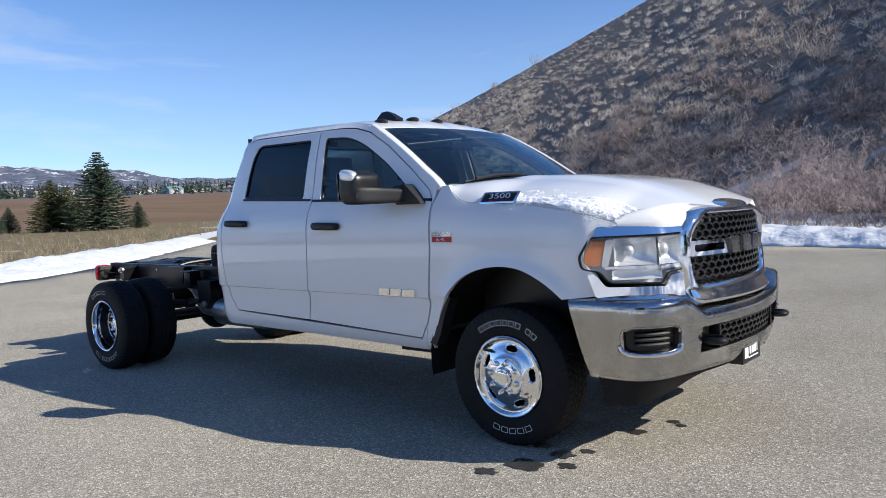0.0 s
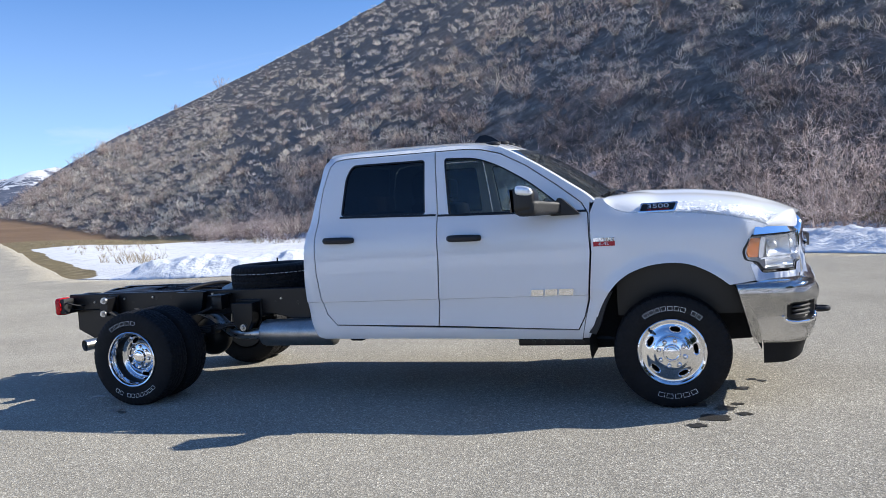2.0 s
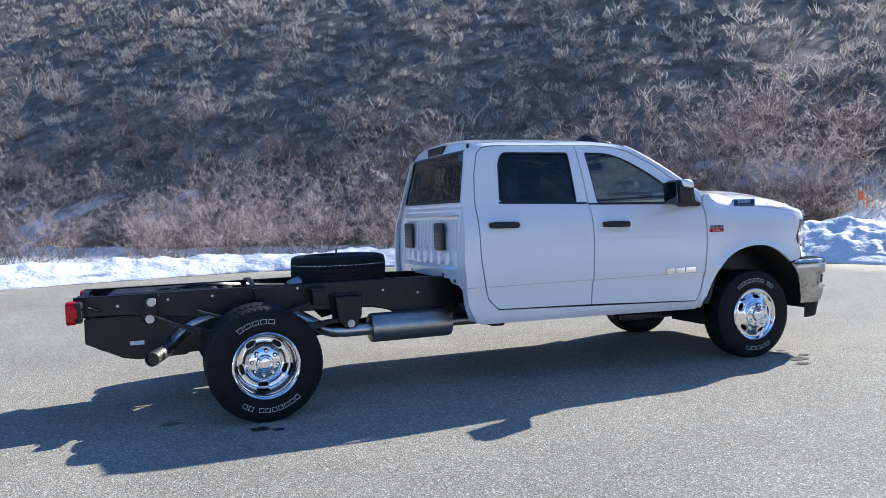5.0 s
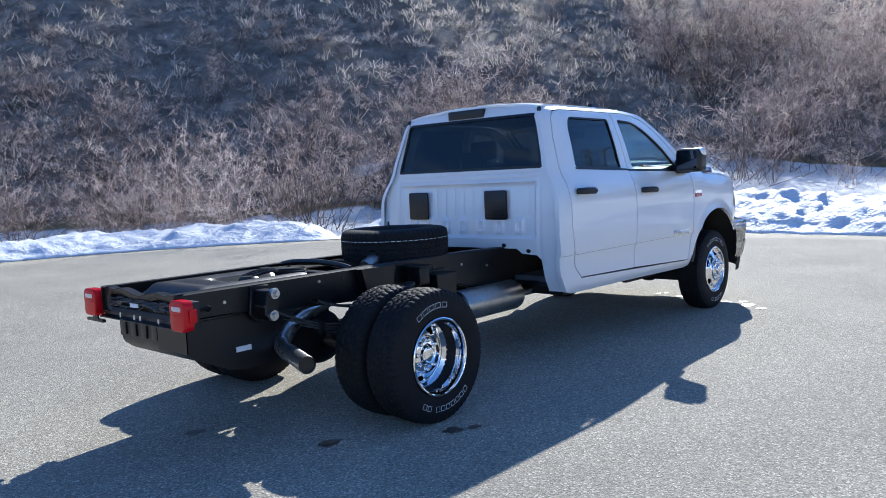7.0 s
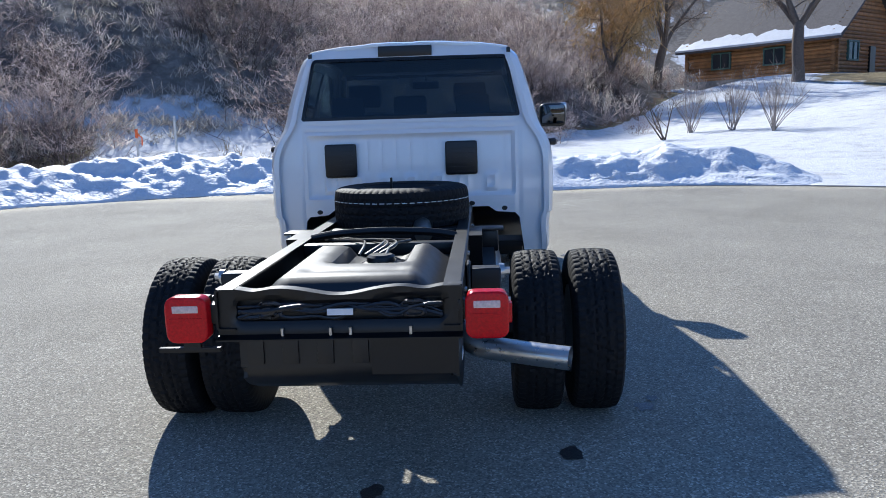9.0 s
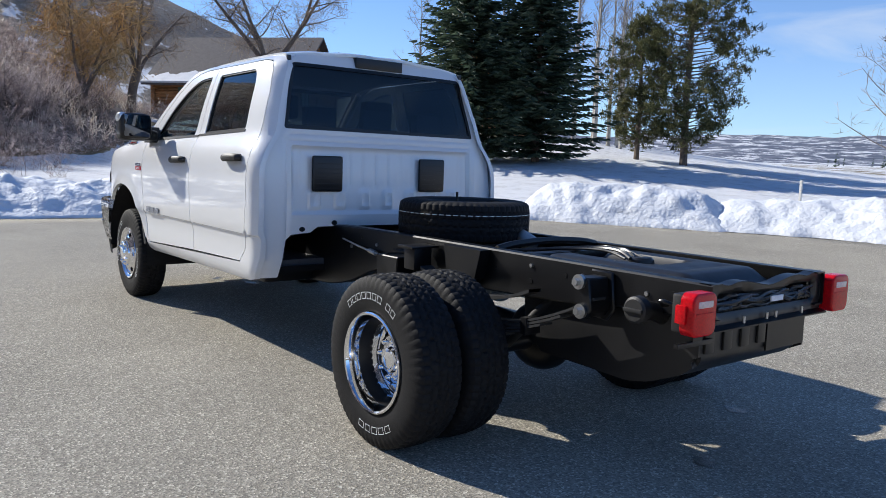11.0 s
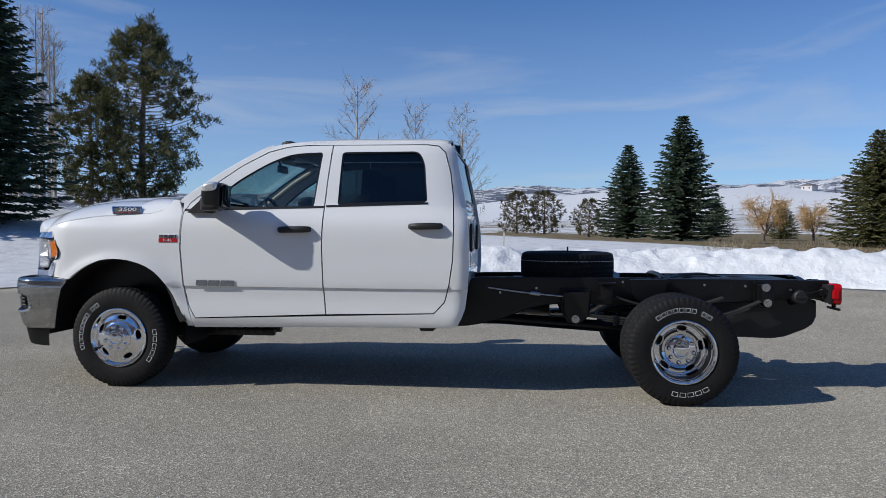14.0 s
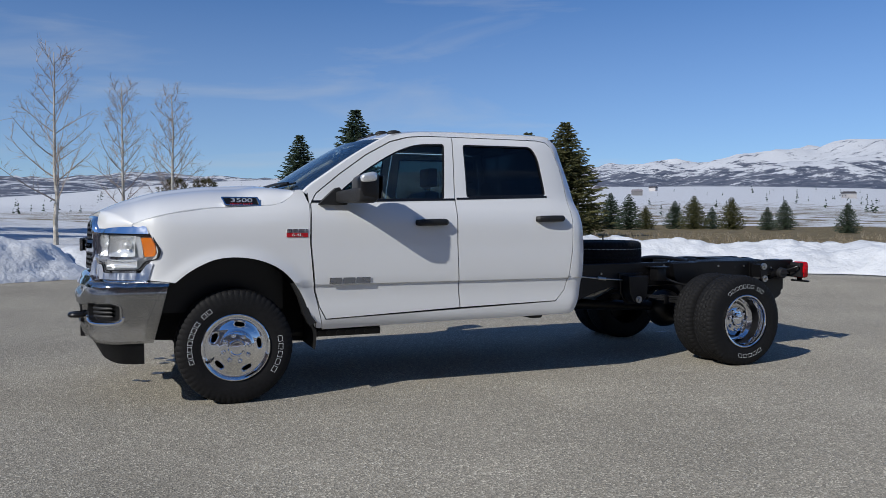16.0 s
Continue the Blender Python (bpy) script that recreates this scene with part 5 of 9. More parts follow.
for side in (1, -1):
    def lamp(pts):
        return [(side * a, b) for a, b in (pts if side > 0 else pts[::-1])]
    body = lamp(rounded([(0.592, 1.002), (0.700, 0.992), (0.735, 0.940), (0.925, 0.948), (0.950, 1.006), (0.996, 1.022), (1.002, 1.083), (0.970, 1.182), (0.592, 1.188)], [0.012, 0.02, 0.02, 0.02, 0.015, 0.015, 0.02, 0.015, 0.012]))
    head = part("headlamp", sheet(body, [], nose_place(-0.058), 0.01, 0.04, 0.03), FROST, truck, "clear headlamp with chrome reflectors")
    part("lamp_bezel", sheet(grown(body, 0.005), [grown(body, -0.002)], nose_place(0.0), 0.010, 0.05, 0.02), TRIM, head, "thin black lamp bezel")
    part("lamp_liner", sheet(grown(body, 0.004), [grown(body, -0.002)], nose_place(-0.010), 0.05, 0.05, 0.02), SILVER, head, "bright inner wall of the lamp")
    lens = part("lamp_lens", sheet(grown(body, -0.002), [], nose_place(0.004), 0.004, 0.04, 0.03), LENS_GLASS, head, "clear lens")
    lens.visible_shadow = False
    amber = lamp(rounded([(0.946, 1.036), (0.986, 1.040), (0.990, 1.085), (0.968, 1.166), (0.928, 1.164), (0.938, 1.10)], 0.008))
    part("turn_signal", sheet(amber, [], nose_place(-0.004), 0.03, 0.03, 0.02), AMBER, head, "amber turn signal")
    rim = lamp(rounded([(0.926, 1.028), (0.944, 1.030), (0.937, 1.10), (0.926, 1.170), (0.902, 1.172), (0.914, 1.10)], 0.006))
    part("signal_edge", sheet(rim, [], nose_place(-0.002), 0.03, 0.03, 0.02), SILVER, head, "bright edge beside the signal")
    for y0, y1, z0, z1, deep in ((0.755, 0.905, 1.035, 1.176, 0.05), (0.610, 0.745, 1.035, 1.180, 0.045), (0.735, 0.915, 0.962, 1.016, 0.03)):
        part("reflector", lamp_bowl(y0, y1, z0, z1, side, deep), SILVER, head, "bright reflector bowl")
    for y, z, r in ((0.835, 1.11, 0.030), (0.680, 1.11, 0.034)):
        bm = bmesh.new()
        bmesh.ops.create_uvsphere(bm, u_segments=14, v_segments=9, radius=r, matrix=Matrix.Translation((nose_at(y, z) - 0.045, side * y, z)))
        part("bulb_shield", bm, FROST, head, "round bulb shield")
    bm = sheet(lamp([(0.60, 1.010), (0.935, 1.018), (0.935, 1.032), (0.60, 1.030)]), [], nose_place(-0.003), 0.03, 0.05, 0.03)
    part("lamp_divider", bm, CHROME, head, "chrome rib between the lamp rows")
    under = lamp(rounded([(0.58, 0.862), (0.945, 0.868), (0.966, 0.875), (0.985, 0.995), (0.962, 0.990), (0.935, 0.926), (0.722, 0.922), (0.690, 0.976), (0.58, 0.985)], 0.012))
    part("lamp_trim", sheet(under, [], nose_place(0.006), 0.045, 0.02, 0.02), CHROME, head, "chrome trim below the lamp")
    over = lamp(rounded([(0.59, 1.196), (0.966, 1.190), (0.938, 1.240), (0.86, 1.246), (0.59, 1.258)], 0.006))
    part("lamp_brow", sheet(over, [], lambda y, z: (nose_place(0.014)(y, z)[0] + np.stack([-(z - 1.195) * 0.55, 0 * y, 0 * y], 1), nose_inward(y, z)), 0.05, 0.03, 0.02), CHROME, head, "chrome brow above the lamp")


# bumper: one chrome shell swept round the nose
def bumper_plan(s):
    """Plan of the bumper at s from -1 to 1: x, y."""
    a = abs(s)
    if a < 0.62:
        y = a / 0.62 * 0.74
        x = 5.455 - 0.20 * y * y
    else:
        t = (a - 0.62) / 0.38
        y = 0.74 + 0.285 * math.sin(min(1, t * 1.5) * math.pi / 2) + 0.008 * t
        x = 5.345 - 0.07 * t - 0.46 * t ** 1.9
    return x, math.copysign(y, s)


BUMPER_IN = soft_curve([(0.44, 0.06), (0.48, 0.045), (0.55, 0.026), (0.64, 0.012), (0.74, 0.004), (0.79, 0.0), (0.835, 0.002), (0.858, 0.012), (0.868, 0.03)])


def bumper_point(s, z, lift=0.0):
    """z runs as at the bumper's ends; the middle of its top dips."""
    dip = 0.082 * float(smooth(np.array(0.62 - abs(s)), 0.0, 0.14)) * float(smooth(np.array(z), 0.70, 0.86))
    x, y = bumper_plan(s)
    xa, ya = bumper_plan(min(1, s + 0.01))
    xb, yb = bumper_plan(max(-1, s - 0.01))
    t = Vector((xa - xb, ya - yb, 0)).normalized()
    nrm = Vector((t.y, -t.x, 0))
    back = 0.10 * max(0, abs(s) - 0.9) / 0.1 * (0.865 - z) / 0.40
    return Vector((x + back, y, z - dip)) - nrm * (float(BUMPER_IN(z)) - lift)


def soft_box(s, z, s0, s1, z0, z1, p=4.0):
    return (abs((s - (s0 + s1) / 2) / ((s1 - s0) / 2)) ** p + abs((z - (z0 + z1) / 2) / ((z1 - z0) / 2)) ** p) < 1


def in_fog(s, z):
    return soft_box(abs(s), z, 0.655, 0.855, 0.605, 0.735)


def in_mouth(s, z):
    return abs(s) < 0.52 and 0.565 < z < 0.700


bm = bmesh.new()
SS = sorted(set(list(np.linspace(-1, 1, 161)) + [-0.52, 0.52]))
ZZ = sorted(set(list(np.linspace(0.46, 0.855, 56)) + [0.565, 0.700, 0.862, 0.868]))
grid = [[bm.verts.new(bumper_point(s, z)) for z in ZZ] + [bm.verts.new(bumper_point(s, 0.868, -k) + Vector((0, 0, 0.010 * min(1, k * 14)))) for k in (0.03, 0.07, 0.12)] for s in SS]
for i in range(len(SS) - 1):
    for j in range(len(ZZ) + 2):
        sm = (SS[i] + SS[i + 1]) / 2
        zm = (ZZ[j] + ZZ[j + 1]) / 2 if j + 1 < len(ZZ) else 0.9
        if not in_fog(sm, zm) and not in_mouth(sm, zm):
            bm.faces.new([grid[i][j], grid[i + 1][j], grid[i + 1][j + 1], grid[i][j + 1]])
bmesh.ops.solidify(bm, geom=bm.faces[:], thickness=0.010)
CHROME_DUSTY = material("road_dusted_chrome", (0.78, 0.78, 0.78), 0.08, 1.0, rough_vary=0.05, scale=5, fine=0.05, fine_scale=140)
bumper = part("front_bumper", bm, CHROME_DUSTY, truck, "broad chrome front bumper")


def fog_ring(side, grow, lift):
    out = []
    for k in range(40):
        a = 2 * math.pi * k / 40
        c, s = math.cos(a), math.sin(a)
        r = (abs(c) ** 4 + abs(s) ** 4) ** -0.25
        out.append(bumper_point(side * (0.755 + (0.100 + grow * 0.9) * r * c), 0.670 + (0.065 + grow) * r * s, lift))
    return out


for side in (1, -1):
    bm = bmesh.new()
    rings = [[bm.verts.new(p) for p in fog_ring(side, *q)] for q in ((0.008, 0.001), (0.0, -0.004), (-0.006, -0.035), (-0.030, -0.038))]
    for a, b in zip(rings, rings[1:]):
        for k in range(len(a)):
            bm.faces.new([a[k], a[(k + 1) % len(a)], b[(k + 1) % len(b)], b[k]])
    bm.faces.new(rings[-1])
    fog = part("fog_recess", bm, TRIM, bumper, "black slotted fog lamp blank")
    for z in (0.645, 0.672, 0.699):
        bm = bmesh.new()
        add_tube(bm, [bumper_point(side * s, z, -0.024) for s in np.linspace(0.685, 0.815, 9)], [0.006] + [0.011] * 7 + [0.006], 8)
        part("fog_slat", bm, PLASTIC, fog, "black slat")
    bm = bmesh.new()
    rim = [bumper_point(side * s, z, 0.004) for s, z in ((0.645, 0.645), (0.652, 0.612), (0.68, 0.598), (0.72, 0.595), (0.76, 0.595), (0.80, 0.596), (0.835, 0.602), (0.858, 0.618), (0.866, 0.648))]
    add_tube(bm, bent(rim, 4), [0.003] + [0.010] * 31 + [0.003], 8)
    part("fog_rim", bm, CHROME, fog, "chrome lip")
bm = bmesh.new()
ss = np.linspace(-0.522, 0.522, 30)
a = [bm.verts.new(bumper_point(s, 0.560)) for s in ss] + [bm.verts.new(bumper_point(s, 0.705)) for s in ss[::-1]]
b = [bm.verts.new(bumper_point(s, 0.57, -0.10)) for s in ss] + [bm.verts.new(bumper_point(s, 0.70, -0.10)) for s in ss[::-1]]
for k in range(len(a)):
    bm.faces.new([a[k], a[(k + 1) % len(a)], b[(k + 1) % len(b)], b[k]])
for k in range(len(ss) - 1):
    bm.faces.new([b[k], b[k + 1], b[-2 - k], b[-1 - k]])
mouth = part("lower_intake", bm, TRIM, bumper, "black lower air intake")


def intake_point(y, z):
    p = bumper_point(y / 0.74 * 0.62, z, -0.02)
    return p.x, y, z


part("intake_mesh", honeycomb([0.583 + 0.034 * k for k in range(4)], lambda z: 0.425, intake_point), GRILLE_BLACK, mouth, "black honeycomb insert", smooth=False)
for side in (1, -1):
    bm = bmesh.new()
    p = bumper_point(side * 0.365, 0.63, -0.03)
    add_box(bm, p.x - 0.04, p.x + 0.02, p.y - 0.012, p.y + 0.012, 0.562, 0.703, 0.004)
    part("intake_post", bm, TRIM, mouth, "black intake post")
    bm = bmesh.new()
    p = bumper_point(side * 0.445, 0.622, 0)
    hook = bent([p + Vector((-0.10, -0.04, 0)), p + Vector((0.02, -0.045, 0)), p + Vector((0.062, -0.02, 0)), p + Vector((0.062, 0.02, 0)), p + Vector((0.02, 0.045, 0)), p + Vector((-0.10, 0.04, 0))], 5)
    add_tube(bm, hook, 0.019, 10)
    part("tow_hook", bm, FRAME, bumper, "black tow hook")
bm = bmesh.new()
ss, rows = np.linspace(-0.955, 0.955, 60), 6
vs = []
for s in ss:
    low = 0.318 + 0.112 * float(smooth(np.array(0.97 - abs(s)), 0.04, 0.60))
    vs.append([bm.verts.new(Vector((*bumper_point(s, 0.47, -0.012 - 0.035 * (k / rows) * (1 - abs(s) ** 6)).xy, 0.475 + (low - 0.475) * k / rows))) for k in range(rows + 1)])
for i in range(len(ss) - 1):
    for j in range(rows):
        bm.faces.new([vs[i][j], vs[i + 1][j], vs[i + 1][j + 1], vs[i][j + 1]])
bmesh.ops.solidify(bm, geom=bm.faces[:], thickness=0.010)
part("air_dam", bm, PLASTIC, truck, "black plastic air dam below the bumper")
# sign plate hung below the bumper: black field, white plain shapes
bm = bmesh.new()
add_box(bm, 5.33, 5.416, -0.148, 0.148, 0.415, 0.567, 0.008)
plate = part("front_plate", bm, TRIM, bumper, "black sign plate with white shapes")
for y0, y1, z0, z1 in ((-0.045, -0.015, 0.462, 0.522), (-0.005, 0.025, 0.462, 0.522), (0.035, 0.065, 0.462, 0.522), (0.075, 0.09, 0.462, 0.522), (-0.10, 0.11, 0.540, 0.545), (-0.09, 0.10, 0.530, 0.535), (-0.06, 0.10, 0.440, 0.448), (-0.125, -0.065, 0.445, 0.505)):
    bm = bmesh.new()
    add_box(bm, 5.416, 5.418, y0, y1, z0, z1)
    part("plate_mark", bm, STICKER, plate, "white plain shape", smooth=False)
# engine bay closed, so that no light leaks through the grille
bm = bmesh.new()
add_box(bm, 4.0, 5.02, -0.66, 0.66, 0.62, 1.28)
part("engine_bay", bm, TRIM, truck, "dark engine bay", smooth=False)

# ---------------------------------------------------------------- wheels
TYRE_R = 0.404


def tyre_mesh():
    """All-terrain tyre round the y axis, its outer side at +y: sidewalls, shoulder lugs and cut tread."""
    segs = 240
    side = [(0.232, -0.100), (0.240, -0.112), (0.262, -0.119), (0.30, -0.1215), (0.34, -0.120), (0.368, -0.114), (0.385, -0.106)]
    across = list(np.linspace(-0.100, 0.100, 22))
    prof = side + [(None, y) for y in across] + [(r, -y) for r, y in side[::-1]]
    bm = bmesh.new()
    rings = []
    for k in range(segs):
        a = 2 * math.pi * k / segs
        ring = []
        for r, y in prof:
            if r is None:
                crown = TYRE_R - 0.010 * (abs(y) / 0.1) ** 3
                wave = 0.007 * math.sin(k * 2 * math.pi * 5 / 20)
                cut = 0.0
                for g in (-0.060, -0.020, 0.020, 0.060):
                    if abs(y - g - wave) < 0.005:
                        cut = 0.009
                if abs(y) > 0.062 and (k + (2 if y > 0 else 0)) % 4 > 2:
                    cut = 0.0055
                if abs(y) <= 0.066 and (k * 2 + int((y + 0.1) * 90)) % 9 == 0:
                    cut = max(cut, 0.008)
                r = crown - cut
            elif r > 0.33:
                lug = (k + (2 if y > 0 else 0)) % 4 * 2
                if r > 0.36:
                    y = y * (0.980 if lug > 4 else 1.008 if (k // 4) % 2 else 1.002)
                    r -= 0.003 if lug > 4 else 0.0
                else:
                    y = y * (1.006 if lug == 2 and (k // 4) % 2 else 0.998)
            ring.append(bm.verts.new((r * math.cos(a), y, r * math.sin(a))))
        rings.append(ring)
    for k in range(segs):
        p, q = rings[k], rings[(k + 1) % segs]
        for j in range(len(prof) - 1):
            bm.faces.new([p[j], p[j + 1], q[j + 1], q[j]])
    return bm


def letters_mesh(y_out, words):
    """Outlined plain letter shapes on the side wall: a long word and a short one."""
    bm = bmesh.new()

    def block(a0, a1, r0, r1, t=0.0026):
        n = 3
        def ring(b0, b1, s0, s1):
            return [(r, b) for r, b in [(s0, b0 + (b1 - b0) * k / n) for k in range(n + 1)] + [(s1, b1 - (b1 - b0) * k / n) for k in range(n + 1)]]
        outer, inner = ring(a0, a1, r0, r1), ring(a0 + t / r0, a1 - t / r0, r0 + t, r1 - t)
        vo = [bm.verts.new((r * math.cos(b), y_out, r * math.sin(b))) for r, b in outer]
        vi = [bm.verts.new((r * math.cos(b), y_out, r * math.sin(b))) for r, b in inner]
        for k in range(len(vo)):
            bm.faces.new([vo[k], vo[(k + 1) % len(vo)], vi[(k + 1) % len(vi)], vi[k]])

    for start, count, width, gap in words:
        for k in range(count):
            a0 = math.radians(start + k * (width + gap))
            block(a0, a0 + math.radians(width), 0.293, 0.325)
    return bm


def rim_mesh(deep):
    """Polished rim flange and barrel."""
    bm = bmesh.new()
    if deep:
        prof = [(0.236, 0.110), (0.234, 0.120), (0.228, 0.124), (0.220, 0.121), (0.214, 0.108), (0.209, 0.075), (0.204, 0.03), (0.199, -0.015), (0.193, -0.042), (0.186, -0.052)]
    else:
        prof = [(0.236, 0.110), (0.234, 0.120), (0.228, 0.124), (0.220, 0.121), (0.213, 0.108), (0.207, 0.100), (0.199, 0.098), (0.190, 0.101)]
    add_lathe(bm, prof, 96)
    return bm


def disc_mesh(deep):
    """Wheel disc with five rounded hand holes, dished or domed."""
    bow = soft_curve([(0.09, -0.012), (0.112, -0.016), (0.122, -0.034), (0.135, -0.046), (0.155, -0.054), (0.175, -0.055), (0.187, -0.051)] if deep else
                     [(0.09, 0.138), (0.112, 0.136), (0.122, 0.128), (0.14, 0.122), (0.16, 0.114), (0.18, 0.104), (0.191, 0.101)])
    out, mid = (0.187, 0.160) if deep else (0.191, 0.163)
    ring = [(out * math.cos(a), out * math.sin(a)) for a in np.linspace(0, 2 * math.pi, 96, endpoint=False)]
    inside = [(0.10 * math.cos(a), 0.10 * math.sin(a)) for a in np.linspace(0, 2 * math.pi, 60, endpoint=False)]
    holes = [inside]
    for k in range(5):
        c, hole = 2 * math.pi * (k + 0.5) / 5, []
        for a in np.linspace(0, 2 * math.pi, 24, endpoint=False):
            u, v = 0.215 * math.copysign(abs(math.cos(a)) ** 0.7, math.cos(a)), 0.0155 * math.copysign(abs(math.sin(a)) ** 0.8, math.sin(a))
            hole.append(((mid + v) * math.cos(c + u), (mid + v) * math.sin(c + u)))
        holes.append(hole)

    def place(x, z):
        r = np.hypot(x, z)
        lip = np.full(len(x), 1.0)
        for h in holes[1:]:
            lip = np.minimum(lip, edge_distance(x, z, h + h[:1]))
        y = bow(r) - 0.007 * np.clip(1 - lip / 0.008, 0, 1) ** 2
        return np.stack([x, y, z], 1), np.tile([0, -1.0, 0], (len(x), 1))
    return sheet(ring, holes, place, 0.006, 0.008, 0.008)


def barrel_mesh(deep):
    bm = bmesh.new()
    add_lathe(bm, [(0.230, 0.11), (0.205, 0.05), (0.195, -0.06), (0.225, -0.11), (0.10, -0.10), (0.0, -0.10)], 40)
    return bm


def hub_mesh(deep):
    """Hub cover: a broad flat disc with a raised round boss."""
    bm = bmesh.new()
    y = 0.004 if deep else 0.150
    add_lathe(bm, [(0.116, y - 0.03), (0.116, y - 0.012), (0.113, y - 0.004), (0.106, y), (0.070, y + 0.002), (0.062, y + 0.004), (0.059, y + 0.016), (0.055, y + 0.022), (0.046, y + 0.024), (0.040, y + 0.021), (0.030, y + 0.023), (0.0, y + 0.024)], 64)
    return bm


def nut_mesh(deep):
    bm = bmesh.new()
    y = 0.004 if deep else 0.150
    add_lathe(bm, [(0.0175, y - 0.002), (0.0165, y + 0.006), (0.0145, y + 0.008), (0.0125, y + 0.015), (0.008, y + 0.019), (0.0, y + 0.020)], 14)
    return bm


def build_wheel(name, x, y, sgn, deep, label, angle=0.0, lettered=True):
    base = Matrix.Translation((x, y * sgn, TYRE_R - 0.006)) @ (Matrix() if sgn > 0 else pose(0, 0, 0, 0, 0, 180)) @ pose(0, 0, 0, 0, angle, 0)

    def put(pname, bm, mat, parent, lab=""):
        bmesh.ops.transform(bm, matrix=base, verts=bm.verts)
        return part(pname, bm, mat, parent, lab)
    tyre = put(name, tyre_mesh(), RUBBER, truck, label)
    rim = put("rim", rim_mesh(deep), CHROME, tyre, "polished chrome rim")
    put("wheel_disc", disc_mesh(deep), CHROME, tyre, "chrome wheel disc with five hand holes")
    put("wheel_barrel", barrel_mesh(deep), FRAME, tyre, "dark steel wheel barrel")
    put("hub", hub_mesh(deep), CHROME, tyre, "chrome hub cover")
    for k in range(8):
        bm = nut_mesh(deep)
        a = 2 * math.pi * (k + 0.5) / 8
        bmesh.ops.transform(bm, matrix=pose(0.090 * math.cos(a), 0, 0.090 * math.sin(a)), verts=bm.verts)
        put("wheel_nut", bm, CHROME, tyre)
    if lettered:
        for word in ((62, 7, 6.2, 2.0), (125, 2, 6.0, 2.0), (-112, 5, 8.0, 2.4)):
            put("side_lettering", letters_mesh(0.1225, [word]), LETTER, tyre, "white outlined plain letter shapes")
    if not deep:
        bm = bmesh.new()
        bmesh.ops.create_cone(bm, cap_ends=True, segments=8, radius1=0.009, radius2=0.009, depth=0.05, matrix=pose(0.196 * math.cos(0.95), 0.12, 0.196 * math.sin(0.95), -70, 0, 0))
        put("valve_stem", bm, TRIM, tyre)
    return tyre


build_wheel("front_wheel", 4.38, 0.868, 1, False, "black all-terrain tyre on a chrome front wheel", 81)
build_wheel("front_wheel", 4.38, 0.868, -1, False, "black all-terrain tyre on a chrome front wheel", 8)
for sgn, ang in ((1, 12), (-1, 195)):
    build_wheel("rear_outer_wheel", 0.0, 1.040 if sgn < 0 else 1.016, sgn, True, "black all-terrain tyre on a deep chrome dual wheel", ang)
    base = Matrix.Translation((0, -0.760 if sgn < 0 else 0.742, TYRE_R - 0.006))
    bm = tyre_mesh()
    bmesh.ops.transform(bm, matrix=base, verts=bm.verts)
    inner = part("rear_inner_wheel", bm, RUBBER, truck, "inner dual tyre")
    bm = barrel_mesh(True)
    bmesh.ops.transform(bm, matrix=base, verts=bm.verts)
    part("wheel_barrel", bm, FRAME, inner)

# ---------------------------------------------------------------- ladder frame and running gear
RAIL_TOP = soft_curve([(-1.30, 0.893), (-0.4, 0.893), (0.6, 0.893), (1.5, 0.885), (2.0, 0.80), (2.6, 0.66), (3.6, 0.64), (4.1, 0.72), (4.6, 0.74), (5.2, 0.70)])
RAIL_LOW = soft_curve([(-1.30, 0.745), (-0.95, 0.740), (-0.5, 0.70), (0.3, 0.672), (0.9, 0.668), (1.1, 0.63), (1.4, 0.52), (1.7, 0.47), (2.6, 0.45), (3.6, 0.44), (4.1, 0.54), (4.6, 0.57), (5.2, 0.55)])


LEAF = material("dusty_spring_steel", (0.045, 0.045, 0.046), 0.5, 0.3, vary=0.2, scale=12)


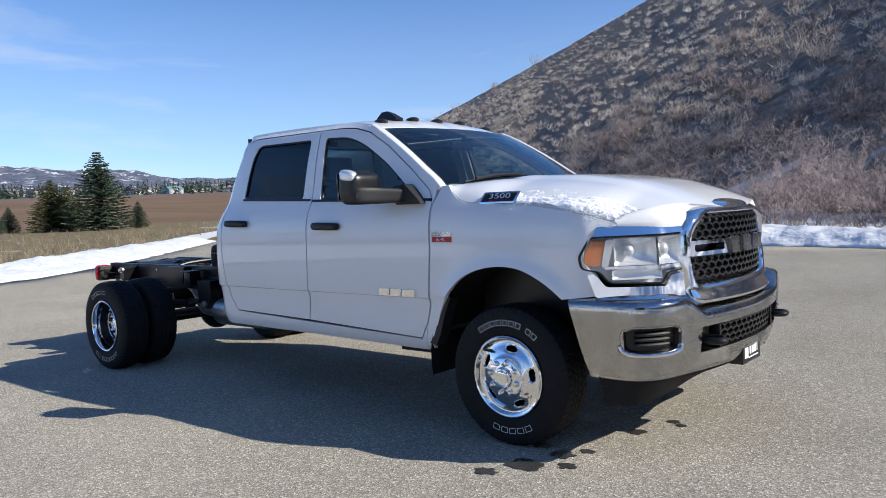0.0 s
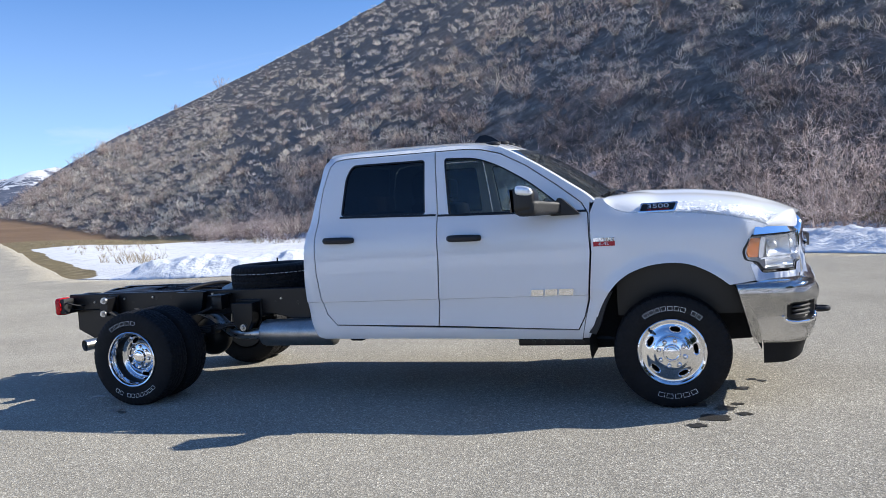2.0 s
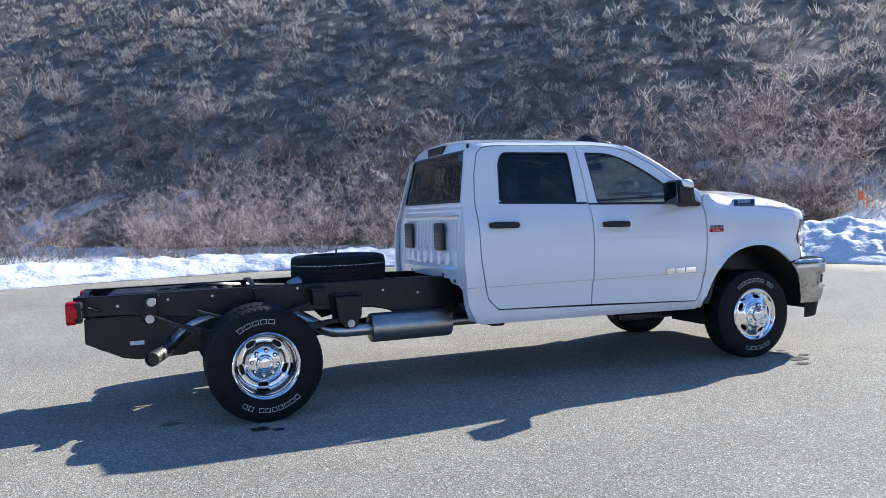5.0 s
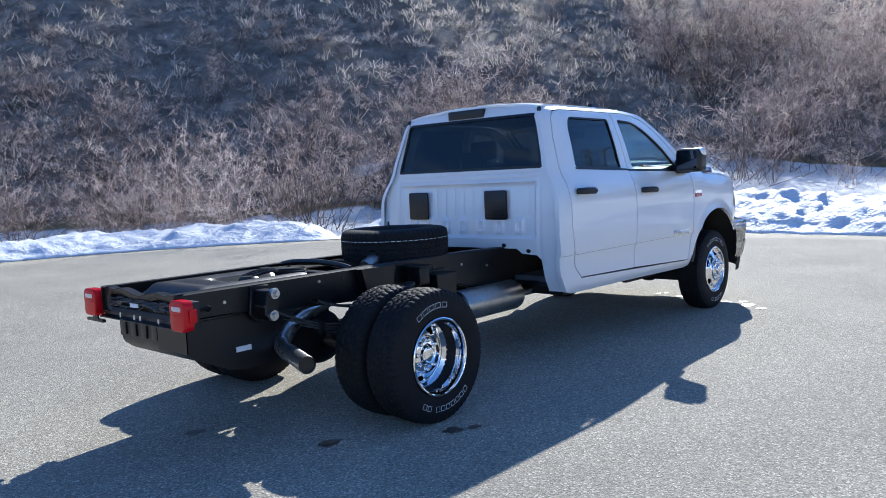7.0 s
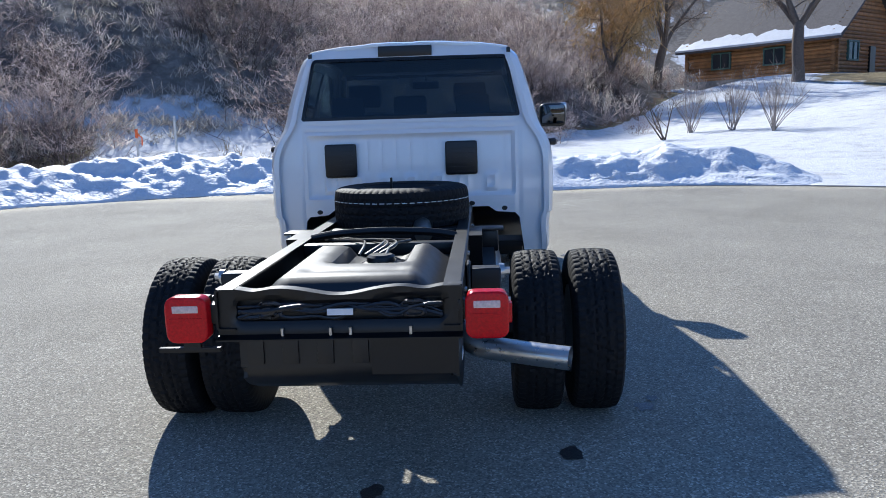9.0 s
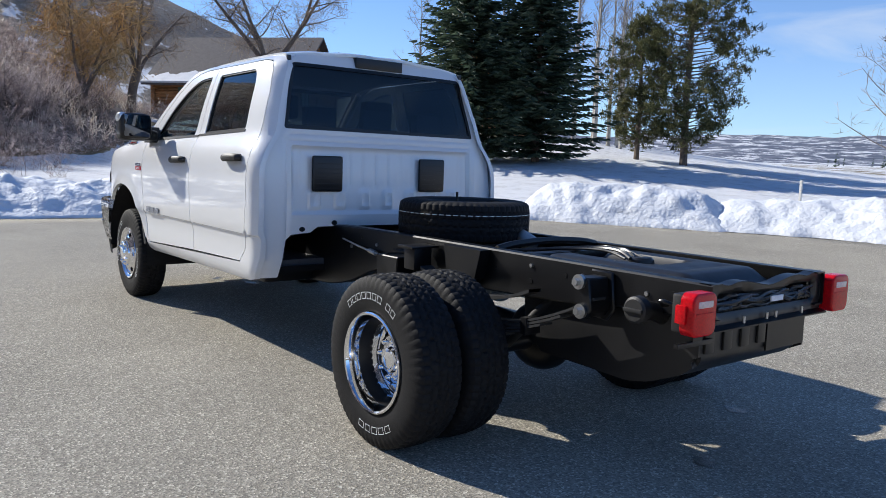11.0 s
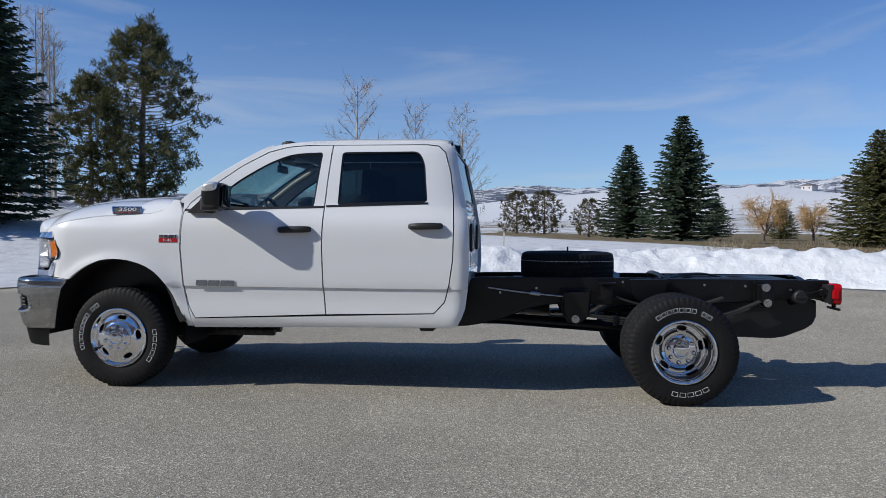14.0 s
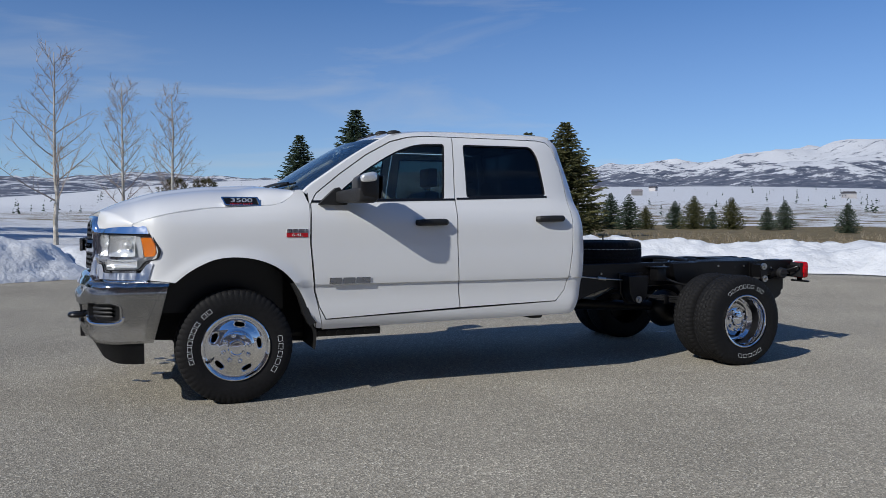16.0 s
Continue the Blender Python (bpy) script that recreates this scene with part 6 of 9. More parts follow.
def build_rail(sgn):
    xs = np.linspace(-1.30, 5.2, 70)
    bm = bmesh.new()
    rows = []
    for x in xs:
        t, b = float(RAIL_TOP(x)), float(RAIL_LOW(x))
        sec = [(0.365, t), (0.424, t), (0.432, t - 0.008), (0.432, b + 0.008), (0.424, b), (0.365, b), (0.365, b + 0.007), (0.420, b + 0.007), (0.424, b + 0.012), (0.424, t - 0.012), (0.420, t - 0.007), (0.365, t - 0.007)]
        rows.append([bm.verts.new((x, sgn * y, z)) for y, z in sec])
    for a, b in zip(rows, rows[1:]):
        for k in range(12):
            bm.faces.new([a[k], a[(k + 1) % 12], b[(k + 1) % 12], b[k]])
    bm.faces.new(rows[0])
    bm.faces.new(rows[-1][::-1])
    rail = part("frame_rail", bm, FRAME, truck, "glossy black channel section frame rail")
    random.seed(5 + sgn)
    for k in range(13):
        x = -1.15 + k * 0.215 + random.uniform(-0.04, 0.04)
        z = 0.80 + random.uniform(-0.05, 0.05)
        bm = bmesh.new()
        r = random.choice((0.009, 0.012, 0.016))
        bmesh.ops.create_cone(bm, cap_ends=True, segments=12, radius1=r, radius2=r, depth=0.004, matrix=pose(x, sgn * 0.433, z, 90, 0, 0) @ Matrix.Diagonal((1.5 if k % 4 == 0 else 1, 1, 1, 1)))
        part("frame_hole", bm, TRIM, rail)
    for x, z in ((-0.97, 0.815), (-0.30, 0.845), (0.35, 0.86), (1.05, 0.80), (1.35, 0.76), (-0.62, 0.84)):
        bm = bmesh.new()
        add_hex(bm, (x, sgn * 0.436, z), (0, sgn, 0), 0.011, 0.012)
        part("frame_bolt", bm, BOLT, rail)
    # spring hangers with bolts
    for x0, outline, bolts in ((-0.80, [(-0.80, 0.880), (-0.68, 0.880), (-0.69, 0.80), (-0.685, 0.72), (-0.72, 0.672), (-0.78, 0.668), (-0.82, 0.72)], ((-0.735, 0.840), (-0.75, 0.718))),
                               (0.72, [(0.60, 0.80), (0.86, 0.80), (0.85, 0.62), (0.80, 0.52), (0.70, 0.50), (0.62, 0.58)], ((0.74, 0.565),))):
        bm = bmesh.new()
        add_prism(bm, outline, sgn * 0.434, sgn * 0.452)
        add_prism(bm, grown(outline, -0.02), sgn * 0.452, sgn * 0.575)
        bmesh.ops.bevel(bm, geom=bm.edges[:], offset=0.006, segments=1, affect="EDGES")
        hanger = part("spring_hanger", bm, FRAME, truck, "black leaf spring hanger bracket")
        for bx, bz in bolts:
            bm = bmesh.new()
            bmesh.ops.create_cone(bm, cap_ends=True, segments=20, radius1=0.032, radius2=0.030, depth=0.02, matrix=pose(bx, sgn * 0.580, bz, 90, 0, 0))
            add_hex(bm, (bx, sgn * 0.598, bz), (0, sgn, 0), 0.017, 0.03)
            part("hanger_bolt", bm, BOLT, hanger, "zinc bolt and washer")
    # bump stop tower over the axle
    bm = bmesh.new()
    add_prism(bm, [(0.0, 0.885), (0.30, 0.885), (0.27, 0.74), (0.22, 0.69), (0.10, 0.69), (0.04, 0.74)], sgn * 0.434, sgn * 0.50)
    part("overload_bracket", bm, FRAME, truck, "black stamped bracket")
    # leaf spring: leaves stacked, each its own bar
    def leaf_z(x):
        return 0.560 + 0.225 * ((x + 0.02) / 0.80) ** 2 * (1.0 if x < 0 else 0.28)
    spring = None
    for k, (xa, xb) in enumerate(((-0.80, 0.74), (-0.62, 0.66), (-0.50, 0.52), (-0.38, 0.40), (-0.26, 0.28))):
        bm = bmesh.new()
        xs = np.linspace(xa, xb, 22)
        ring = []
        for x in xs:
            z = leaf_z(x) - k * 0.0155
            ring.append([bm.verts.new((x, sgn * y, z + dz)) for y, dz in ((0.485, 0.006), (0.565, 0.006), (0.565, -0.006), (0.485, -0.006))])
        for a, b in zip(ring, ring[1:]):
            for q in range(4):
                bm.faces.new([a[q], a[(q + 1) % 4], b[(q + 1) % 4], b[q]])
        bm.faces.new(ring[0])
        bm.faces.new(ring[-1][::-1])
        if spring is None:
            spring = part("leaf_spring", bm, LEAF, truck, "black leaf spring pack")
        else:
            part("spring_leaf", bm, LEAF, spring)
    bm = bmesh.new()
    xs = np.linspace(-0.42, 0.42, 14)
    ring = [[bm.verts.new((x, sgn * y, 0.665 + 0.085 * (x / 0.42) ** 2 + dz)) for y, dz in ((0.485, 0.008), (0.565, 0.008), (0.565, -0.008), (0.485, -0.008))] for x in xs]
    for a, b in zip(ring, ring[1:]):
        for q in range(4):
            bm.faces.new([a[q], a[(q + 1) % 4], b[(q + 1) % 4], b[q]])
    part("overload_leaf", bm, LEAF, spring, "upper overload leaf")
    for x in (-0.40, 0.42):
        bm = bmesh.new()
        z = leaf_z(x) - 0.03
        add_box(bm, x - 0.02, x + 0.02, sgn * 0.478, sgn * 0.572, z - 0.035, z + 0.045, 0.004)
        part("spring_clip", bm, FRAME, spring)
    bm = bmesh.new()
    for x in (-0.05, 0.05):
        add_tube(bm, [(x, sgn * 0.478, 0.36), (x, sgn * 0.478, 0.62), (x, sgn * 0.572, 0.62), (x, sgn * 0.572, 0.36)], 0.010, 6)
    part("u_bolt", bm, BOLT, spring, "steel U-bolts")
    bm = bmesh.new()
    add_tube(bm, [(-0.50, sgn * 0.34, 0.78), (-0.30, sgn * 0.37, 0.62), (-0.12, sgn * 0.40, 0.42)], [0.024, 0.026, 0.020], 12)
    part("shock_absorber", bm, PLASTIC, truck, "rear shock absorber")
    bm = bmesh.new()
    add_box(bm, 1.86, 1.98, sgn * 0.43, sgn * 0.80, 0.47, 0.60, 0.02)
    part("cab_mount", bm, FRAME, truck, "black body mount bracket")


for side in (1, -1):
    build_rail(side)

LOOM = material("glossy_loom_sleeve", (0.02, 0.02, 0.022), 0.25, bump=0.2, bump_scale=300)
# cross members
for x, z0, z1, w in ((0.50, 0.70, 0.87, 0.09), (1.20, 0.60, 0.86, 0.10), (-0.16, 0.80, 0.885, 0.07)):
    bm = bmesh.new()
    add_box(bm, x - w / 2, x + w / 2, -0.37, 0.37, z0, z1, 0.012)
    part("cross_member", bm, FRAME, truck, "black frame cross member")
bm = bmesh.new()
add_tube(bm, bent([(0.02, -0.37, 0.885), (0.02, -0.25, 0.905), (0.03, 0.0, 0.915), (0.02, 0.25, 0.905), (0.02, 0.37, 0.885)], 6), 0.020, 10)
part("cross_tube", bm, FRAME, truck, "curved black tube cross member")
# rear end plate: wavy upper lip, long opening with the loom inside, lower flange
ys = list(np.linspace(-0.43, 0.43, 40))
lip = [0.892 - 0.030 * math.exp(-(y / 0.13) ** 2) - 0.012 * math.exp(-((abs(y) - 0.30) / 0.05) ** 2) for y in ys]
SLIT = rounded([(-0.365, 0.772), (0.365, 0.772), (0.365, 0.848), (0.20, 0.852), (0.10, 0.832), (-0.10, 0.832), (-0.20, 0.852), (-0.365, 0.848)], 0.022)
bm = sheet([(y, 0.725) for y in ys] + list(zip(ys[::-1], lip[::-1])), [SLIT],
           lambda y, z: (np.stack([-1.285 + 0.012 * np.clip(1 - edge_distance(y, z, SLIT + SLIT[:1]) / 0.012, 0, 1), y, z], 1), np.tile([1.0, 0, 0], (len(y), 1))), 0.006, 0.02, 0.012)
c = [bm.verts.new((-1.235, y, z + 0.002)) for y, z in zip(ys, lip)]
a = [bm.verts.new((-1.287, y, z + 0.002)) for y, z in zip(ys, lip)]
b = [bm.verts.new((-1.283, y, 0.728)) for y in ys]
d = [bm.verts.new((-1.322, y, 0.718)) for y in ys]
e = [bm.verts.new((-1.322, y, 0.712)) for y in ys]
for k in range(len(ys) - 1):
    bm.faces.new([a[k], a[k + 1], c[k + 1], c[k]])
    bm.faces.new([d[k], d[k + 1], b[k + 1], b[k]])
    bm.faces.new([e[k], e[k + 1], d[k + 1], d[k]])
rear_plate = part("rear_cross_member", bm, FRAME, truck, "black pressed rear cross member")
bm = bmesh.new()
add_box(bm, -1.235, -1.23, -0.40, 0.40, 0.735, 0.86)
part("channel_web", bm, TRIM, rear_plate, "dark inner web", smooth=False)
for y in (-0.25, -0.04, 0.03, 0.20):
    bm = bmesh.new()
    add_tube(bm, [(-1.30, y, 0.725), (-1.30, y, 0.752)], 0.006, 8)
    part("stud", bm, BOLT, rear_plate)
random.seed(77)
for k in range(6):
    bm = bmesh.new()
    line = [(-1.262 - random.uniform(0, 0.02), -0.36 + 0.09 * j, 0.805 + random.uniform(-0.025, 0.028)) for j in range(9)]
    add_tube(bm, bent(line, 5), random.choice((0.005, 0.007, 0.010)), 7)
    part("wiring_loom", bm, LOOM, rear_plate, "black corrugated wiring loom")
for y in (-0.26, 0.25):
    bm = bmesh.new()
    ring = [(-1.272 + 0.012 * math.sin(3 * a), y + 0.045 * math.cos(a), 0.81 + 0.028 * math.sin(a)) for a in np.linspace(0, 5.6, 18)]
    add_tube(bm, ring, 0.008, 7)
    add_box(bm, -1.285, -1.25, y - 0.02, y + 0.02, 0.795, 0.822, 0.004)
    part("loom_plug", bm, LOOM, rear_plate, "coiled cable end with a black plug")
bm = bmesh.new()
add_box(bm, -1.318, -1.312, -0.055, 0.035, 0.80, 0.822)
part("loom_tag", bm, STICKER, rear_plate, "white paper loom tag")

# tail lamps
for sgn, y in ((-1, -0.515), (1, 0.525)):
    bm = bmesh.new()
    add_box(bm, -1.337, -1.280, y - 0.074, y + 0.074, 0.712, 0.876)
    bmesh.ops.bevel(bm, geom=[e for e in bm.edges if abs(e.verts[0].co.x - e.verts[1].co.x) > 0.02], offset=0.034, segments=6, profile=0.5, affect="EDGES")
    bmesh.ops.bevel(bm, geom=[e for e in bm.edges if max(v.co.x for v in e.verts) < -1.33], offset=0.009, segments=3, profile=0.5, affect="EDGES")
    add_box(bm, -1.340, -1.330, y - 0.058, y + 0.058, 0.796, 0.802, 0.002)
    lamp_ob = part("tail_lamp", bm, RED_LENS, truck, "square red tail lamp")
    bm = bmesh.new()
    add_box(bm, -1.286, -1.235, y - 0.066, y + 0.066, 0.722, 0.868, 0.012)
    part("lamp_housing", bm, PLASTIC, lamp_ob, "black lamp housing")
    bm = bmesh.new()
    add_box(bm, -1.3395, -1.330, y - 0.046, y + 0.046, 0.820, 0.846, 0.004)
    part("reversing_lens", bm, CLEAR_LENS, lamp_ob, "milky reversing lens")
    bm = bmesh.new()
    add_box(bm, -1.31, -1.265, y + sgn * 0.066, y + sgn * 0.086, 0.76, 0.83, 0.006)
    part("side_lens", bm, RED_LENS, lamp_ob, "red side marker lens")
    bm = bmesh.new()
    add_box(bm, -1.29, -1.23, y - sgn * 0.10, y + sgn * 0.02, 0.77, 0.84, 0.004)
    add_tube(bm, bent([(-1.235, y + sgn * 0.05, 0.82), (-1.19, y + sgn * 0.07, 0.83), (-1.15, y, 0.80), (-1.12, sgn * 0.44, 0.79)], 5), 0.008, 6)
    part("lamp_bracket", bm, FRAME, lamp_ob, "black bracket with cable")
bm = bmesh.new()
add_box(bm, -1.31, -1.29, 0.42, 0.64, 0.672, 0.690, 0.002)
add_box(bm, -1.31, -1.30, 0.49, 0.55, 0.69, 0.72)
part("plate_bracket", bm, FRAME, truck, "thin black licence plate bracket")

# fuel tank between the rails, moulded top
bm = bmesh.new()
nx, ny = 34, 22
def TANK_TOP(x, y):
    """A domed horseshoe: open towards the cab, with a pressed step behind."""
    dome = float(smooth(np.array(0.345 - abs(y)), 0, 0.10)) * float(smooth(np.array(x + 1.17), 0, 0.14)) * float(smooth(np.array(-0.17 - x), 0, 0.10))
    hollow = float(smooth(np.array(x + 0.78), 0, 0.10)) * float(smooth(np.array(0.17 - abs(y + 0.03)), 0, 0.06))
    step = math.exp(-((x + 0.92) / 0.035) ** 2) * float(smooth(np.array(0.22 - abs(y)), 0, 0.05))
    return 0.822 + 0.070 * dome - 0.060 * hollow * dome - 0.010 * step

gridv = [[bm.verts.new((-1.18 + 1.02 * i / nx, -0.345 + 0.69 * j / ny, TANK_TOP(-1.18 + 1.02 * i / nx, -0.345 + 0.69 * j / ny))) for j in range(ny + 1)] for i in range(nx + 1)]
for i in range(nx):
    for j in range(ny):
        bm.faces.new([gridv[i][j], gridv[i + 1][j], gridv[i + 1][j + 1], gridv[i][j + 1]])
ext = bmesh.ops.extrude_edge_only(bm, edges=[e for e in bm.edges if e.is_boundary])
for v in ext["geom"]:
    if isinstance(v, bmesh.types.BMVert):
        v.co.z = 0.74
bmesh.ops.remove_doubles(bm, verts=bm.verts, dist=0.0005)
tank = part("fuel_tank", bm, TANK, truck, "moulded black plastic fuel tank")
bm = bmesh.new()
TANK_SIDE = [(-1.225, 0.735), (-1.225, 0.56), (-1.15, 0.50), (-0.98, 0.435), (-0.86, 0.415), (-0.30, 0.43), (-0.22, 0.52), (-0.20, 0.735)]
add_prism(bm, rounded(TANK_SIDE, 0.03), -0.40, 0.38)
bmesh.ops.bevel(bm, geom=[e for e in bm.edges if abs(e.verts[0].co.y - e.verts[1].co.y) < 1e-4], offset=0.02, segments=2, affect="EDGES")
shield = part("tank_lower_half", bm, TANK, tank, "black tank body")
bm = bmesh.new()
add_prism(bm, [(-1.235, 0.725), (-1.235, 0.55), (-0.97, 0.425), (-0.85, 0.405), (-0.50, 0.412), (-0.46, 0.47), (-0.52, 0.62), (-0.62, 0.725)], -0.412, -0.402)
add_prism(bm, [(-1.236, 0.725), (-1.236, 0.56), (-1.228, 0.56), (-1.228, 0.725)], -0.412, -0.10)
part("heat_shield", bm, FRAME, tank, "black stamped heat shield")
for y in np.linspace(-0.06, 0.32, 4):
    bm = bmesh.new()
    add_box(bm, -1.236, -1.22, y - 0.03, y + 0.03, 0.60, 0.725, 0.006)
    part("tank_rib", bm, TANK, tank, "vertical moulded rib")
bm = bmesh.new()
add_box(bm, -0.90, -0.80, -0.416, -0.412, 0.515, 0.545)
part("tank_label", bm, STICKER, tank, "small white label")
bm = bmesh.new()
add_lathe(bm, [(0.0, 0.03), (0.05, 0.03), (0.062, 0.02), (0.065, 0.0), (0.09, -0.005), (0.09, -0.02)], 20, pose(-0.55, -0.06, 0.86, 90, 0, 0))
pump = part("fuel_pump_cap", bm, TRIM, tank, "black fuel pump cap")
random.seed(9)
for k in range(5):
    bm = bmesh.new()
    y = -0.08 + 0.03 * k
    add_tube(bm, bent([(-0.55 + random.uniform(-0.04, 0.04), y, 0.885), (-0.40, y + random.uniform(-0.06, 0.06), 0.91), (-0.20, y + random.uniform(-0.1, 0.1), 0.90), (0.05, 0.10 + 0.05 * k, 0.87), (0.35, 0.30, 0.84)], 6), 0.007 + 0.002 * (k % 2), 6)
    part("fuel_hose", bm, TRIM, tank, "thin black hose")
# filler cap in its bracket on the driver's rail
bm = bmesh.new()
add_tube(bm, bent([(-1.00, 0.36, 0.72), (-1.015, 0.44, 0.75), (-1.01, 0.54, 0.765)], 5), 0.038, 12)
neck = part("filler_neck", bm, TRIM, truck, "black fuel filler neck")
bm = bmesh.new()
add_lathe(bm, [(0.0, 0.022), (0.044, 0.022), (0.054, 0.014), (0.056, -0.02), (0.036, -0.025)], 24, pose(-1.01, 0.545, 0.765, 0, 0, 0))
add_box(bm, -1.055, -0.965, 0.563, 0.578, 0.757, 0.773, 0.003)
part("filler_cap", bm, PLASTIC, neck, "round black fuel cap")

STEEL = material("bright_exhaust_steel", (0.62, 0.60, 0.57), 0.32, 1.0, vary=0.1, scale=9, rough_vary=0.08)
# the rear overhang ends 35 mm short of the drawing above
for ob in truck.children_recursive:
    if ob.type == "MESH" and min(v.co.x for v in ob.data.vertices) < -1.1:
        for v in ob.data.vertices:
            v.co.x += 0.035 * float(np.clip((-v.co.x - 0.75) / 0.35, 0, 1))
# axle, propeller shaft, silencer and tail pipe
bm = bmesh.new()
add_tube(bm, [(0, -0.72, 0.40), (0, -0.30, 0.40), (0, 0.30, 0.40), (0, 0.72, 0.40)], 0.058, 14)
bmesh.ops.create_uvsphere(bm, u_segments=20, v_segments=12, radius=0.19, matrix=Matrix.Translation((0.02, 0.02, 0.40)) @ Matrix.Diagonal((1.05, 0.85, 1, 1)))
axle = part("rear_axle", bm, FRAME, truck, "black rear axle with round differential housing")
bm = bmesh.new()
add_tube(bm, [(0.20, 0.02, 0.43), (1.4, 0.0, 0.50), (2.6, 0.0, 0.54)], 0.050, 12)
part("propeller_shaft", bm, FRAME, truck, "black propeller shaft")
bm = bmesh.new()
add_tube(bm, [(4.38, -0.66, 0.40), (4.38, 0.66, 0.40)], 0.055, 12)
bmesh.ops.create_uvsphere(bm, u_segments=16, v_segments=10, radius=0.16, matrix=Matrix.Translation((4.38, -0.25, 0.40)))
add_tube(bm, [(4.38, -0.45, 0.40), (3.75, -0.50, 0.42), (3.2, -0.48, 0.44)], 0.04, 10)
add_tube(bm, [(4.38, 0.45, 0.40), (3.75, 0.50, 0.42), (3.2, 0.48, 0.44)], 0.04, 10)
part("front_axle", bm, FRAME, truck, "black front axle with link arms")
bm = bmesh.new()
add_lathe(bm, [(0.0, 0.0), (0.085, 0.0), (0.112, 0.012), (0.118, 0.03), (0.118, 0.67), (0.112, 0.69), (0.085, 0.70), (0.0, 0.70)], 30, Matrix.Translation((0.90, -0.50, 0.505)) @ pose(0, 0, 0, 0, 0, -90) @ Matrix.Diagonal((1.05, 1, 1.0, 1)))
muffler = part("silencer", bm, DULL_METAL, truck, "dull grey steel silencer")
bm = bmesh.new()
add_tube(bm, bent([(0.92, -0.50, 0.50), (0.70, -0.50, 0.50), (0.55, -0.46, 0.52), (0.30, -0.38, 0.66), (0.0, -0.34, 0.73), (-0.30, -0.38, 0.68), (-0.49, -0.40, 0.61), (-0.60, -0.435, 0.52), (-0.635, -0.51, 0.488), (-0.655, -0.59, 0.481), (-0.70, -0.72, 0.473), (-0.745, -0.855, 0.466)], 5), 0.050, 20, False)
pipe = part("tail_pipe", bm, STEEL, muffler, "bent grey steel tail pipe")
# closed black tube set into the open pipe end
bm = bmesh.new()
add_tube(bm, [(-0.737, -0.832, 0.466), (-0.70, -0.74, 0.470)], 0.047, 16)
part("pipe_mouth", bm, TRIM, muffler, "black plug inside the pipe mouth")
bm = bmesh.new()
add_tube(bm, bent([(1.6, -0.46, 0.50), (2.2, -0.44, 0.50), (3.2, -0.40, 0.50), (3.8, -0.36, 0.55)], 5), 0.045, 12)
part("front_pipe", bm, DULL_METAL, muffler)
# silver air line and brackets along the driver's rail, intake tube between the rails
bm = bmesh.new()
add_tube(bm, bent([(1.45, 0.44, 0.80), (1.25, 0.45, 0.775), (1.05, 0.46, 0.755), (0.80, 0.47, 0.735)], 5), 0.006, 6)
cable = part("brake_cable", bm, BOLT, truck, "thin steel parking brake cable")
bm = bmesh.new()
add_tube(bm, [(1.10, 0.458, 0.762), (1.02, 0.462, 0.752)], 0.016, 8)
part("cable_adjuster", bm, BOLT, cable)
bm = bmesh.new()
add_tube(bm, bent([(0.62, -0.10, 0.80), (0.55, -0.14, 0.88), (0.44, -0.16, 0.895), (0.32, -0.18, 0.85)], 5), 0.050, 16)
part("vent_tube", bm, DULL_METAL, truck, "silvery bent vent tube")
for y0 in (0.44, -0.62):
    bm = bmesh.new()
    add_box(bm, 0.42, 0.56, y0, y0 + 0.18, 0.85, 0.862, 0.003)
    add_box(bm, 0.44, 0.54, y0 + 0.03, y0 + 0.15, 0.73, 0.85, 0.012)
    part("body_mount", bm, FRAME, truck, "black mounting bracket with rubber bush")
# transmission cross member and perforated running gear below the doors
for sgn in (1, -1):
    bm = bmesh.new()
    add_box(bm, 3.22, 3.80, sgn * 0.56, sgn * 0.62, 0.385, 0.44, 0.012)
    beam = part("torque_arm", bm, FRAME, truck, "black perforated suspension arm")
    for k in range(6):
        bm = bmesh.new()
        bmesh.ops.create_cone(bm, cap_ends=True, segments=12, radius1=0.018, radius2=0.018, depth=0.006, matrix=pose(3.34 + k * 0.075, sgn * 0.622, 0.412, 90, 0, 0))
        part("arm_hole", bm, TRIM, beam)
bm = bmesh.new()
add_box(bm, 2.2, 3.3, -0.26, 0.26, 0.42, 0.62, 0.05)
part("gearbox", bm, FRAME, truck, "dark gearbox and transfer case")
bm = bmesh.new()
add_box(bm, 1.70, 3.84, -0.93, 0.93, 0.56, 0.60)
floor_pan = part("floor_pan", bm, FRAME, truck, "black cab floor pan", smooth=False)

# ---------------------------------------------------------------- cab interior
bm = bmesh.new()
add_box(bm, 1.72, 3.84, -0.90, 0.90, 0.60, 0.64)
add_box(bm, 1.66, 1.70, -0.86, 0.86, 0.93, 1.47)
for s in (1, -1):
    add_box(bm, 1.75, 3.80, s * 0.885, s * 0.905, 0.62, 1.40)
part("cab_lining", bm, SEAT, truck, "dark grey cab lining", smooth=False)
bm = bmesh.new()
arr, fs = flat_fill([(1.80, -0.69), (3.18, -0.69), (3.25, 0), (3.18, 0.69), (1.80, 0.69)], [], 0.1, 0.1)
vs = [bm.verts.new((x, y, float(roof_z(np.array(x), np.array(y))) - 0.04)) for x, y in arr]
for f in fs:
    bm.faces.new([vs[k] for k in f])
part("headliner", bm, BEIGE, truck, "light fabric headliner")
bm = bmesh.new()
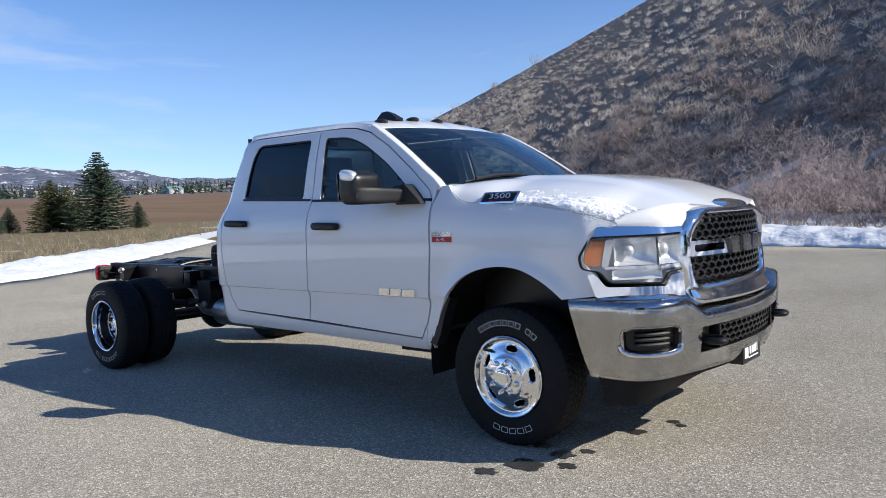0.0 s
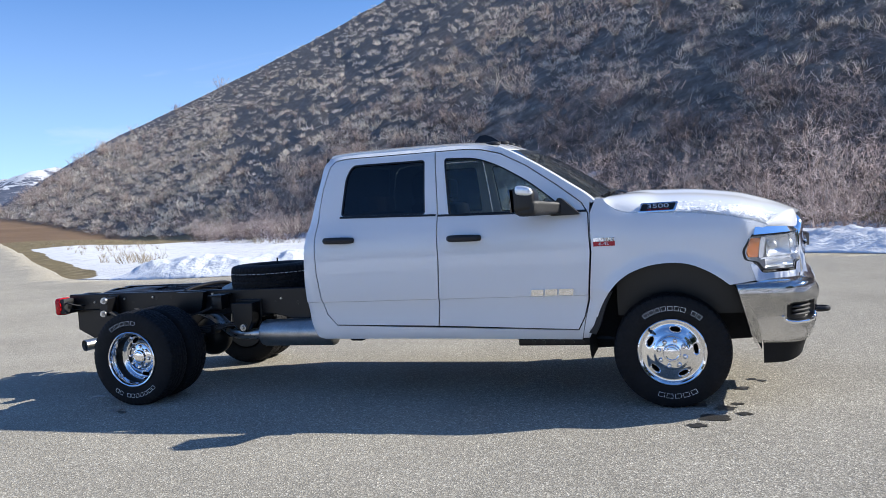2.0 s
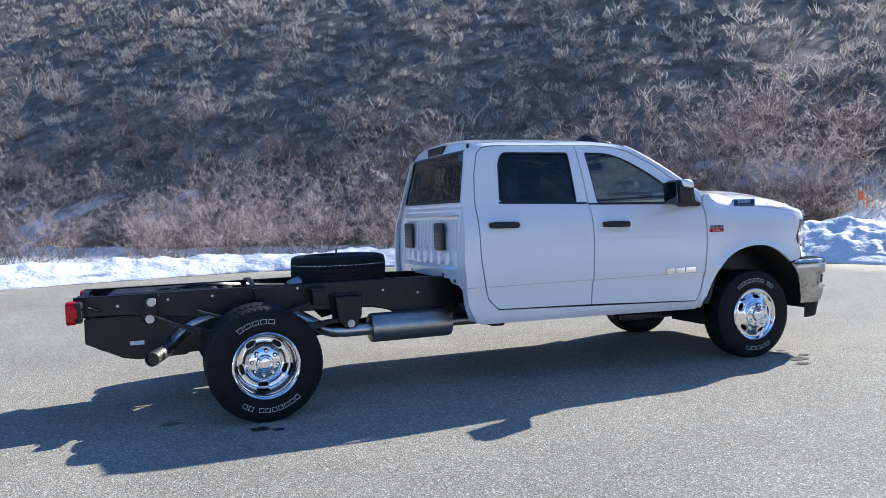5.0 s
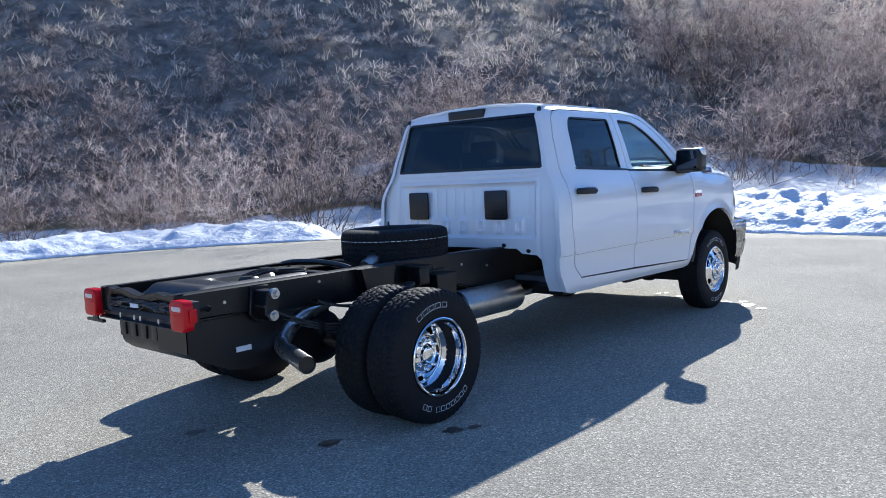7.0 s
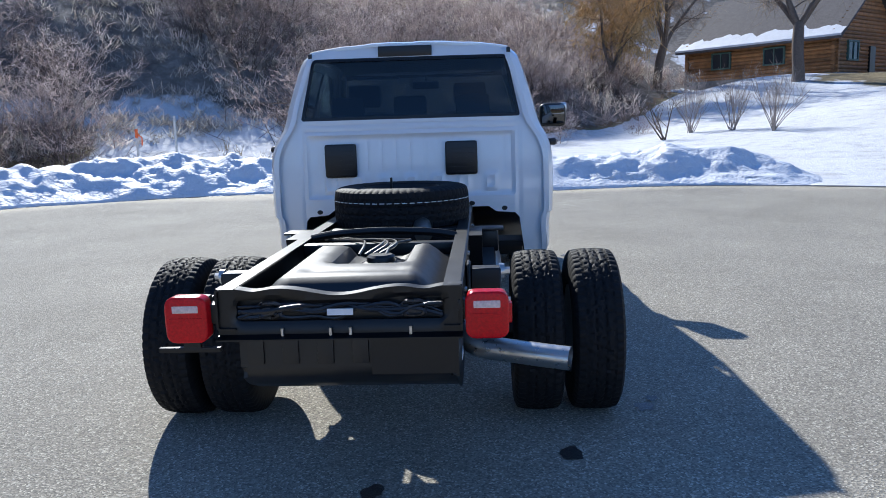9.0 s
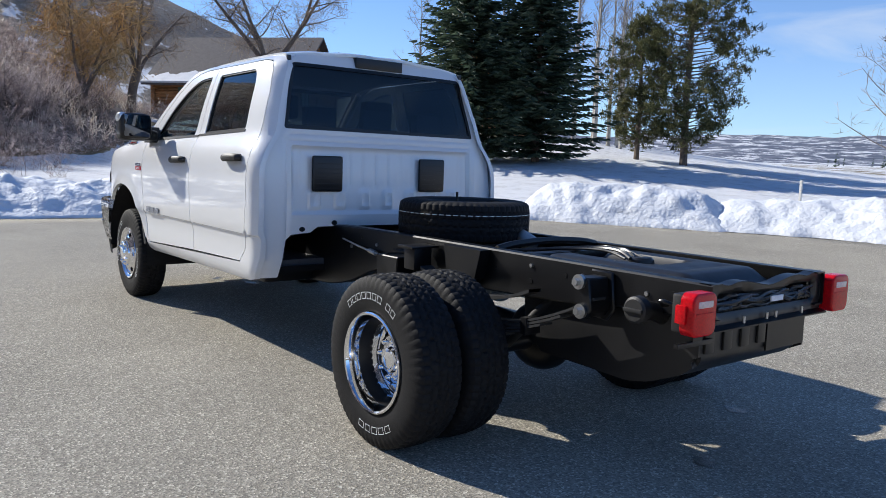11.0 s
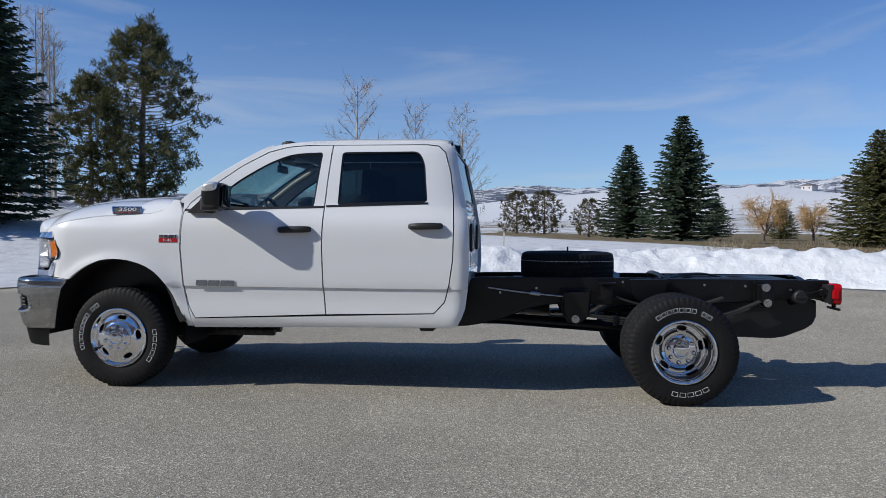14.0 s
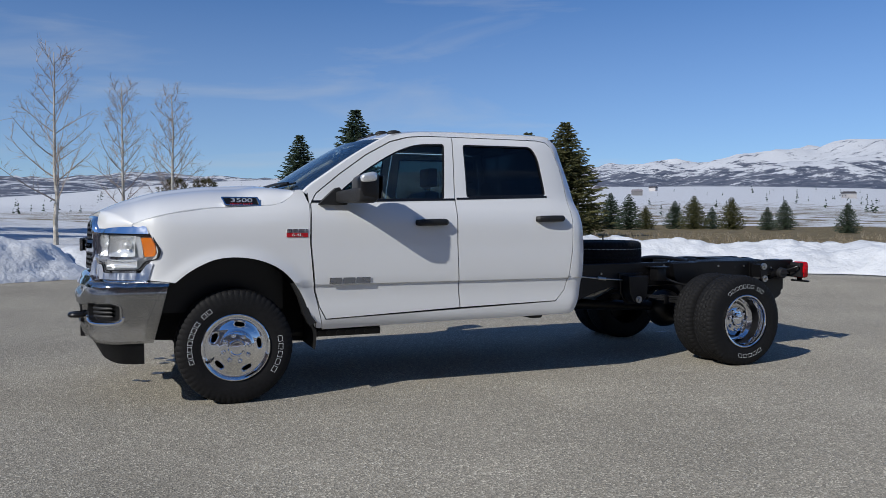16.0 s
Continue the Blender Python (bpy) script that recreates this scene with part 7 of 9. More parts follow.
add_prism(bm, rounded([(3.40, 1.02), (3.80, 1.02), (3.88, 1.45), (3.70, 1.475), (3.46, 1.44), (3.40, 1.34)], 0.03), -0.86, 0.86)
part("dashboard", bm, SEAT, truck, "dark moulded dashboard")
for y in (0.42, -0.42):
    bm = bmesh.new()
    add_box(bm, 2.62, 3.14, y - 0.25, y + 0.25, 0.86, 1.00, 0.05)
    seat = part("front_seat", bm, SEAT, truck, "dark vinyl front seat")
    bm = bmesh.new()
    add_box(bm, 2.52, 2.68, y - 0.25, y + 0.25, 0.95, 1.56, 0.06)
    for v in bm.verts:
        v.co.x -= (v.co.z - 0.95) * 0.22
    part("backrest", bm, SEAT, seat)
    bm = bmesh.new()
    add_box(bm, 2.38, 2.48, y - 0.13, y + 0.13, 1.60, 1.78, 0.035)
    add_tube(bm, [(2.44, y - 0.06, 1.54), (2.43, y - 0.06, 1.64)], 0.007, 6)
    add_tube(bm, [(2.44, y + 0.06, 1.54), (2.43, y + 0.06, 1.64)], 0.007, 6)
    part("headrest", bm, SEAT, seat)
    bm = bmesh.new()
    add_box(bm, 3.16, 3.30, y - 0.20, y + 0.20, 1.875, 1.893, 0.006)
    part("sun_visor", bm, SEAT, truck, "grey folded sun visor")
bm = bmesh.new()
add_box(bm, 1.78, 2.22, -0.75, 0.75, 0.86, 1.02, 0.05)
bench = part("rear_bench", bm, SEAT, truck, "dark vinyl rear bench")
bm = bmesh.new()
add_box(bm, 1.71, 1.84, -0.75, 0.75, 1.00, 1.52, 0.05)
part("bench_back", bm, SEAT, bench)
for y in (0.45, 0.0, -0.45):
    bm = bmesh.new()
    add_box(bm, 1.74, 1.82, y - 0.12, y + 0.12, 1.50, 1.66, 0.03)
    part("headrest", bm, SEAT, bench)
bm = bmesh.new()
ring = [Vector((0.19 * math.cos(a), 0.19 * math.sin(a), 0)) for a in np.linspace(0, 2 * math.pi, 29)]
wm = Matrix.Translation((3.26, 0.42, 1.36)) @ pose(0, 0, 0, 0, -65, 0)
add_tube(bm, [wm @ p for p in ring], 0.016, 8, False)
add_tube(bm, [wm @ Vector((0, -0.18, 0)), wm @ Vector((0, 0, -0.02)), wm @ Vector((0, 0.18, 0))], 0.018, 6)
add_tube(bm, [wm @ Vector((0, 0, -0.02)), wm @ Vector((-0.17, 0, 0))], 0.018, 6)
add_tube(bm, [wm @ Vector((0, 0, 0.0)), wm @ Vector((0, 0, -0.25))], 0.035, 8)
part("steering_wheel", bm, TRIM, truck, "black steering wheel")
bm = bmesh.new()
add_box(bm, 3.33, 3.36, -0.13, 0.11, 1.78, 1.85, 0.012)
add_tube(bm, [(3.36, -0.01, 1.84), (3.38, -0.01, 1.90)], 0.012, 6)
part("rear_view_mirror", bm, TRIM, truck, "black rear view mirror")
for sgn in (1, -1):
    bm = bmesh.new()
    add_tube(bm, bent([(3.66, sgn * 0.83, 1.58), (3.56, sgn * 0.80, 1.66), (3.44, sgn * 0.78, 1.75), (3.36, sgn * 0.77, 1.80)], 5), 0.014, 8)
    part("grab_handle", bm, BEIGE, truck, "light pillar grab handle")
    bm = bmesh.new()
    add_tube(bm, [(3.80, sgn * 0.845, 1.50), (3.47, sgn * 0.775, 1.735), (3.20, sgn * 0.72, 1.89)], 0.024, 8)
    part("pillar_trim", bm, BEIGE, truck, "light windscreen pillar trim")

# ---------------------------------------------------------------- loose things on the truck
spare = thing("spare_wheel", "black spare tyre lying flat across the truck frame", "tyre", pose(0.775, -0.02, 0.855 + 0.119, 90, 0, 0))
part("tyre", tyre_mesh(), RUBBER, spare)
part("wheel_disc", barrel_mesh(True), FRAME, spare, "dark steel wheel")
bm = bmesh.new()
add_lathe(bm, [(TYRE_R + 0.001, 0.043), (TYRE_R + 0.001, 0.047)], 180, Matrix(), lambda k, j: k % 3)
part("chalk_line", bm, LETTER, spare, "broken white factory line")
bm = bmesh.new()
add_tube(bm, [(0.0, 0.0, -0.06), (0.0, 0.115, -0.06), (0.0, 0.165, -0.06)], 0.008, 6)
part("hold_down_bolt", bm, FRAME, spare, "hold-down bolt")


def hood_snow():
    """Blown snow along the passenger edge of the bonnet: a thin ragged crust and loose crumbs."""
    bm = bmesh.new()
    random.seed(31)
    nx, ns = 150, 34
    xs, ss = np.linspace(4.38, 5.24, nx), np.linspace(0.80, 0.998, ns)
    X, S = np.meshgrid(xs, ss, indexing="ij")
    crust = fbm(X * 16, S * 60, 4, 3) * 0.6 + fbm(X * 55, S * 170, 3, 8) * 0.4
    want = 0.62 - 0.10 * smooth(X, 4.4, 5.1) - 0.20 * smooth(S, 0.88 - 0.05 * (X - 4.4), 0.985) + 0.2 * (1 - smooth(S, 0.80, 0.86)) + 0.25 * (1 - smooth(X, 4.38, 4.48))
    thick = np.clip(crust - want, -0.05, 0.25) * 0.05
    vs = {}

    def spot(i, j):
        if (i, j) not in vs:
            s, x = -float(ss[j]), min(float(xs[i]), hood_front(ss[j]) - 0.004)
            p = Vector(hood_point(x, s))
            vs[i, j] = bm.verts.new(p + Vector((0, -0.002, max(-0.003, float(thick[i, j])))))
        return vs[i, j]
    for i in range(nx - 1):
        for j in range(ns - 1):
            if max(thick[i, j], thick[i + 1, j], thick[i, j + 1], thick[i + 1, j + 1]) > 0 and xs[i] < hood_front(ss[j]) - 0.01:
                bm.faces.new([spot(i, j), spot(i + 1, j), spot(i + 1, j + 1), spot(i, j + 1)])
    me = bpy.data.meshes.new("snow_dusting")
    bm.to_mesh(me)
    bm.free()
    base_v = [v.co.copy() for v in me.vertices]
    verts, faces = [tuple(v) for v in base_v], [tuple(p.vertices) for p in me.polygons]
    for k in range(3000):
        x = random.betavariate(1.4, 0.9) * 0.92 + 4.32
        s = 0.995 - abs(random.gauss(0, 0.035 + 0.03 * (x - 4.3)))
        if x > hood_front(s) - 0.01:
            continue
        p = Vector(hood_point(x, -s))
        if random.random() < 0.35:
            z = p.z - random.uniform(0.0, 0.05) * random.random()
            p = Vector((x, -float(fender_y(np.array(min(x, 5.03)), np.array(z))), z))
        r = random.uniform(0.0015, 0.0055)
        b = len(verts)
        for dx, dy, dz in ((1, 0, 0), (-1, 0.2, 0), (0, 1, 0.1), (0.1, -1, 0), (0, 0, 1), (0.2, 0, -0.6)):
            verts.append((p.x + dx * r * random.uniform(0.7, 1.5), p.y + dy * r * random.uniform(0.6, 1.2), p.z + dz * r * random.uniform(0.6, 1.2)))
        faces += [(b + 4, b, b + 2), (b + 4, b + 2, b + 1), (b + 4, b + 1, b + 3), (b + 4, b + 3, b), (b + 5, b + 2, b), (b + 5, b + 1, b + 2), (b + 5, b + 3, b + 1), (b + 5, b, b + 3)]
    out = bpy.data.meshes.new("snow_dusting")
    out.from_pydata(verts, [], faces)
    out.shade_smooth()
    out.materials.append(ICE)
    bpy.data.meshes.remove(me)
    return tagged(new("snow_dusting", out), "ragged white snow clinging along the bonnet edge", "snow", kind="stuff")


hood_snow()

# ---------------------------------------------------------------- plants
def tone_material(name, colors, rough=0.85, trans=0.0):
    """Colour chosen plant by plant from the stored tone, with fine variation."""
    m = bpy.data.materials.new(name)
    m.use_nodes = True
    n, l = m.node_tree.nodes, m.node_tree.links
    p = n["Principled BSDF"]
    p.inputs["Roughness"].default_value = rough
    p.inputs["Specular IOR Level"].default_value = 0.25
    a = n.new("ShaderNodeAttribute")
    a.attribute_name = "tone"
    r = n.new("ShaderNodeValToRGB")
    e = r.color_ramp.elements
    e[0].color, e[1].color = (*colors[0], 1), (*colors[-1], 1)
    for k, c in enumerate(colors[1:-1]):
        e.new((k + 1) / (len(colors) - 1)).color = (*c, 1)
    geo = n.new("ShaderNodeNewGeometry")
    g = n.new("ShaderNodeMapRange")
    g.inputs["To Min"].default_value, g.inputs["To Max"].default_value = 0.7, 1.3
    s = n.new("ShaderNodeVectorMath")
    s.operation = "SCALE"
    l.new(a.outputs["Fac"], r.inputs["Fac"])
    l.new(geo.outputs["Random Per Island"], g.inputs["Value"])
    l.new(r.outputs["Color"], s.inputs[0])
    l.new(g.outputs["Result"], s.inputs["Scale"])
    l.new(s.outputs["Vector"], p.inputs["Base Color"])
    if trans:
        glow, mix = n.new("ShaderNodeBsdfTranslucent"), n.new("ShaderNodeMixShader")
        mix.inputs["Fac"].default_value = trans
        l.new(s.outputs["Vector"], glow.inputs["Color"])
        l.new(p.outputs["BSDF"], mix.inputs[1])
        l.new(glow.outputs["BSDF"], mix.inputs[2])
        l.new(mix.outputs["Shader"], n["Material Output"].inputs["Surface"])
    return m


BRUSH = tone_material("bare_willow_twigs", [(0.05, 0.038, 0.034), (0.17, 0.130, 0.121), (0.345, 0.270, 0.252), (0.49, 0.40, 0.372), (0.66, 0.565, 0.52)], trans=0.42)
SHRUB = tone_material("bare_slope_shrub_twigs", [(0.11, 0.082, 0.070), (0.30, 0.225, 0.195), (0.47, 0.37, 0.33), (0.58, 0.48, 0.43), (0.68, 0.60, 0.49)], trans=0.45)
SAGE = tone_material("grey_sagebrush", [(0.29, 0.25, 0.21), (0.46, 0.41, 0.35), (0.60, 0.545, 0.46), (0.58, 0.49, 0.445), (0.72, 0.665, 0.57)], trans=0.45)
STRAW = tone_material("dry_grass", [(0.25, 0.195, 0.125), (0.36, 0.295, 0.20), (0.45, 0.385, 0.28)], trans=0.3)
NEEDLE = tone_material("spruce_needles", [(0.034, 0.052, 0.036), (0.066, 0.101, 0.062), (0.115, 0.140, 0.092)], 0.6, 0.25)
PINE_NEEDLE = tone_material("pine_needles", [(0.060, 0.072, 0.032), (0.120, 0.125, 0.052), (0.20, 0.18, 0.085)], 0.65, 0.3)
BARK = material("grey_brown_bark", (0.15, 0.115, 0.09), 0.9, vary=0.3, scale=6, bump=0.4, bump_scale=30)
PALE_BARK = material("pale_aspen_bark", (0.55, 0.52, 0.46), 0.8, vary=0.25, scale=5, second=(0.36, 0.33, 0.28), bump=0.2, bump_scale=40)
TWIG = material("grey_twigs", (0.33, 0.28, 0.25), 0.85, island=0.25)
GOLD_TWIG = material("golden_willow_twigs", (0.52, 0.33, 0.13), 0.8, island=0.3)
TAN_TWIG = material("tan_cottonwood_twigs", (0.36, 0.27, 0.19), 0.85, island=0.3)


def ribbon(rng, start, way, length, width, steps, droop, wander):
    """A thin tapering strip: points and quads, as arrays."""
    p, d = np.array(start, float), np.array(way, float)
    pts = [p.copy()]
    for _ in range(steps):
        d = d + rng.normal(0, wander, 3) + np.array([0, 0, droop])
        d = d / np.linalg.norm(d)
        p = p + d * length / steps
        pts.append(p.copy())
    side = np.cross(d, rng.normal(0, 1, 3))
    side = side / (np.linalg.norm(side) + 1e-9)
    pts = np.array(pts)
    w = np.linspace(1, 0.3, steps + 1)[:, None] * width * 0.5
    return np.concatenate([pts - side * w, pts + side * w]), [(k, k + 1, steps + 2 + k, steps + 1 + k) for k in range(steps)], pts


class Heap:
    """Collects strips and clumps into one mesh."""

    def __init__(self):
        self.v, self.f, self.t, self.n = [], [], [], 0

    def add(self, v, f, tone=0.5):
        self.v.append(v)
        self.f.append(np.array(f, int) + self.n)
        self.t.append(np.full(len(v), tone))
        self.n += len(v)

    def arrays(self):
        return np.concatenate(self.v), np.concatenate(self.f), np.concatenate(self.t)

    def mesh(self, name, material_used):
        v, f, t = self.arrays()
        me = bpy.data.meshes.new(name)
        me.vertices.add(len(v))
        me.vertices.foreach_set("co", v.astype(np.float32).ravel())
        k = f.shape[1]
        me.loops.add(f.size)
        me.loops.foreach_set("vertex_index", f.ravel().astype(np.int32))
        me.polygons.add(len(f))
        me.polygons.foreach_set("loop_start", np.arange(0, f.size, k, dtype=np.int32))
        me.update(calc_edges=True)
        at = me.attributes.new("tone", "FLOAT", "POINT")
        at.data.foreach_set("value", t.astype(np.float32))
        me.materials.append(material_used)
        return me


def brush_proto(seed, stems=17, wide=0.9, twigs=13):
    """A bare bush: dark stems fan out and fork into pale fine twigs round its outside."""
    rng = np.random.default_rng(seed)
    h = Heap()
    for _ in range(stems):
        a, lean = rng.uniform(0, 2 * math.pi), rng.uniform(0.05, 1.25)
        way = (math.cos(a) * lean, math.sin(a) * lean, 1.0)
        L = rng.uniform(0.62, 0.90)
        v, f, pts = ribbon(rng, (rng.normal(0, 0.10), rng.normal(0, 0.10), -0.05), way, L, 0.0052 * wide, 4, 0.02, 0.14)
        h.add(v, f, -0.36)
        for k in range(6):
            t = rng.uniform(1.1, 3.9)
            i = int(t)
            q = pts[i] + (pts[i + 1] - pts[i]) * (t - i)
            d = pts[4] - pts[1]
            d = d / np.linalg.norm(d)
            b = rng.uniform(0, 2 * math.pi)
            way = d * 0.55 + np.array([math.cos(b) * 0.85, math.sin(b) * 0.85, rng.uniform(-0.15, 0.5)])
            v, f, p2 = ribbon(rng, q, way, L * rng.uniform(0.20, 0.38), 0.0026 * wide, 2, 0.03, 0.36)
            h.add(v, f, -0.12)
            for g in range(twigs):
                q = p2[0] + (p2[2] - p2[0]) * rng.uniform(0.25, 1.0)
                w2 = (p2[2] - p2[0]) / np.linalg.norm(p2[2] - p2[0]) * 0.5 + rng.normal(0, 0.7, 3) + np.array([0, 0, 0.20])
                v, f, _ = ribbon(rng, q, w2, L * rng.uniform(0.035, 0.085), 0.0029 * wide, 1, 0.0, 0.2)
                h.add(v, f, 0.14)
    # short twigs low inside, toned dark for the shade within the bush
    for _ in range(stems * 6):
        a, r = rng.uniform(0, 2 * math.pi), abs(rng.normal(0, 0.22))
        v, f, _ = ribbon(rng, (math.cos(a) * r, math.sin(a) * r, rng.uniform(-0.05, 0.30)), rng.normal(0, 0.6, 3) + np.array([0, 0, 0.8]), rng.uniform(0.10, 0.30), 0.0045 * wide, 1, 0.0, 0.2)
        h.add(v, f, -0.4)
    return h.arrays()


def sage_proto(seed, blades=18, wide=0.075):
    rng = np.random.default_rng(seed)
    h = Heap()
    for _ in range(blades):
        a, lean = rng.uniform(0, 2 * math.pi), rng.uniform(0.1, 1.9)
        v, f, _ = ribbon(rng, (rng.normal(0, 0.22), rng.normal(0, 0.22), rng.uniform(0.0, 0.3)), (math.cos(a) * lean, math.sin(a) * lean, 1.0), rng.uniform(0.25, 0.55), wide, 1, -0.05, 0.12)
        h.add(v, f, 0.16 if lean < 1.1 else -0.12)
    return h.arrays()


def bush_proto(seed, stems=22):
    """A rounded bare bush of the slope: short stems, each ending in a spray of pale twigs."""
    rng = np.random.default_rng(seed)
    h = Heap()
    for _ in range(stems):
        a, lean = rng.uniform(0, 2 * math.pi), rng.uniform(0.0, 1.35)
        way = np.array([math.cos(a) * lean, math.sin(a) * lean, 1.0])
        way = way / np.linalg.norm(way)
        reach = rng.uniform(0.5, 0.90)
        v, f, pts = ribbon(rng, (rng.normal(0, 0.08), rng.normal(0, 0.08), 0), way, reach, 0.013, 1, 0.0, 0.12)
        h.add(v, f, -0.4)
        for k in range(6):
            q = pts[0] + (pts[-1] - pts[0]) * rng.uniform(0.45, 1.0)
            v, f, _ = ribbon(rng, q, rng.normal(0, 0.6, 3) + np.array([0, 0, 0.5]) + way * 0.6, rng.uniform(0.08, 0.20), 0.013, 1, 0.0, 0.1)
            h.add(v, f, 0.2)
    return h.arrays()


def scatter(name, protos, places, material_used, label, category):
    """Many plants of one sort as one mesh. places: x, y, z, size, height factor, turn, tone."""
    heap = Heap()
    for i, (x, y, z, s, hf, turn, tone) in enumerate(places):
        v, f, shift = protos[i % len(protos)]
        c, sn = math.cos(turn), math.sin(turn)
        w = np.stack([(v[:, 0] * c - v[:, 1] * sn) * s + x, (v[:, 0] * sn + v[:, 1] * c) * s + y, v[:, 2] * s * hf + z], 1)
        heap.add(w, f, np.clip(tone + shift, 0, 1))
    return tagged(new(name, heap.mesh(name, material_used)), label, category, kind="stuff")


def ground_under(x, y):
    x, y = np.asarray(x, float), np.asarray(y, float)
    low = road_z(x, y) - 0.07
    d = edge_distance(x, y, EDGE)
    return low + (land_z(x, y) - low) * smooth(d, 0.2, 3.0)


def snowy_clearing(x, y):
    return ((x - 21.8) / 6.4) ** 2 + ((y - 9.2 - 0.25 * (x - 21.8)) / 3.2) ** 2 < 1


def plant_brush():
    rng = np.random.default_rng(3)
    near, far = [], []
    tries = 0
    while len(near) < 190 and tries < 14000:
        tries += 1
        v = rng.uniform(-62, 58)
        u = 14.6 + abs(rng.normal(0, 4.2)) + 0.30 * max(0, v - 9) + 1.7 * float(smooth(np.array(v), 2, 7)) + (1.6 if v < -22 else 0)
        x, y = 0.643 * u + 0.766 * v, 0.766 * u - 0.643 * v
        if any((x - p[0]) ** 2 + (y - p[1]) ** 2 < 4.4 for p in near):
            continue
        if snowy_clearing(x, y):
            continue
        if in_loop(np.array(x), np.array(y), EDGE) or float(edge_distance(np.array(x), np.array(y), EDGE)) < (2.4 if -14 < v < 1 else 4.0 if v <= -14 else 4.4):
            continue
        tall = 1.9 + 1.2 * smooth(np.array(v), -20, 12) + rng.uniform(-0.4, 0.5)
        if v < -24:
            tall *= 0.95
        near.append((x, y, u, v, tall))
    x, y = np.array([p[0] for p in near]), np.array([p[1] for p in near])
    z = ground_under(x, y)
    spots = [(p[0], p[1], float(zz) - 0.05, float(p[4]) * 1.45, rng.uniform(0.85, 1.1), rng.uniform(0, 6.3), float(np.clip(rng.normal(0.53, 0.19), 0, 1))) for p, zz in zip(near, z)]
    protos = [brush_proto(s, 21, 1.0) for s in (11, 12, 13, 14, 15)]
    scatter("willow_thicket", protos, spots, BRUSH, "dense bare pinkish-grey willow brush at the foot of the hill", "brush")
    # brush ahead, between the circle and the log house, and taller shrubs up the slope
    more = []
    for _ in range(1200):
        v = rng.uniform(-75, 80)
        u = 20 + abs(rng.normal(0, 34)) + 0.31 * max(0, v - 36)
        x, y = 0.643 * u + 0.766 * v, 0.766 * u - 0.643 * v
        if len(more) < 900:
            more.append((x, y, u))
    for _ in range(110):
        v = rng.uniform(-60, 10)
        u = rng.uniform(17.5, 32)
        more.append((0.643 * u + 0.766 * v, 0.766 * u - 0.643 * v, u))
    for _ in range(420):
        v = -math.exp(rng.uniform(math.log(45), math.log(750)))
        u = 19.5 - 0.02 * v + abs(rng.normal(0, 10 - 0.07 * v))
        more.append((0.643 * u + 0.766 * v, 0.766 * u - 0.643 * v, 62))
    for _ in range(150):
        a, d = math.radians(rng.uniform(-39, -24)), rng.uniform(130, 330)
        more.append((d * math.cos(a), d * math.sin(a), 60))
    for _ in range(210):
        a, d = math.radians(rng.uniform(-16, 42)), rng.uniform(45, 150)
        more.append((d * math.cos(a), d * math.sin(a), 60))
    for _ in range(34):
        a, d = math.radians(rng.uniform(-6, 18)), rng.uniform(21, 44)
        more.append((d * math.cos(a), d * math.sin(a), 20))
    for _ in range(75):
        a, d = math.radians(rng.uniform(-6.5, 6.5)), rng.uniform(36, 68)
        more.append((d * math.cos(a) - 3.9, d * math.sin(a) - 1.4, 61))
    for _ in range(26):
        a, d = math.radians(rng.uniform(-13.5, -5)), rng.uniform(43, 62)
        more.append((d * math.cos(a) - 3.8, d * math.sin(a), 20))
    more = [p for p in more if not snowy_clearing(p[0], p[1])]
    x, y = np.array([p[0] for p in more]), np.array([p[1] for p in more])
    z = ground_under(x, y)
    spots = [(p[0], p[1], float(zz) - 0.05, rng.uniform(1.2, 2.6) * (1.5 if p[2] == 60 else 1.45 if p[2] == 61 else max(1.0, math.hypot(p[0], p[1]) / 110) if p[2] == 62 else 1.0), rng.uniform(0.75, 1.05), rng.uniform(0, 6.3), float(np.clip(rng.normal(0.52, 0.22), 0, 1))) for p, zz in zip(more, z)]
    hard_by = [math.hypot(p[0], p[1]) < 44 for p in spots]
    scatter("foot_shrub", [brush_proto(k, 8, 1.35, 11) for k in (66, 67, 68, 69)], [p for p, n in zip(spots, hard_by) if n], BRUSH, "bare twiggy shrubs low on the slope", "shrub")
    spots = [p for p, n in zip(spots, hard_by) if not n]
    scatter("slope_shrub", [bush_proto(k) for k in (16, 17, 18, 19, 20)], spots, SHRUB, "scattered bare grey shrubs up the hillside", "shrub")


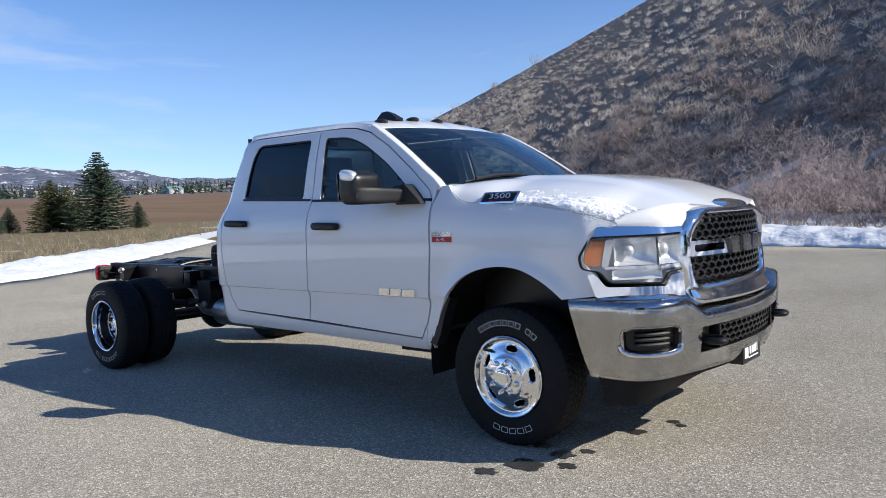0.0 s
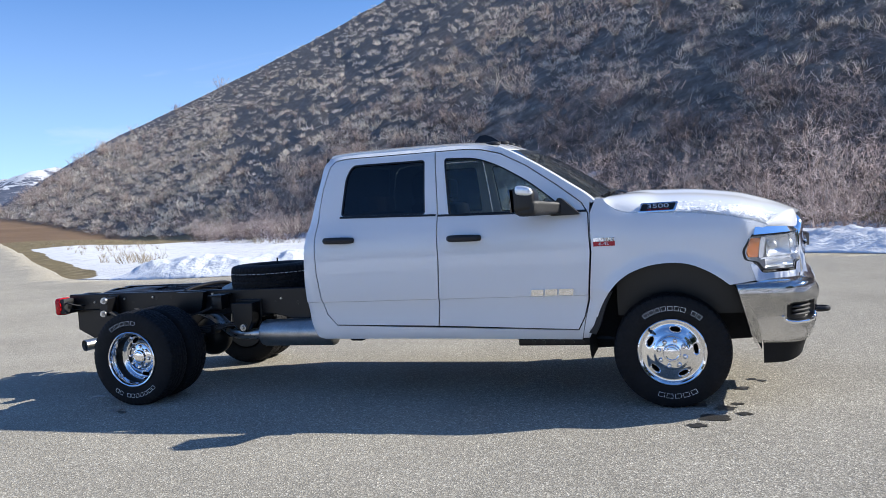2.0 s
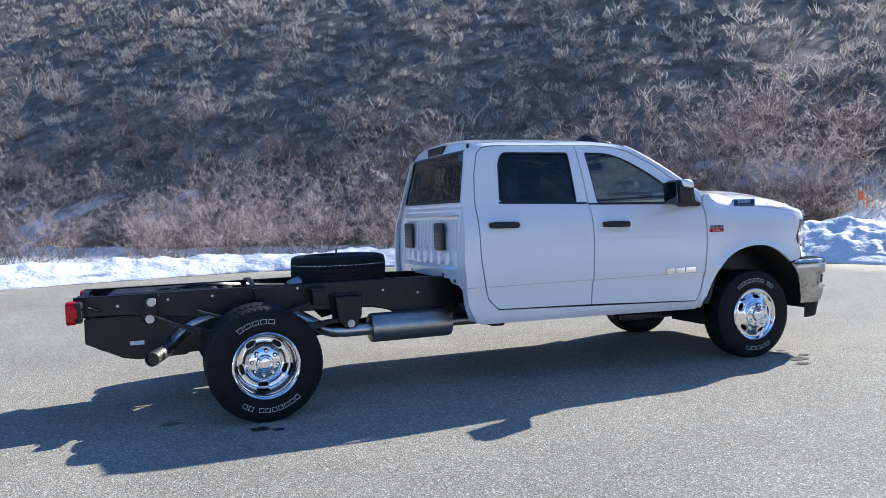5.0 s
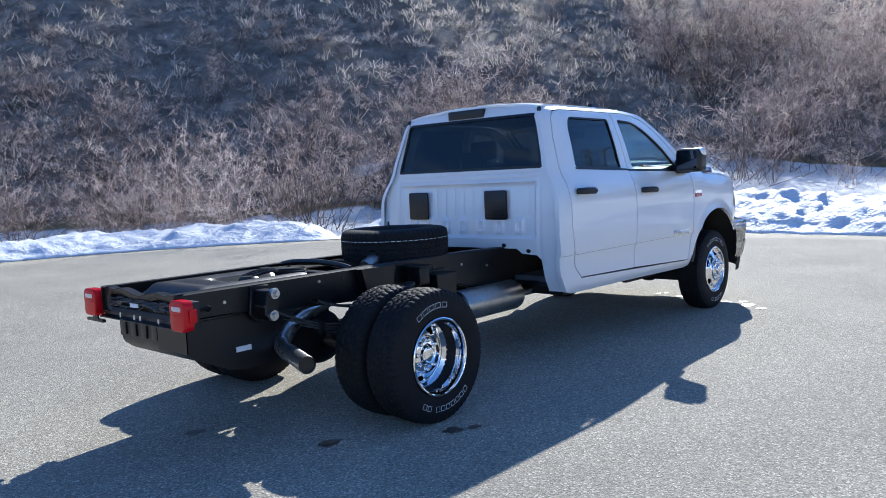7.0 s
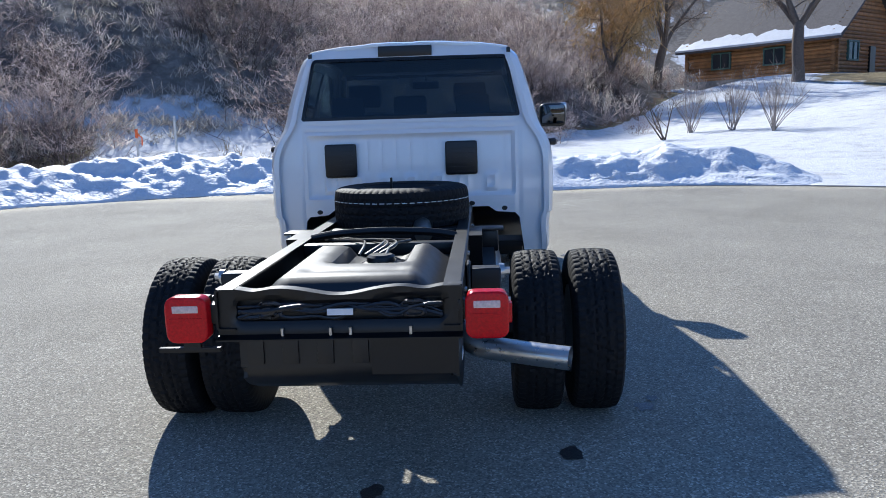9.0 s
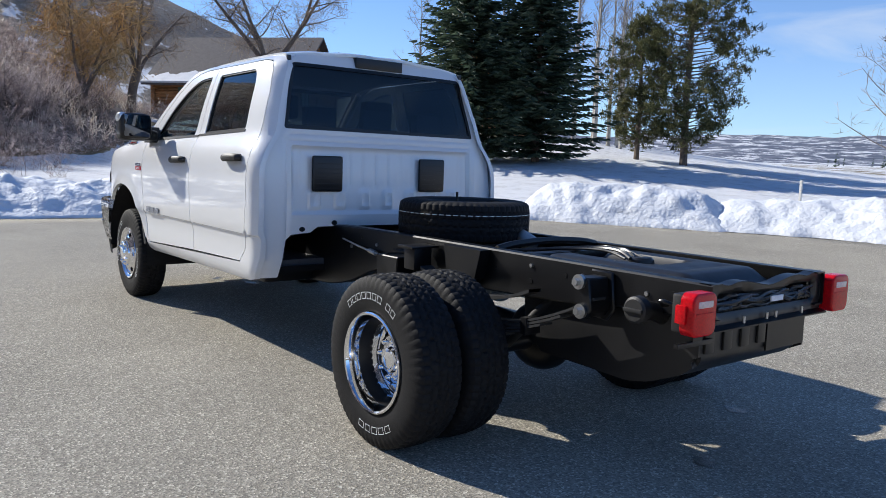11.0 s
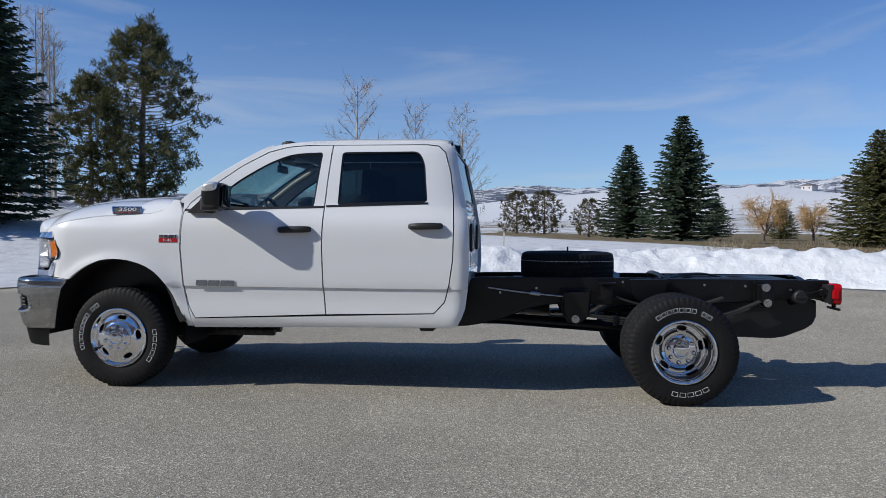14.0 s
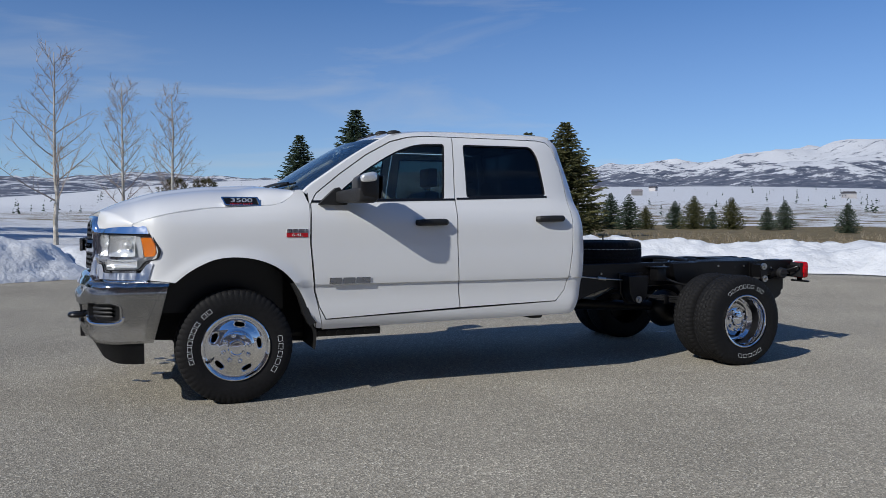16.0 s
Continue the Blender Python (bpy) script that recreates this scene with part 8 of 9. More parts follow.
def plant_sage():
    rng = np.random.default_rng(8)
    n = 90000
    d = np.exp(rng.uniform(math.log(17), math.log(640), n))
    a = np.radians(rng.uniform(-8, 139, n))
    x, y = d * np.cos(a), d * np.sin(a)
    n2 = 6000
    d2, a2 = np.exp(rng.uniform(math.log(60), math.log(1000), n2)), np.radians(rng.uniform(122, 139.5, n2))
    d, x, y = np.concatenate([d2, d]), np.concatenate([d2 * np.cos(a2), x]), np.concatenate([d2 * np.sin(a2), y])
    n, ok = n + n2, hill_part(x, y) > 0.4
    clump = fbm(x * 0.10, y * 0.10, 3, 44)
    ok &= rng.random(n) < 0.35 + 1.1 * (clump - 0.3)
    x, y, d = x[ok][:16500], y[ok][:16500], d[ok][:16500]
    z = ground_under(x, y)
    tone = np.clip(fbm(x * 0.06, y * 0.06, 3, 61) * 1.3 - 0.15 + rng.normal(0, 0.2, len(x)), 0, 1)
    size = np.clip(0.55 + 0.0075 * d, 0, np.where(x < -0.62 * d, 4.5, 2.2)) * rng.uniform(0.6, 1.35, len(x))
    spots = [(x[i], y[i], z[i] - 0.04, size[i], rng.uniform(0.65, 1.05), rng.uniform(0, 6.3), tone[i]) for i in range(len(x))]
    close = [p for p, far in zip(spots, d) if far < 52]
    spots = [p for p, far in zip(spots, d) if far >= 52]
    scatter("sagebrush", [sage_proto(s, 26, 0.040) for s in range(30, 36)], close, SAGE, "grey-green sagebrush clumps low on the hillside", "sagebrush")
    scatter("sagebrush", [sage_proto(s) for s in range(20, 26)], spots, SAGE, "grey-green sagebrush clumps covering the steep hillside", "sagebrush")


def plant_grass():
    rng = np.random.default_rng(15)
    spots = []
    n = 1900
    a = np.radians(rng.uniform(128, 205, n))
    d = np.exp(rng.uniform(math.log(14), math.log(95), n))
    x, y = d * np.cos(a), d * np.sin(a)
    b = np.radians(rng.uniform(-150, -104, 900))
    e = np.exp(rng.uniform(math.log(13.5), math.log(60), 900))
    x, y = np.concatenate([x, e * np.cos(b)]), np.concatenate([y, e * np.sin(b)])
    # tangled tufts on the cut bank at the foot of the brush
    v = rng.uniform(-50, 14, 150)
    u = 15.2 + np.abs(rng.normal(0, 1.8, 150)) + 0.30 * np.maximum(0, v - 9)
    x, y = np.concatenate([x, 0.643 * u + 0.766 * v]), np.concatenate([y, 0.766 * u - 0.643 * v])
    ok = ~in_loop(x, y, EDGE) & (edge_distance(x, y, EDGE) > 2.4)
    x, y = x[ok], y[ok]
    z = ground_under(x, y)
    for i in range(len(x)):
        spots.append((x[i], y[i], z[i] - 0.02, rng.uniform(0.25, 0.6), rng.uniform(0.8, 1.4), rng.uniform(0, 6.3), rng.random()))
    protos = []
    for s in (71, 72, 73):
        r = np.random.default_rng(s)
        h = Heap()
        for _ in range(13):
            g = r.uniform(0, 6.3)
            v, f, _ = ribbon(r, (r.normal(0, 0.12), r.normal(0, 0.12), 0), (math.cos(g) * 0.4, math.sin(g) * 0.4, 1), r.uniform(0.5, 1.0), 0.028, 2, -0.12, 0.1)
            h.add(v, f)
        v, f, tones = h.arrays()
        protos.append((v, f, tones * 0))
    scatter("dry_grass", protos, spots, STRAW, "tufts of dry straw-coloured grass on the verge", "grass")


plant_brush()
plant_sage()
plant_grass()


# ---------------------------------------------------------------- trees
def mesh_child(name, me, parent):
    ob = new(name, me)
    ob.parent = parent
    return ob


def spruce(seed, height, spread, needle=None, label="tall dark green spruce with drooping boughs", light=1.0):
    rng = np.random.default_rng(seed)
    tree = thing("spruce_tree", label, "tree")
    bm = bmesh.new()
    add_tube(bm, [(0, 0, -0.3), (0.02, 0, height * 0.4), (0, 0.01, height * 0.98)], [height * 0.017, height * 0.011, 0.012], 8)
    part("trunk", bm, BARK, tree)
    h = Heap()
    z, k = height * 0.045, 0
    while z < height * 0.985:
        q = z / height
        reach = spread * (1 - q) ** 0.85 * (0.55 + 0.45 * min(1, q * 6))
        boughs = int((12 if q < 0.75 else 8) / light ** 0.5)
        for b in range(boughs):
            a = b * 2 * math.pi / boughs + k * 0.7 + rng.normal(0, 0.2)
            L = reach * rng.uniform(0.72, 1.14) + 0.06
            n = max(2, int(L / ((0.14 + 0.004 * height) * light)))
            for i in range(n + 1):
                t = (i + 0.35) / (n + 0.35)
                r = L * t
                zz = z - 0.26 * r * (1 - 0.6 * q) + 0.22 * r * t + rng.normal(0, 0.03)
                p = (r * math.cos(a), r * math.sin(a), zz)
                wide = (0.32 + 0.34 * (1 - t)) * min(1, 0.5 + L / spread)
                for s in (-1, 1, 0):
                    g = a + s * rng.uniform(0.5, 1.0)
                    v, f, _ = ribbon(rng, p, (math.cos(g), math.sin(g), -0.18 if s else 0.10), wide * rng.uniform(0.7, 1.15) * (0.55 + height / 22), (0.075 + height * 0.004) * light, 1, -0.1, 0.05)
                    h.add(v, f, float(np.clip(rng.normal(0.45, 0.22) + 0.25 * (t - 0.5), 0, 1)))
        z += height * (0.030 + 0.008 * rng.random()) * (1 - 0.35 * q) * light ** 0.4
        k += 1
    mesh_child("crown", h.mesh("crown", needle or NEEDLE), tree)
    return tree


def grow(bm, rng, start, way, length, radius, level, min_radius=0.006, forks=4, up=0.25, sides=5):
    """A bare limb that forks into finer ones."""
    steps = 5 if level > 0 else 3
    p, d = Vector(start), Vector(way).normalized()
    pts, rad = [p.copy()], [radius]
    for k in range(steps):
        d = (d + Vector(rng.normal(0, 0.13, 3)) + Vector((0, 0, up * 0.25))).normalized()
        p = p + d * length / steps
        pts.append(p.copy())
        rad.append(max(min_radius * 0.6, radius * (1 - 0.62 * (k + 1) / steps)))
    add_tube(bm, pts, rad, sides, False)
    if level <= 0:
        return
    for k in range(forks):
        t = 0.30 + 0.66 * (k + rng.random() * 0.6) / forks
        i = min(steps - 1, int(t * steps))
        q = pts[i].lerp(pts[i + 1], t * steps - i)
        a = rng.uniform(0, 2 * math.pi)
        side = Vector((math.cos(a), math.sin(a), up + rng.uniform(-0.1, 0.5)))
        grow(bm, rng, q, (d * 0.55 + side * 0.8), length * rng.uniform(0.42, 0.62), max(min_radius, rad[i] * 0.55), level - 1, min_radius, forks, up, max(3, sides - 1))


def aspen(seed, height, label="bare young aspen with a pale trunk", limbs=26, spread=0.30, twig=None, bark=None, low=0.20):
    """A slender bare tree: a nearly straight stem, thin rising limbs and a haze of twigs."""
    rng = np.random.default_rng(seed)
    tree = thing("aspen_tree", label, "tree")
    bm = bmesh.new()
    line = [Vector((0, 0, -0.3))]
    for k in range(1, 9):
        line.append(Vector((rng.normal(0, 0.008) * height * 0.4, rng.normal(0, 0.008) * height * 0.4, height * k / 8)))
    rad = [height * 0.0125 * (1 - 0.9 * k / 8) + 0.005 for k in range(9)]
    add_tube(bm, line, rad, 8)
    part("trunk", bm, bark or PALE_BARK, tree)
    bm = bmesh.new()
    h = Heap()
    for k in range(limbs):
        t = low + (0.96 - low) * (k + rng.random()) / limbs
        i = min(7, int(t * 8))
        q = line[i].lerp(line[i + 1], t * 8 - i)
        a = k * 2.4 + rng.normal(0, 0.3)
        L = height * spread * (1.25 - t) * rng.uniform(0.75, 1.2) + 0.22
        d = Vector((math.cos(a), math.sin(a), 0.50 + 0.5 * t))
        p, pts = q.copy(), [q.copy()]
        for _ in range(5):
            d = (d.normalized() + Vector(rng.normal(0, 0.09, 3)) + Vector((0, 0, 0.09))).normalized()
            p = p + d * L / 5
            pts.append(p.copy())
        r = max(0.009, rad[i] * 0.34)
        add_tube(bm, pts, [r * (1 - 0.8 * m / 5) + 0.002 for m in range(6)], 4, False)
        for j in range(10):
            u = rng.uniform(0.6, 4.9)
            m = int(u)
            b = np.array(pts[m].lerp(pts[m + 1], u - m))
            w = np.array(d) * 0.5 + rng.normal(0, 0.5, 3) + np.array([0, 0, 0.35])
            v, f, p2 = ribbon(rng, b, w, (0.16 + L * 0.26) * rng.uniform(0.6, 1.2), 0.017, 3, 0.04, 0.12)
            h.add(v, f)
            for _ in range(4):
                c = p2[0] + (p2[3] - p2[0]) * rng.uniform(0.3, 1.0)
                v, f, _ = ribbon(rng, c, w * 0.6 + rng.normal(0, 0.5, 3), rng.uniform(0.12, 0.34), 0.012, 1, 0.0, 0.1)
                h.add(v, f)
    part("limb", bm, twig or TWIG, tree, "thin rising limbs")
    mesh_child("crown", h.mesh("crown", twig or TWIG), tree)
    return tree


def big_tree(seed, height, label, twig, droop=-0.10, girth=0.42, fork=0.28):
    """An old bare tree: a stout forked trunk, heavy limbs and hanging twigs."""
    rng = np.random.default_rng(seed)
    tree = thing("cottonwood_tree", label, "tree")
    bm = bmesh.new()
    top = Vector((-0.03 * height, 0.02 * height, height * fork))
    add_tube(bm, bent([(0, 0, -0.6), (0.02, 0.0, 0.5), (-0.01 * height, 0.0, height * fork * 0.55), top], 4), [girth * k for k in (1.45, 1.3, 1.15, 1.05, 1.0, 0.97, 0.95, 0.93, 0.92, 0.92, 0.90, 0.86, 0.80)], 12)
    h = Heap()

    def limb(start, way, length, r0, r1, rise):
        p, d, pts = Vector(start), Vector(way).normalized(), [Vector(start)]
        for _ in range(6):
            d = (d + Vector(rng.normal(0, 0.10, 3)) + Vector((0, 0, rise))).normalized()
            p = p + d * length / 6
            pts.append(p.copy())
        add_tube(bm, pts, [r0 + (r1 - r0) * m / 6 for m in range(7)], 7, False)
        return pts
    for k in range(5):
        a = k * 2 * math.pi / 5 + rng.normal(0, 0.25)
        main = limb(top - Vector((0, 0, 0.3)), (math.cos(a) * 0.62, math.sin(a) * 0.62, 1.0), height * rng.uniform(0.50, 0.66), girth * 0.52, girth * 0.10, 0.03)
        for j in range(7):
            u = 1.2 + 4.6 * (j + rng.random()) / 7
            m = min(5, int(u))
            b = rng.uniform(0, 6.3)
            sub = limb(main[m].lerp(main[m + 1], u - m), (math.cos(b) + math.cos(a) * 0.5, math.sin(b) + math.sin(a) * 0.5, 0.55), height * rng.uniform(0.14, 0.26), girth * 0.14, girth * 0.03, 0.0)
            for _ in range(26):
                u2 = rng.uniform(1.0, 5.9)
                m2 = int(u2)
                w = rng.normal(0, 0.6, 3) + np.array([0, 0, 0.15])
                v, f, p2 = ribbon(rng, np.array(sub[m2].lerp(sub[m2 + 1], u2 - m2)), w, rng.uniform(0.6, 1.7) * (height + 3) / 14, 0.030, 3, droop, 0.12)
                h.add(v, f)
                for _ in range(3):
                    c = p2[0] + (p2[3] - p2[0]) * rng.uniform(0.3, 1.0)
                    v, f, _ = ribbon(rng, c, rng.normal(0, 0.6, 3) + np.array([0, 0, droop * 4]), rng.uniform(0.3, 0.9) * (height + 3) / 14, 0.022, 1, droop, 0.1)
                    h.add(v, f)
    part("trunk", bm, BARK, tree, "stout forked trunk and limbs")
    mesh_child("crown", h.mesh("crown", twig), tree)
    return tree


def round_tree(seed, height, wide, needle, label):
    """A dense rounded evergreen: clumps of short needles on short boughs."""
    rng = np.random.default_rng(seed)
    tree = thing("pine_tree", label, "tree")
    bm = bmesh.new()
    add_tube(bm, [(0, 0, -0.3), (0.03, 0.02, height * 0.5), (0, 0, height * 0.93)], [height * 0.028, height * 0.018, 0.02], 8)
    h = Heap()
    for k in range(330):
        t = rng.uniform(0.06, 1.0)
        a = k * 2.4 + rng.normal(0, 0.3)
        edge = wide * (1 - abs((t - 0.36) / 0.66) ** 2.3) ** 0.6 * (0.88 + 0.24 * math.sin(3 * a + 9 * t)) if t < 0.999 else 0.05
        r = max(0.05, edge) * rng.uniform(0.55, 1.0)
        p = np.array([r * math.cos(a), r * math.sin(a), height * t])
        if k % 3 == 0:
            add_tube(bm, [(0, 0, height * t - 0.25 * r), tuple(p)], [0.02, 0.008], 4, False)
        tone = float(np.clip(rng.normal(0.45, 0.25), 0, 1))
        for _ in range(16):
            w = rng.normal(0, 1, 3) + np.array([math.cos(a), math.sin(a), 0.7])
            v, f, _ = ribbon(rng, p + rng.normal(0, 0.05 * height / 4, 3), w, rng.uniform(0.16, 0.34) * height / 4.5, 0.045 * height / 4.5, 1, 0.0, 0.05)
            h.add(v, f, tone)
    part("trunk", bm, BARK, tree)
    mesh_child("crown", h.mesh("crown", needle), tree)
    return tree


def pine(seed, height):
    rng = np.random.default_rng(seed)
    tree = thing("pine_tree", "open-crowned pine with clumped olive needles", "tree")
    bm = bmesh.new()
    add_tube(bm, [(0, 0, -0.3), (0.06, 0.02, height * 0.35), (-0.04, 0.05, height * 0.7), (0.03, 0, height)], [0.19, 0.15, 0.10, 0.03], 9)
    h = Heap()
    for k in range(130):
        t = 0.10 + 0.89 * (k + rng.random()) / 130
        z = height * t
        a = k * 2.4 + rng.normal(0, 0.4)
        L = height * 0.27 * math.sin(math.pi * min(1, (t - 0.02) * 1.0) ** 0.85) * rng.uniform(0.5, 1.15) + 0.3
        end = Vector((math.cos(a) * L, math.sin(a) * L, z + L * rng.uniform(-0.05, 0.35)))
        mid = Vector((math.cos(a) * L * 0.5, math.sin(a) * L * 0.5, z + L * 0.02))
        add_tube(bm, [(0, 0, z - 0.1), mid, end], [0.035, 0.022, 0.010], 5, False)
        for c in range(8):
            q = (mid.lerp(end, rng.uniform(0.2, 1.08)) + Vector(rng.normal(0, 0.20, 3)))
            tone = float(np.clip(rng.normal(0.45, 0.25), 0, 1))
            for _ in range(22):
                w = rng.normal(0, 1, 3) + np.array([0, 0, 0.6])
                w = w / np.linalg.norm(w)
                v, f, _ = ribbon(rng, np.array(q) + rng.normal(0, 0.07, 3), w, rng.uniform(0.16, 0.30), 0.046, 1, 0.0, 0.05)
                h.add(v, f, tone)
    part("trunk", bm, BARK, tree, "trunk and bare limbs")
    mesh_child("crown", h.mesh("crown", PINE_NEEDLE), tree)
    return tree


def stand(ob, x, y, turn=0.0, size=1.0):
    ob.matrix_basis = Matrix.Translation((x, y, float(ground_under(x, y)))) @ pose(0, 0, 0, 0, 0, turn) @ Matrix.Diagonal((size, size, size, 1))
    return ob


def stand_copy(ob, x, y, turn=0.0, size=1.0, label=""):
    k = ob.scale[0]
    made = copy_thing(ob, Matrix.Translation((x, y, float(ground_under(x, y)))) @ pose(0, 0, 0, 0, 0, turn) @ Matrix.Diagonal((size / k, size / k, size / k, 1)))
    return tagged(made, label)


stand(spruce(1, 10.4, 4.3, label="tall dense dark spruce on the lawn by the houses"), 24.2, -19.3, 20)
stand(spruce(2, 10.9, 3.7, label="tall dense dark spruce on the lawn by the houses"), 22.4, -21.8, 80)
fir = stand(spruce(3, 8.3, 3.2, label="conical green spruce standing on the open lawn"), -8.2, -61.0, 10)
tagged(fir, group="spruces on the far lawn")
tagged(stand_copy(fir, -11.2, -53.5, 130, 1.18), group="spruces on the far lawn")
wide = stand(spruce(4, 7.6, 3.7, PINE_NEEDLE, "broad olive-green spruce on the dry lawn"), -21.4, -38.2, 0)
tagged(stand_copy(wide, -19.4, -39.6, 140, 0.90), group="spruces on the far lawn")
far_fir = spruce(31, 8.0, 3.9, label="distant dark conifer at the edge of the valley fields", light=1.4)
far_wide = spruce(32, 7.6, 4.2, PINE_NEEDLE, "distant olive conifer at the edge of the valley fields", 1.4)
for az, far, hgt, wide_one in ((-122.4, 100, 3.9, 1), (-123.9, 104, 4.9, 0), (-125.2, 100, 4.6, 0), (-126.4, 108, 3.2, 1), (-128.4, 112, 4.0, 0), (-129.7, 108, 4.6, 1), (-130.9, 115, 3.2, 0), (-132.2, 110, 4.4, 1), (-134.5, 105, 3.0, 0),
                               (-135.6, 112, 4.0, 0), (-139.4, 100, 3.6, 0), (-106.2, 96, 5.2, 0), (-99.3, 120, 3.2, 1), (-110.6, 92, 4.0, 1)):
    a = math.radians(az)
    src = far_wide if wide_one else far_fir
    if hgt == 3.9 or hgt == 4.9:
        stand(src, 5 + far * math.cos(a), 6.45 + far * math.sin(a), 0, hgt / (7.6 if wide_one else 8.0))
        continue
    stand_copy(src, 5 + far * math.cos(a), 6.45 + far * math.sin(a), az * 3 % 360, hgt / (7.6 if wide_one else 8.0), "distant dark conifer at the edge of the valley fields")
for az, far, hgt, wide_one in ((156.9, 92, 5.6, 1), (155.9, 95, 5.0, 1), (153.95, 88, 8.3, 0), (151.55, 92, 3.0, 0), (159.4, 96, 2.9, 0), (160.2, 92, 2.6, 0)):
    a = math.radians(az)
    stand_copy(far_wide if wide_one else far_fir, 6.89 + far * math.cos(a), -4.49 + far * math.sin(a), az * 7 % 360, hgt / (7.6 if wide_one else 8.0), "spruce on the dry grass beside the ploughed field")
scots = stand(pine(5, 9.3), 19.0, -28.2, 0)
stand_copy(scots, 21.3, -27.6, 200, 0.72, "smaller brownish pine beside the tall one")
OLIVE_NEEDLE = tone_material("brownish_pine_needles", [(0.060, 0.058, 0.026), (0.105, 0.092, 0.038), (0.150, 0.120, 0.050)], 0.65)
rounded_pine = stand(round_tree(51, 4.6, 2.1, OLIVE_NEEDLE, "rounded brown-green pine far across the snow"), 1.4, -78, 0)
stand_copy(rounded_pine, -1.6, -79, 140, 1.04)
stand_copy(rounded_pine, -5.6, -69, 60, 0.80, "small rounded brown-green pine beside the spruces")
asp = stand(aspen(6, 6.7), 7.7, -23.6, 0)
tagged(asp, group="row of bare aspens")
tagged(stand(aspen(7, 5.9, spread=0.24), 5.55, -25.2, 0), group="row of bare aspens")
tagged(stand(aspen(9, 5.9, spread=0.26), 3.7, -26.6, 0), group="row of bare aspens")
grove = stand(aspen(10, 10.5, "tall slender bare aspen in a small grove", 16, 0.14, low=0.3), 27.5, -31.5, 0)
for x, y, s in ((28.6, -32.6, 0.95), (29.8, -32.2, 1.05), (31.0, -33.6, 0.9), (28.2, -34.4, 0.98), (26.8, -33.4, 0.92), (32.2, -33.0, 0.85), (25.8, -22.6, 1.0), (27.4, -21.2, 0.95), (27.2, -32.4, 1.0), (29.2, -33.4, 0.93), (30.4, -32.8, 0.97), (26.3, -32.2, 0.9), (31.6, -32.2, 1.0), (27.8, -33.9, 1.06), (25.6, -31.6, 0.86)):
    tagged(stand_copy(grove, x, y, x * 50, s), group="grove of bare aspens")
stand(aspen(12, 7.6, "bare young tree with an upright crown by the house", 26, 0.26, low=0.12), 28.5, -19.6, 0)
cotton = stand(big_tree(13, 14.5, "large bare cottonwood with a stout forked trunk", TAN_TWIG, -0.04, 0.40, 0.26), 49.5, -21.6, 200)
stand_copy(cotton, 60.3, -14.8, 120, 0.95, "large bare cottonwood beside the brush")
stand_copy(cotton, 68.0, -13.2, 40, 0.8, "large bare cottonwood beside the brush")
golden = stand(big_tree(14, 5.6, "golden bare willow with drooping orange twigs", GOLD_TWIG, -0.12, 0.13, 0.16), -20.5, -64.0, 0)
stand_copy(golden, -25.5, -66.0, 100, 0.85)
stand_copy(golden, 55.5, -10.2, 40, 2.0, "tall golden bare willow beside the log house")
# multi-stemmed lawn shrubs in front of the log house
for k, (bx, by) in enumerate(((30.5, -8.4), (33.2, -10.3), (31.2, -11.6), (28.4, -12.4))):
    rng = np.random.default_rng(90 + k)
    bush = thing("lawn_shrub", "bare multi-stemmed shrub in the snowy lawn", "shrub", group="shrubs before the log house")
    bm = bmesh.new()
    for s in range(4 if k == 0 else 15):
        a = rng.uniform(0, 6.3)
        grow(bm, rng, (rng.normal(0, 0.06), rng.normal(0, 0.06), -0.05), (math.cos(a) * 0.45, math.sin(a) * 0.45, 1), rng.uniform(1.5, 2.2), 0.020 if k else 0.04, 2, 0.006, 4, 0.4, 4)
    part("branchwork", bm, BARK if k == 0 else TWIG, bush)
    stand(bush, bx, by)

# ---------------------------------------------------------------- buildings
LOG = material("honey_brown_logs", (0.34, 0.165, 0.065), 0.65, vary=0.3, scale=1.2, fine=0.15, fine_scale=12, bump=0.2, bump_scale=20, per_object=0.22)
DARK_LOG = material("dark_red_brown_boards", (0.16, 0.060, 0.038), 0.7, vary=0.2, scale=1.5, per_object=0.15, bump=0.2, bump_scale=15)
SHINGLE = material("grey_brown_shingles", (0.115, 0.102, 0.101), 0.85, vary=0.2, scale=1.6, fine=0.25, fine_scale=9, bump=0.4, bump_scale=9)
GREEN_TRIM = material("green_window_trim", (0.07, 0.14, 0.12), 0.5)
HOUSE_GLASS = material("dark_house_glass", (0.02, 0.03, 0.04), 0.08)
STONE = material("grey_stone_base", (0.30, 0.28, 0.26), 0.85, vary=0.3, scale=2.5, bump=0.4, bump_scale=8)
PALE_WALL = material("pale_town_wall", (0.36, 0.34, 0.33), 0.8, per_object=0.5)
RED_ROOF = material("town_roof", (0.17, 0.15, 0.15), 0.8, per_object=0.6)
TEAL_ROOF = material("teal_shed_roof", (0.16, 0.34, 0.32), 0.6)


def on_wall(a, b, out):
    """The frame of a wall from a to b: x along it, y outwards, z up."""
    t = (Vector(b) - Vector(a)).normalized()
    n = Vector(out).normalized()
    return Matrix(((t.x, n.x, 0, a[0]), (t.y, n.y, 0, a[1]), (t.z, n.z, 1, a[2]), (0, 0, 0, 1)))


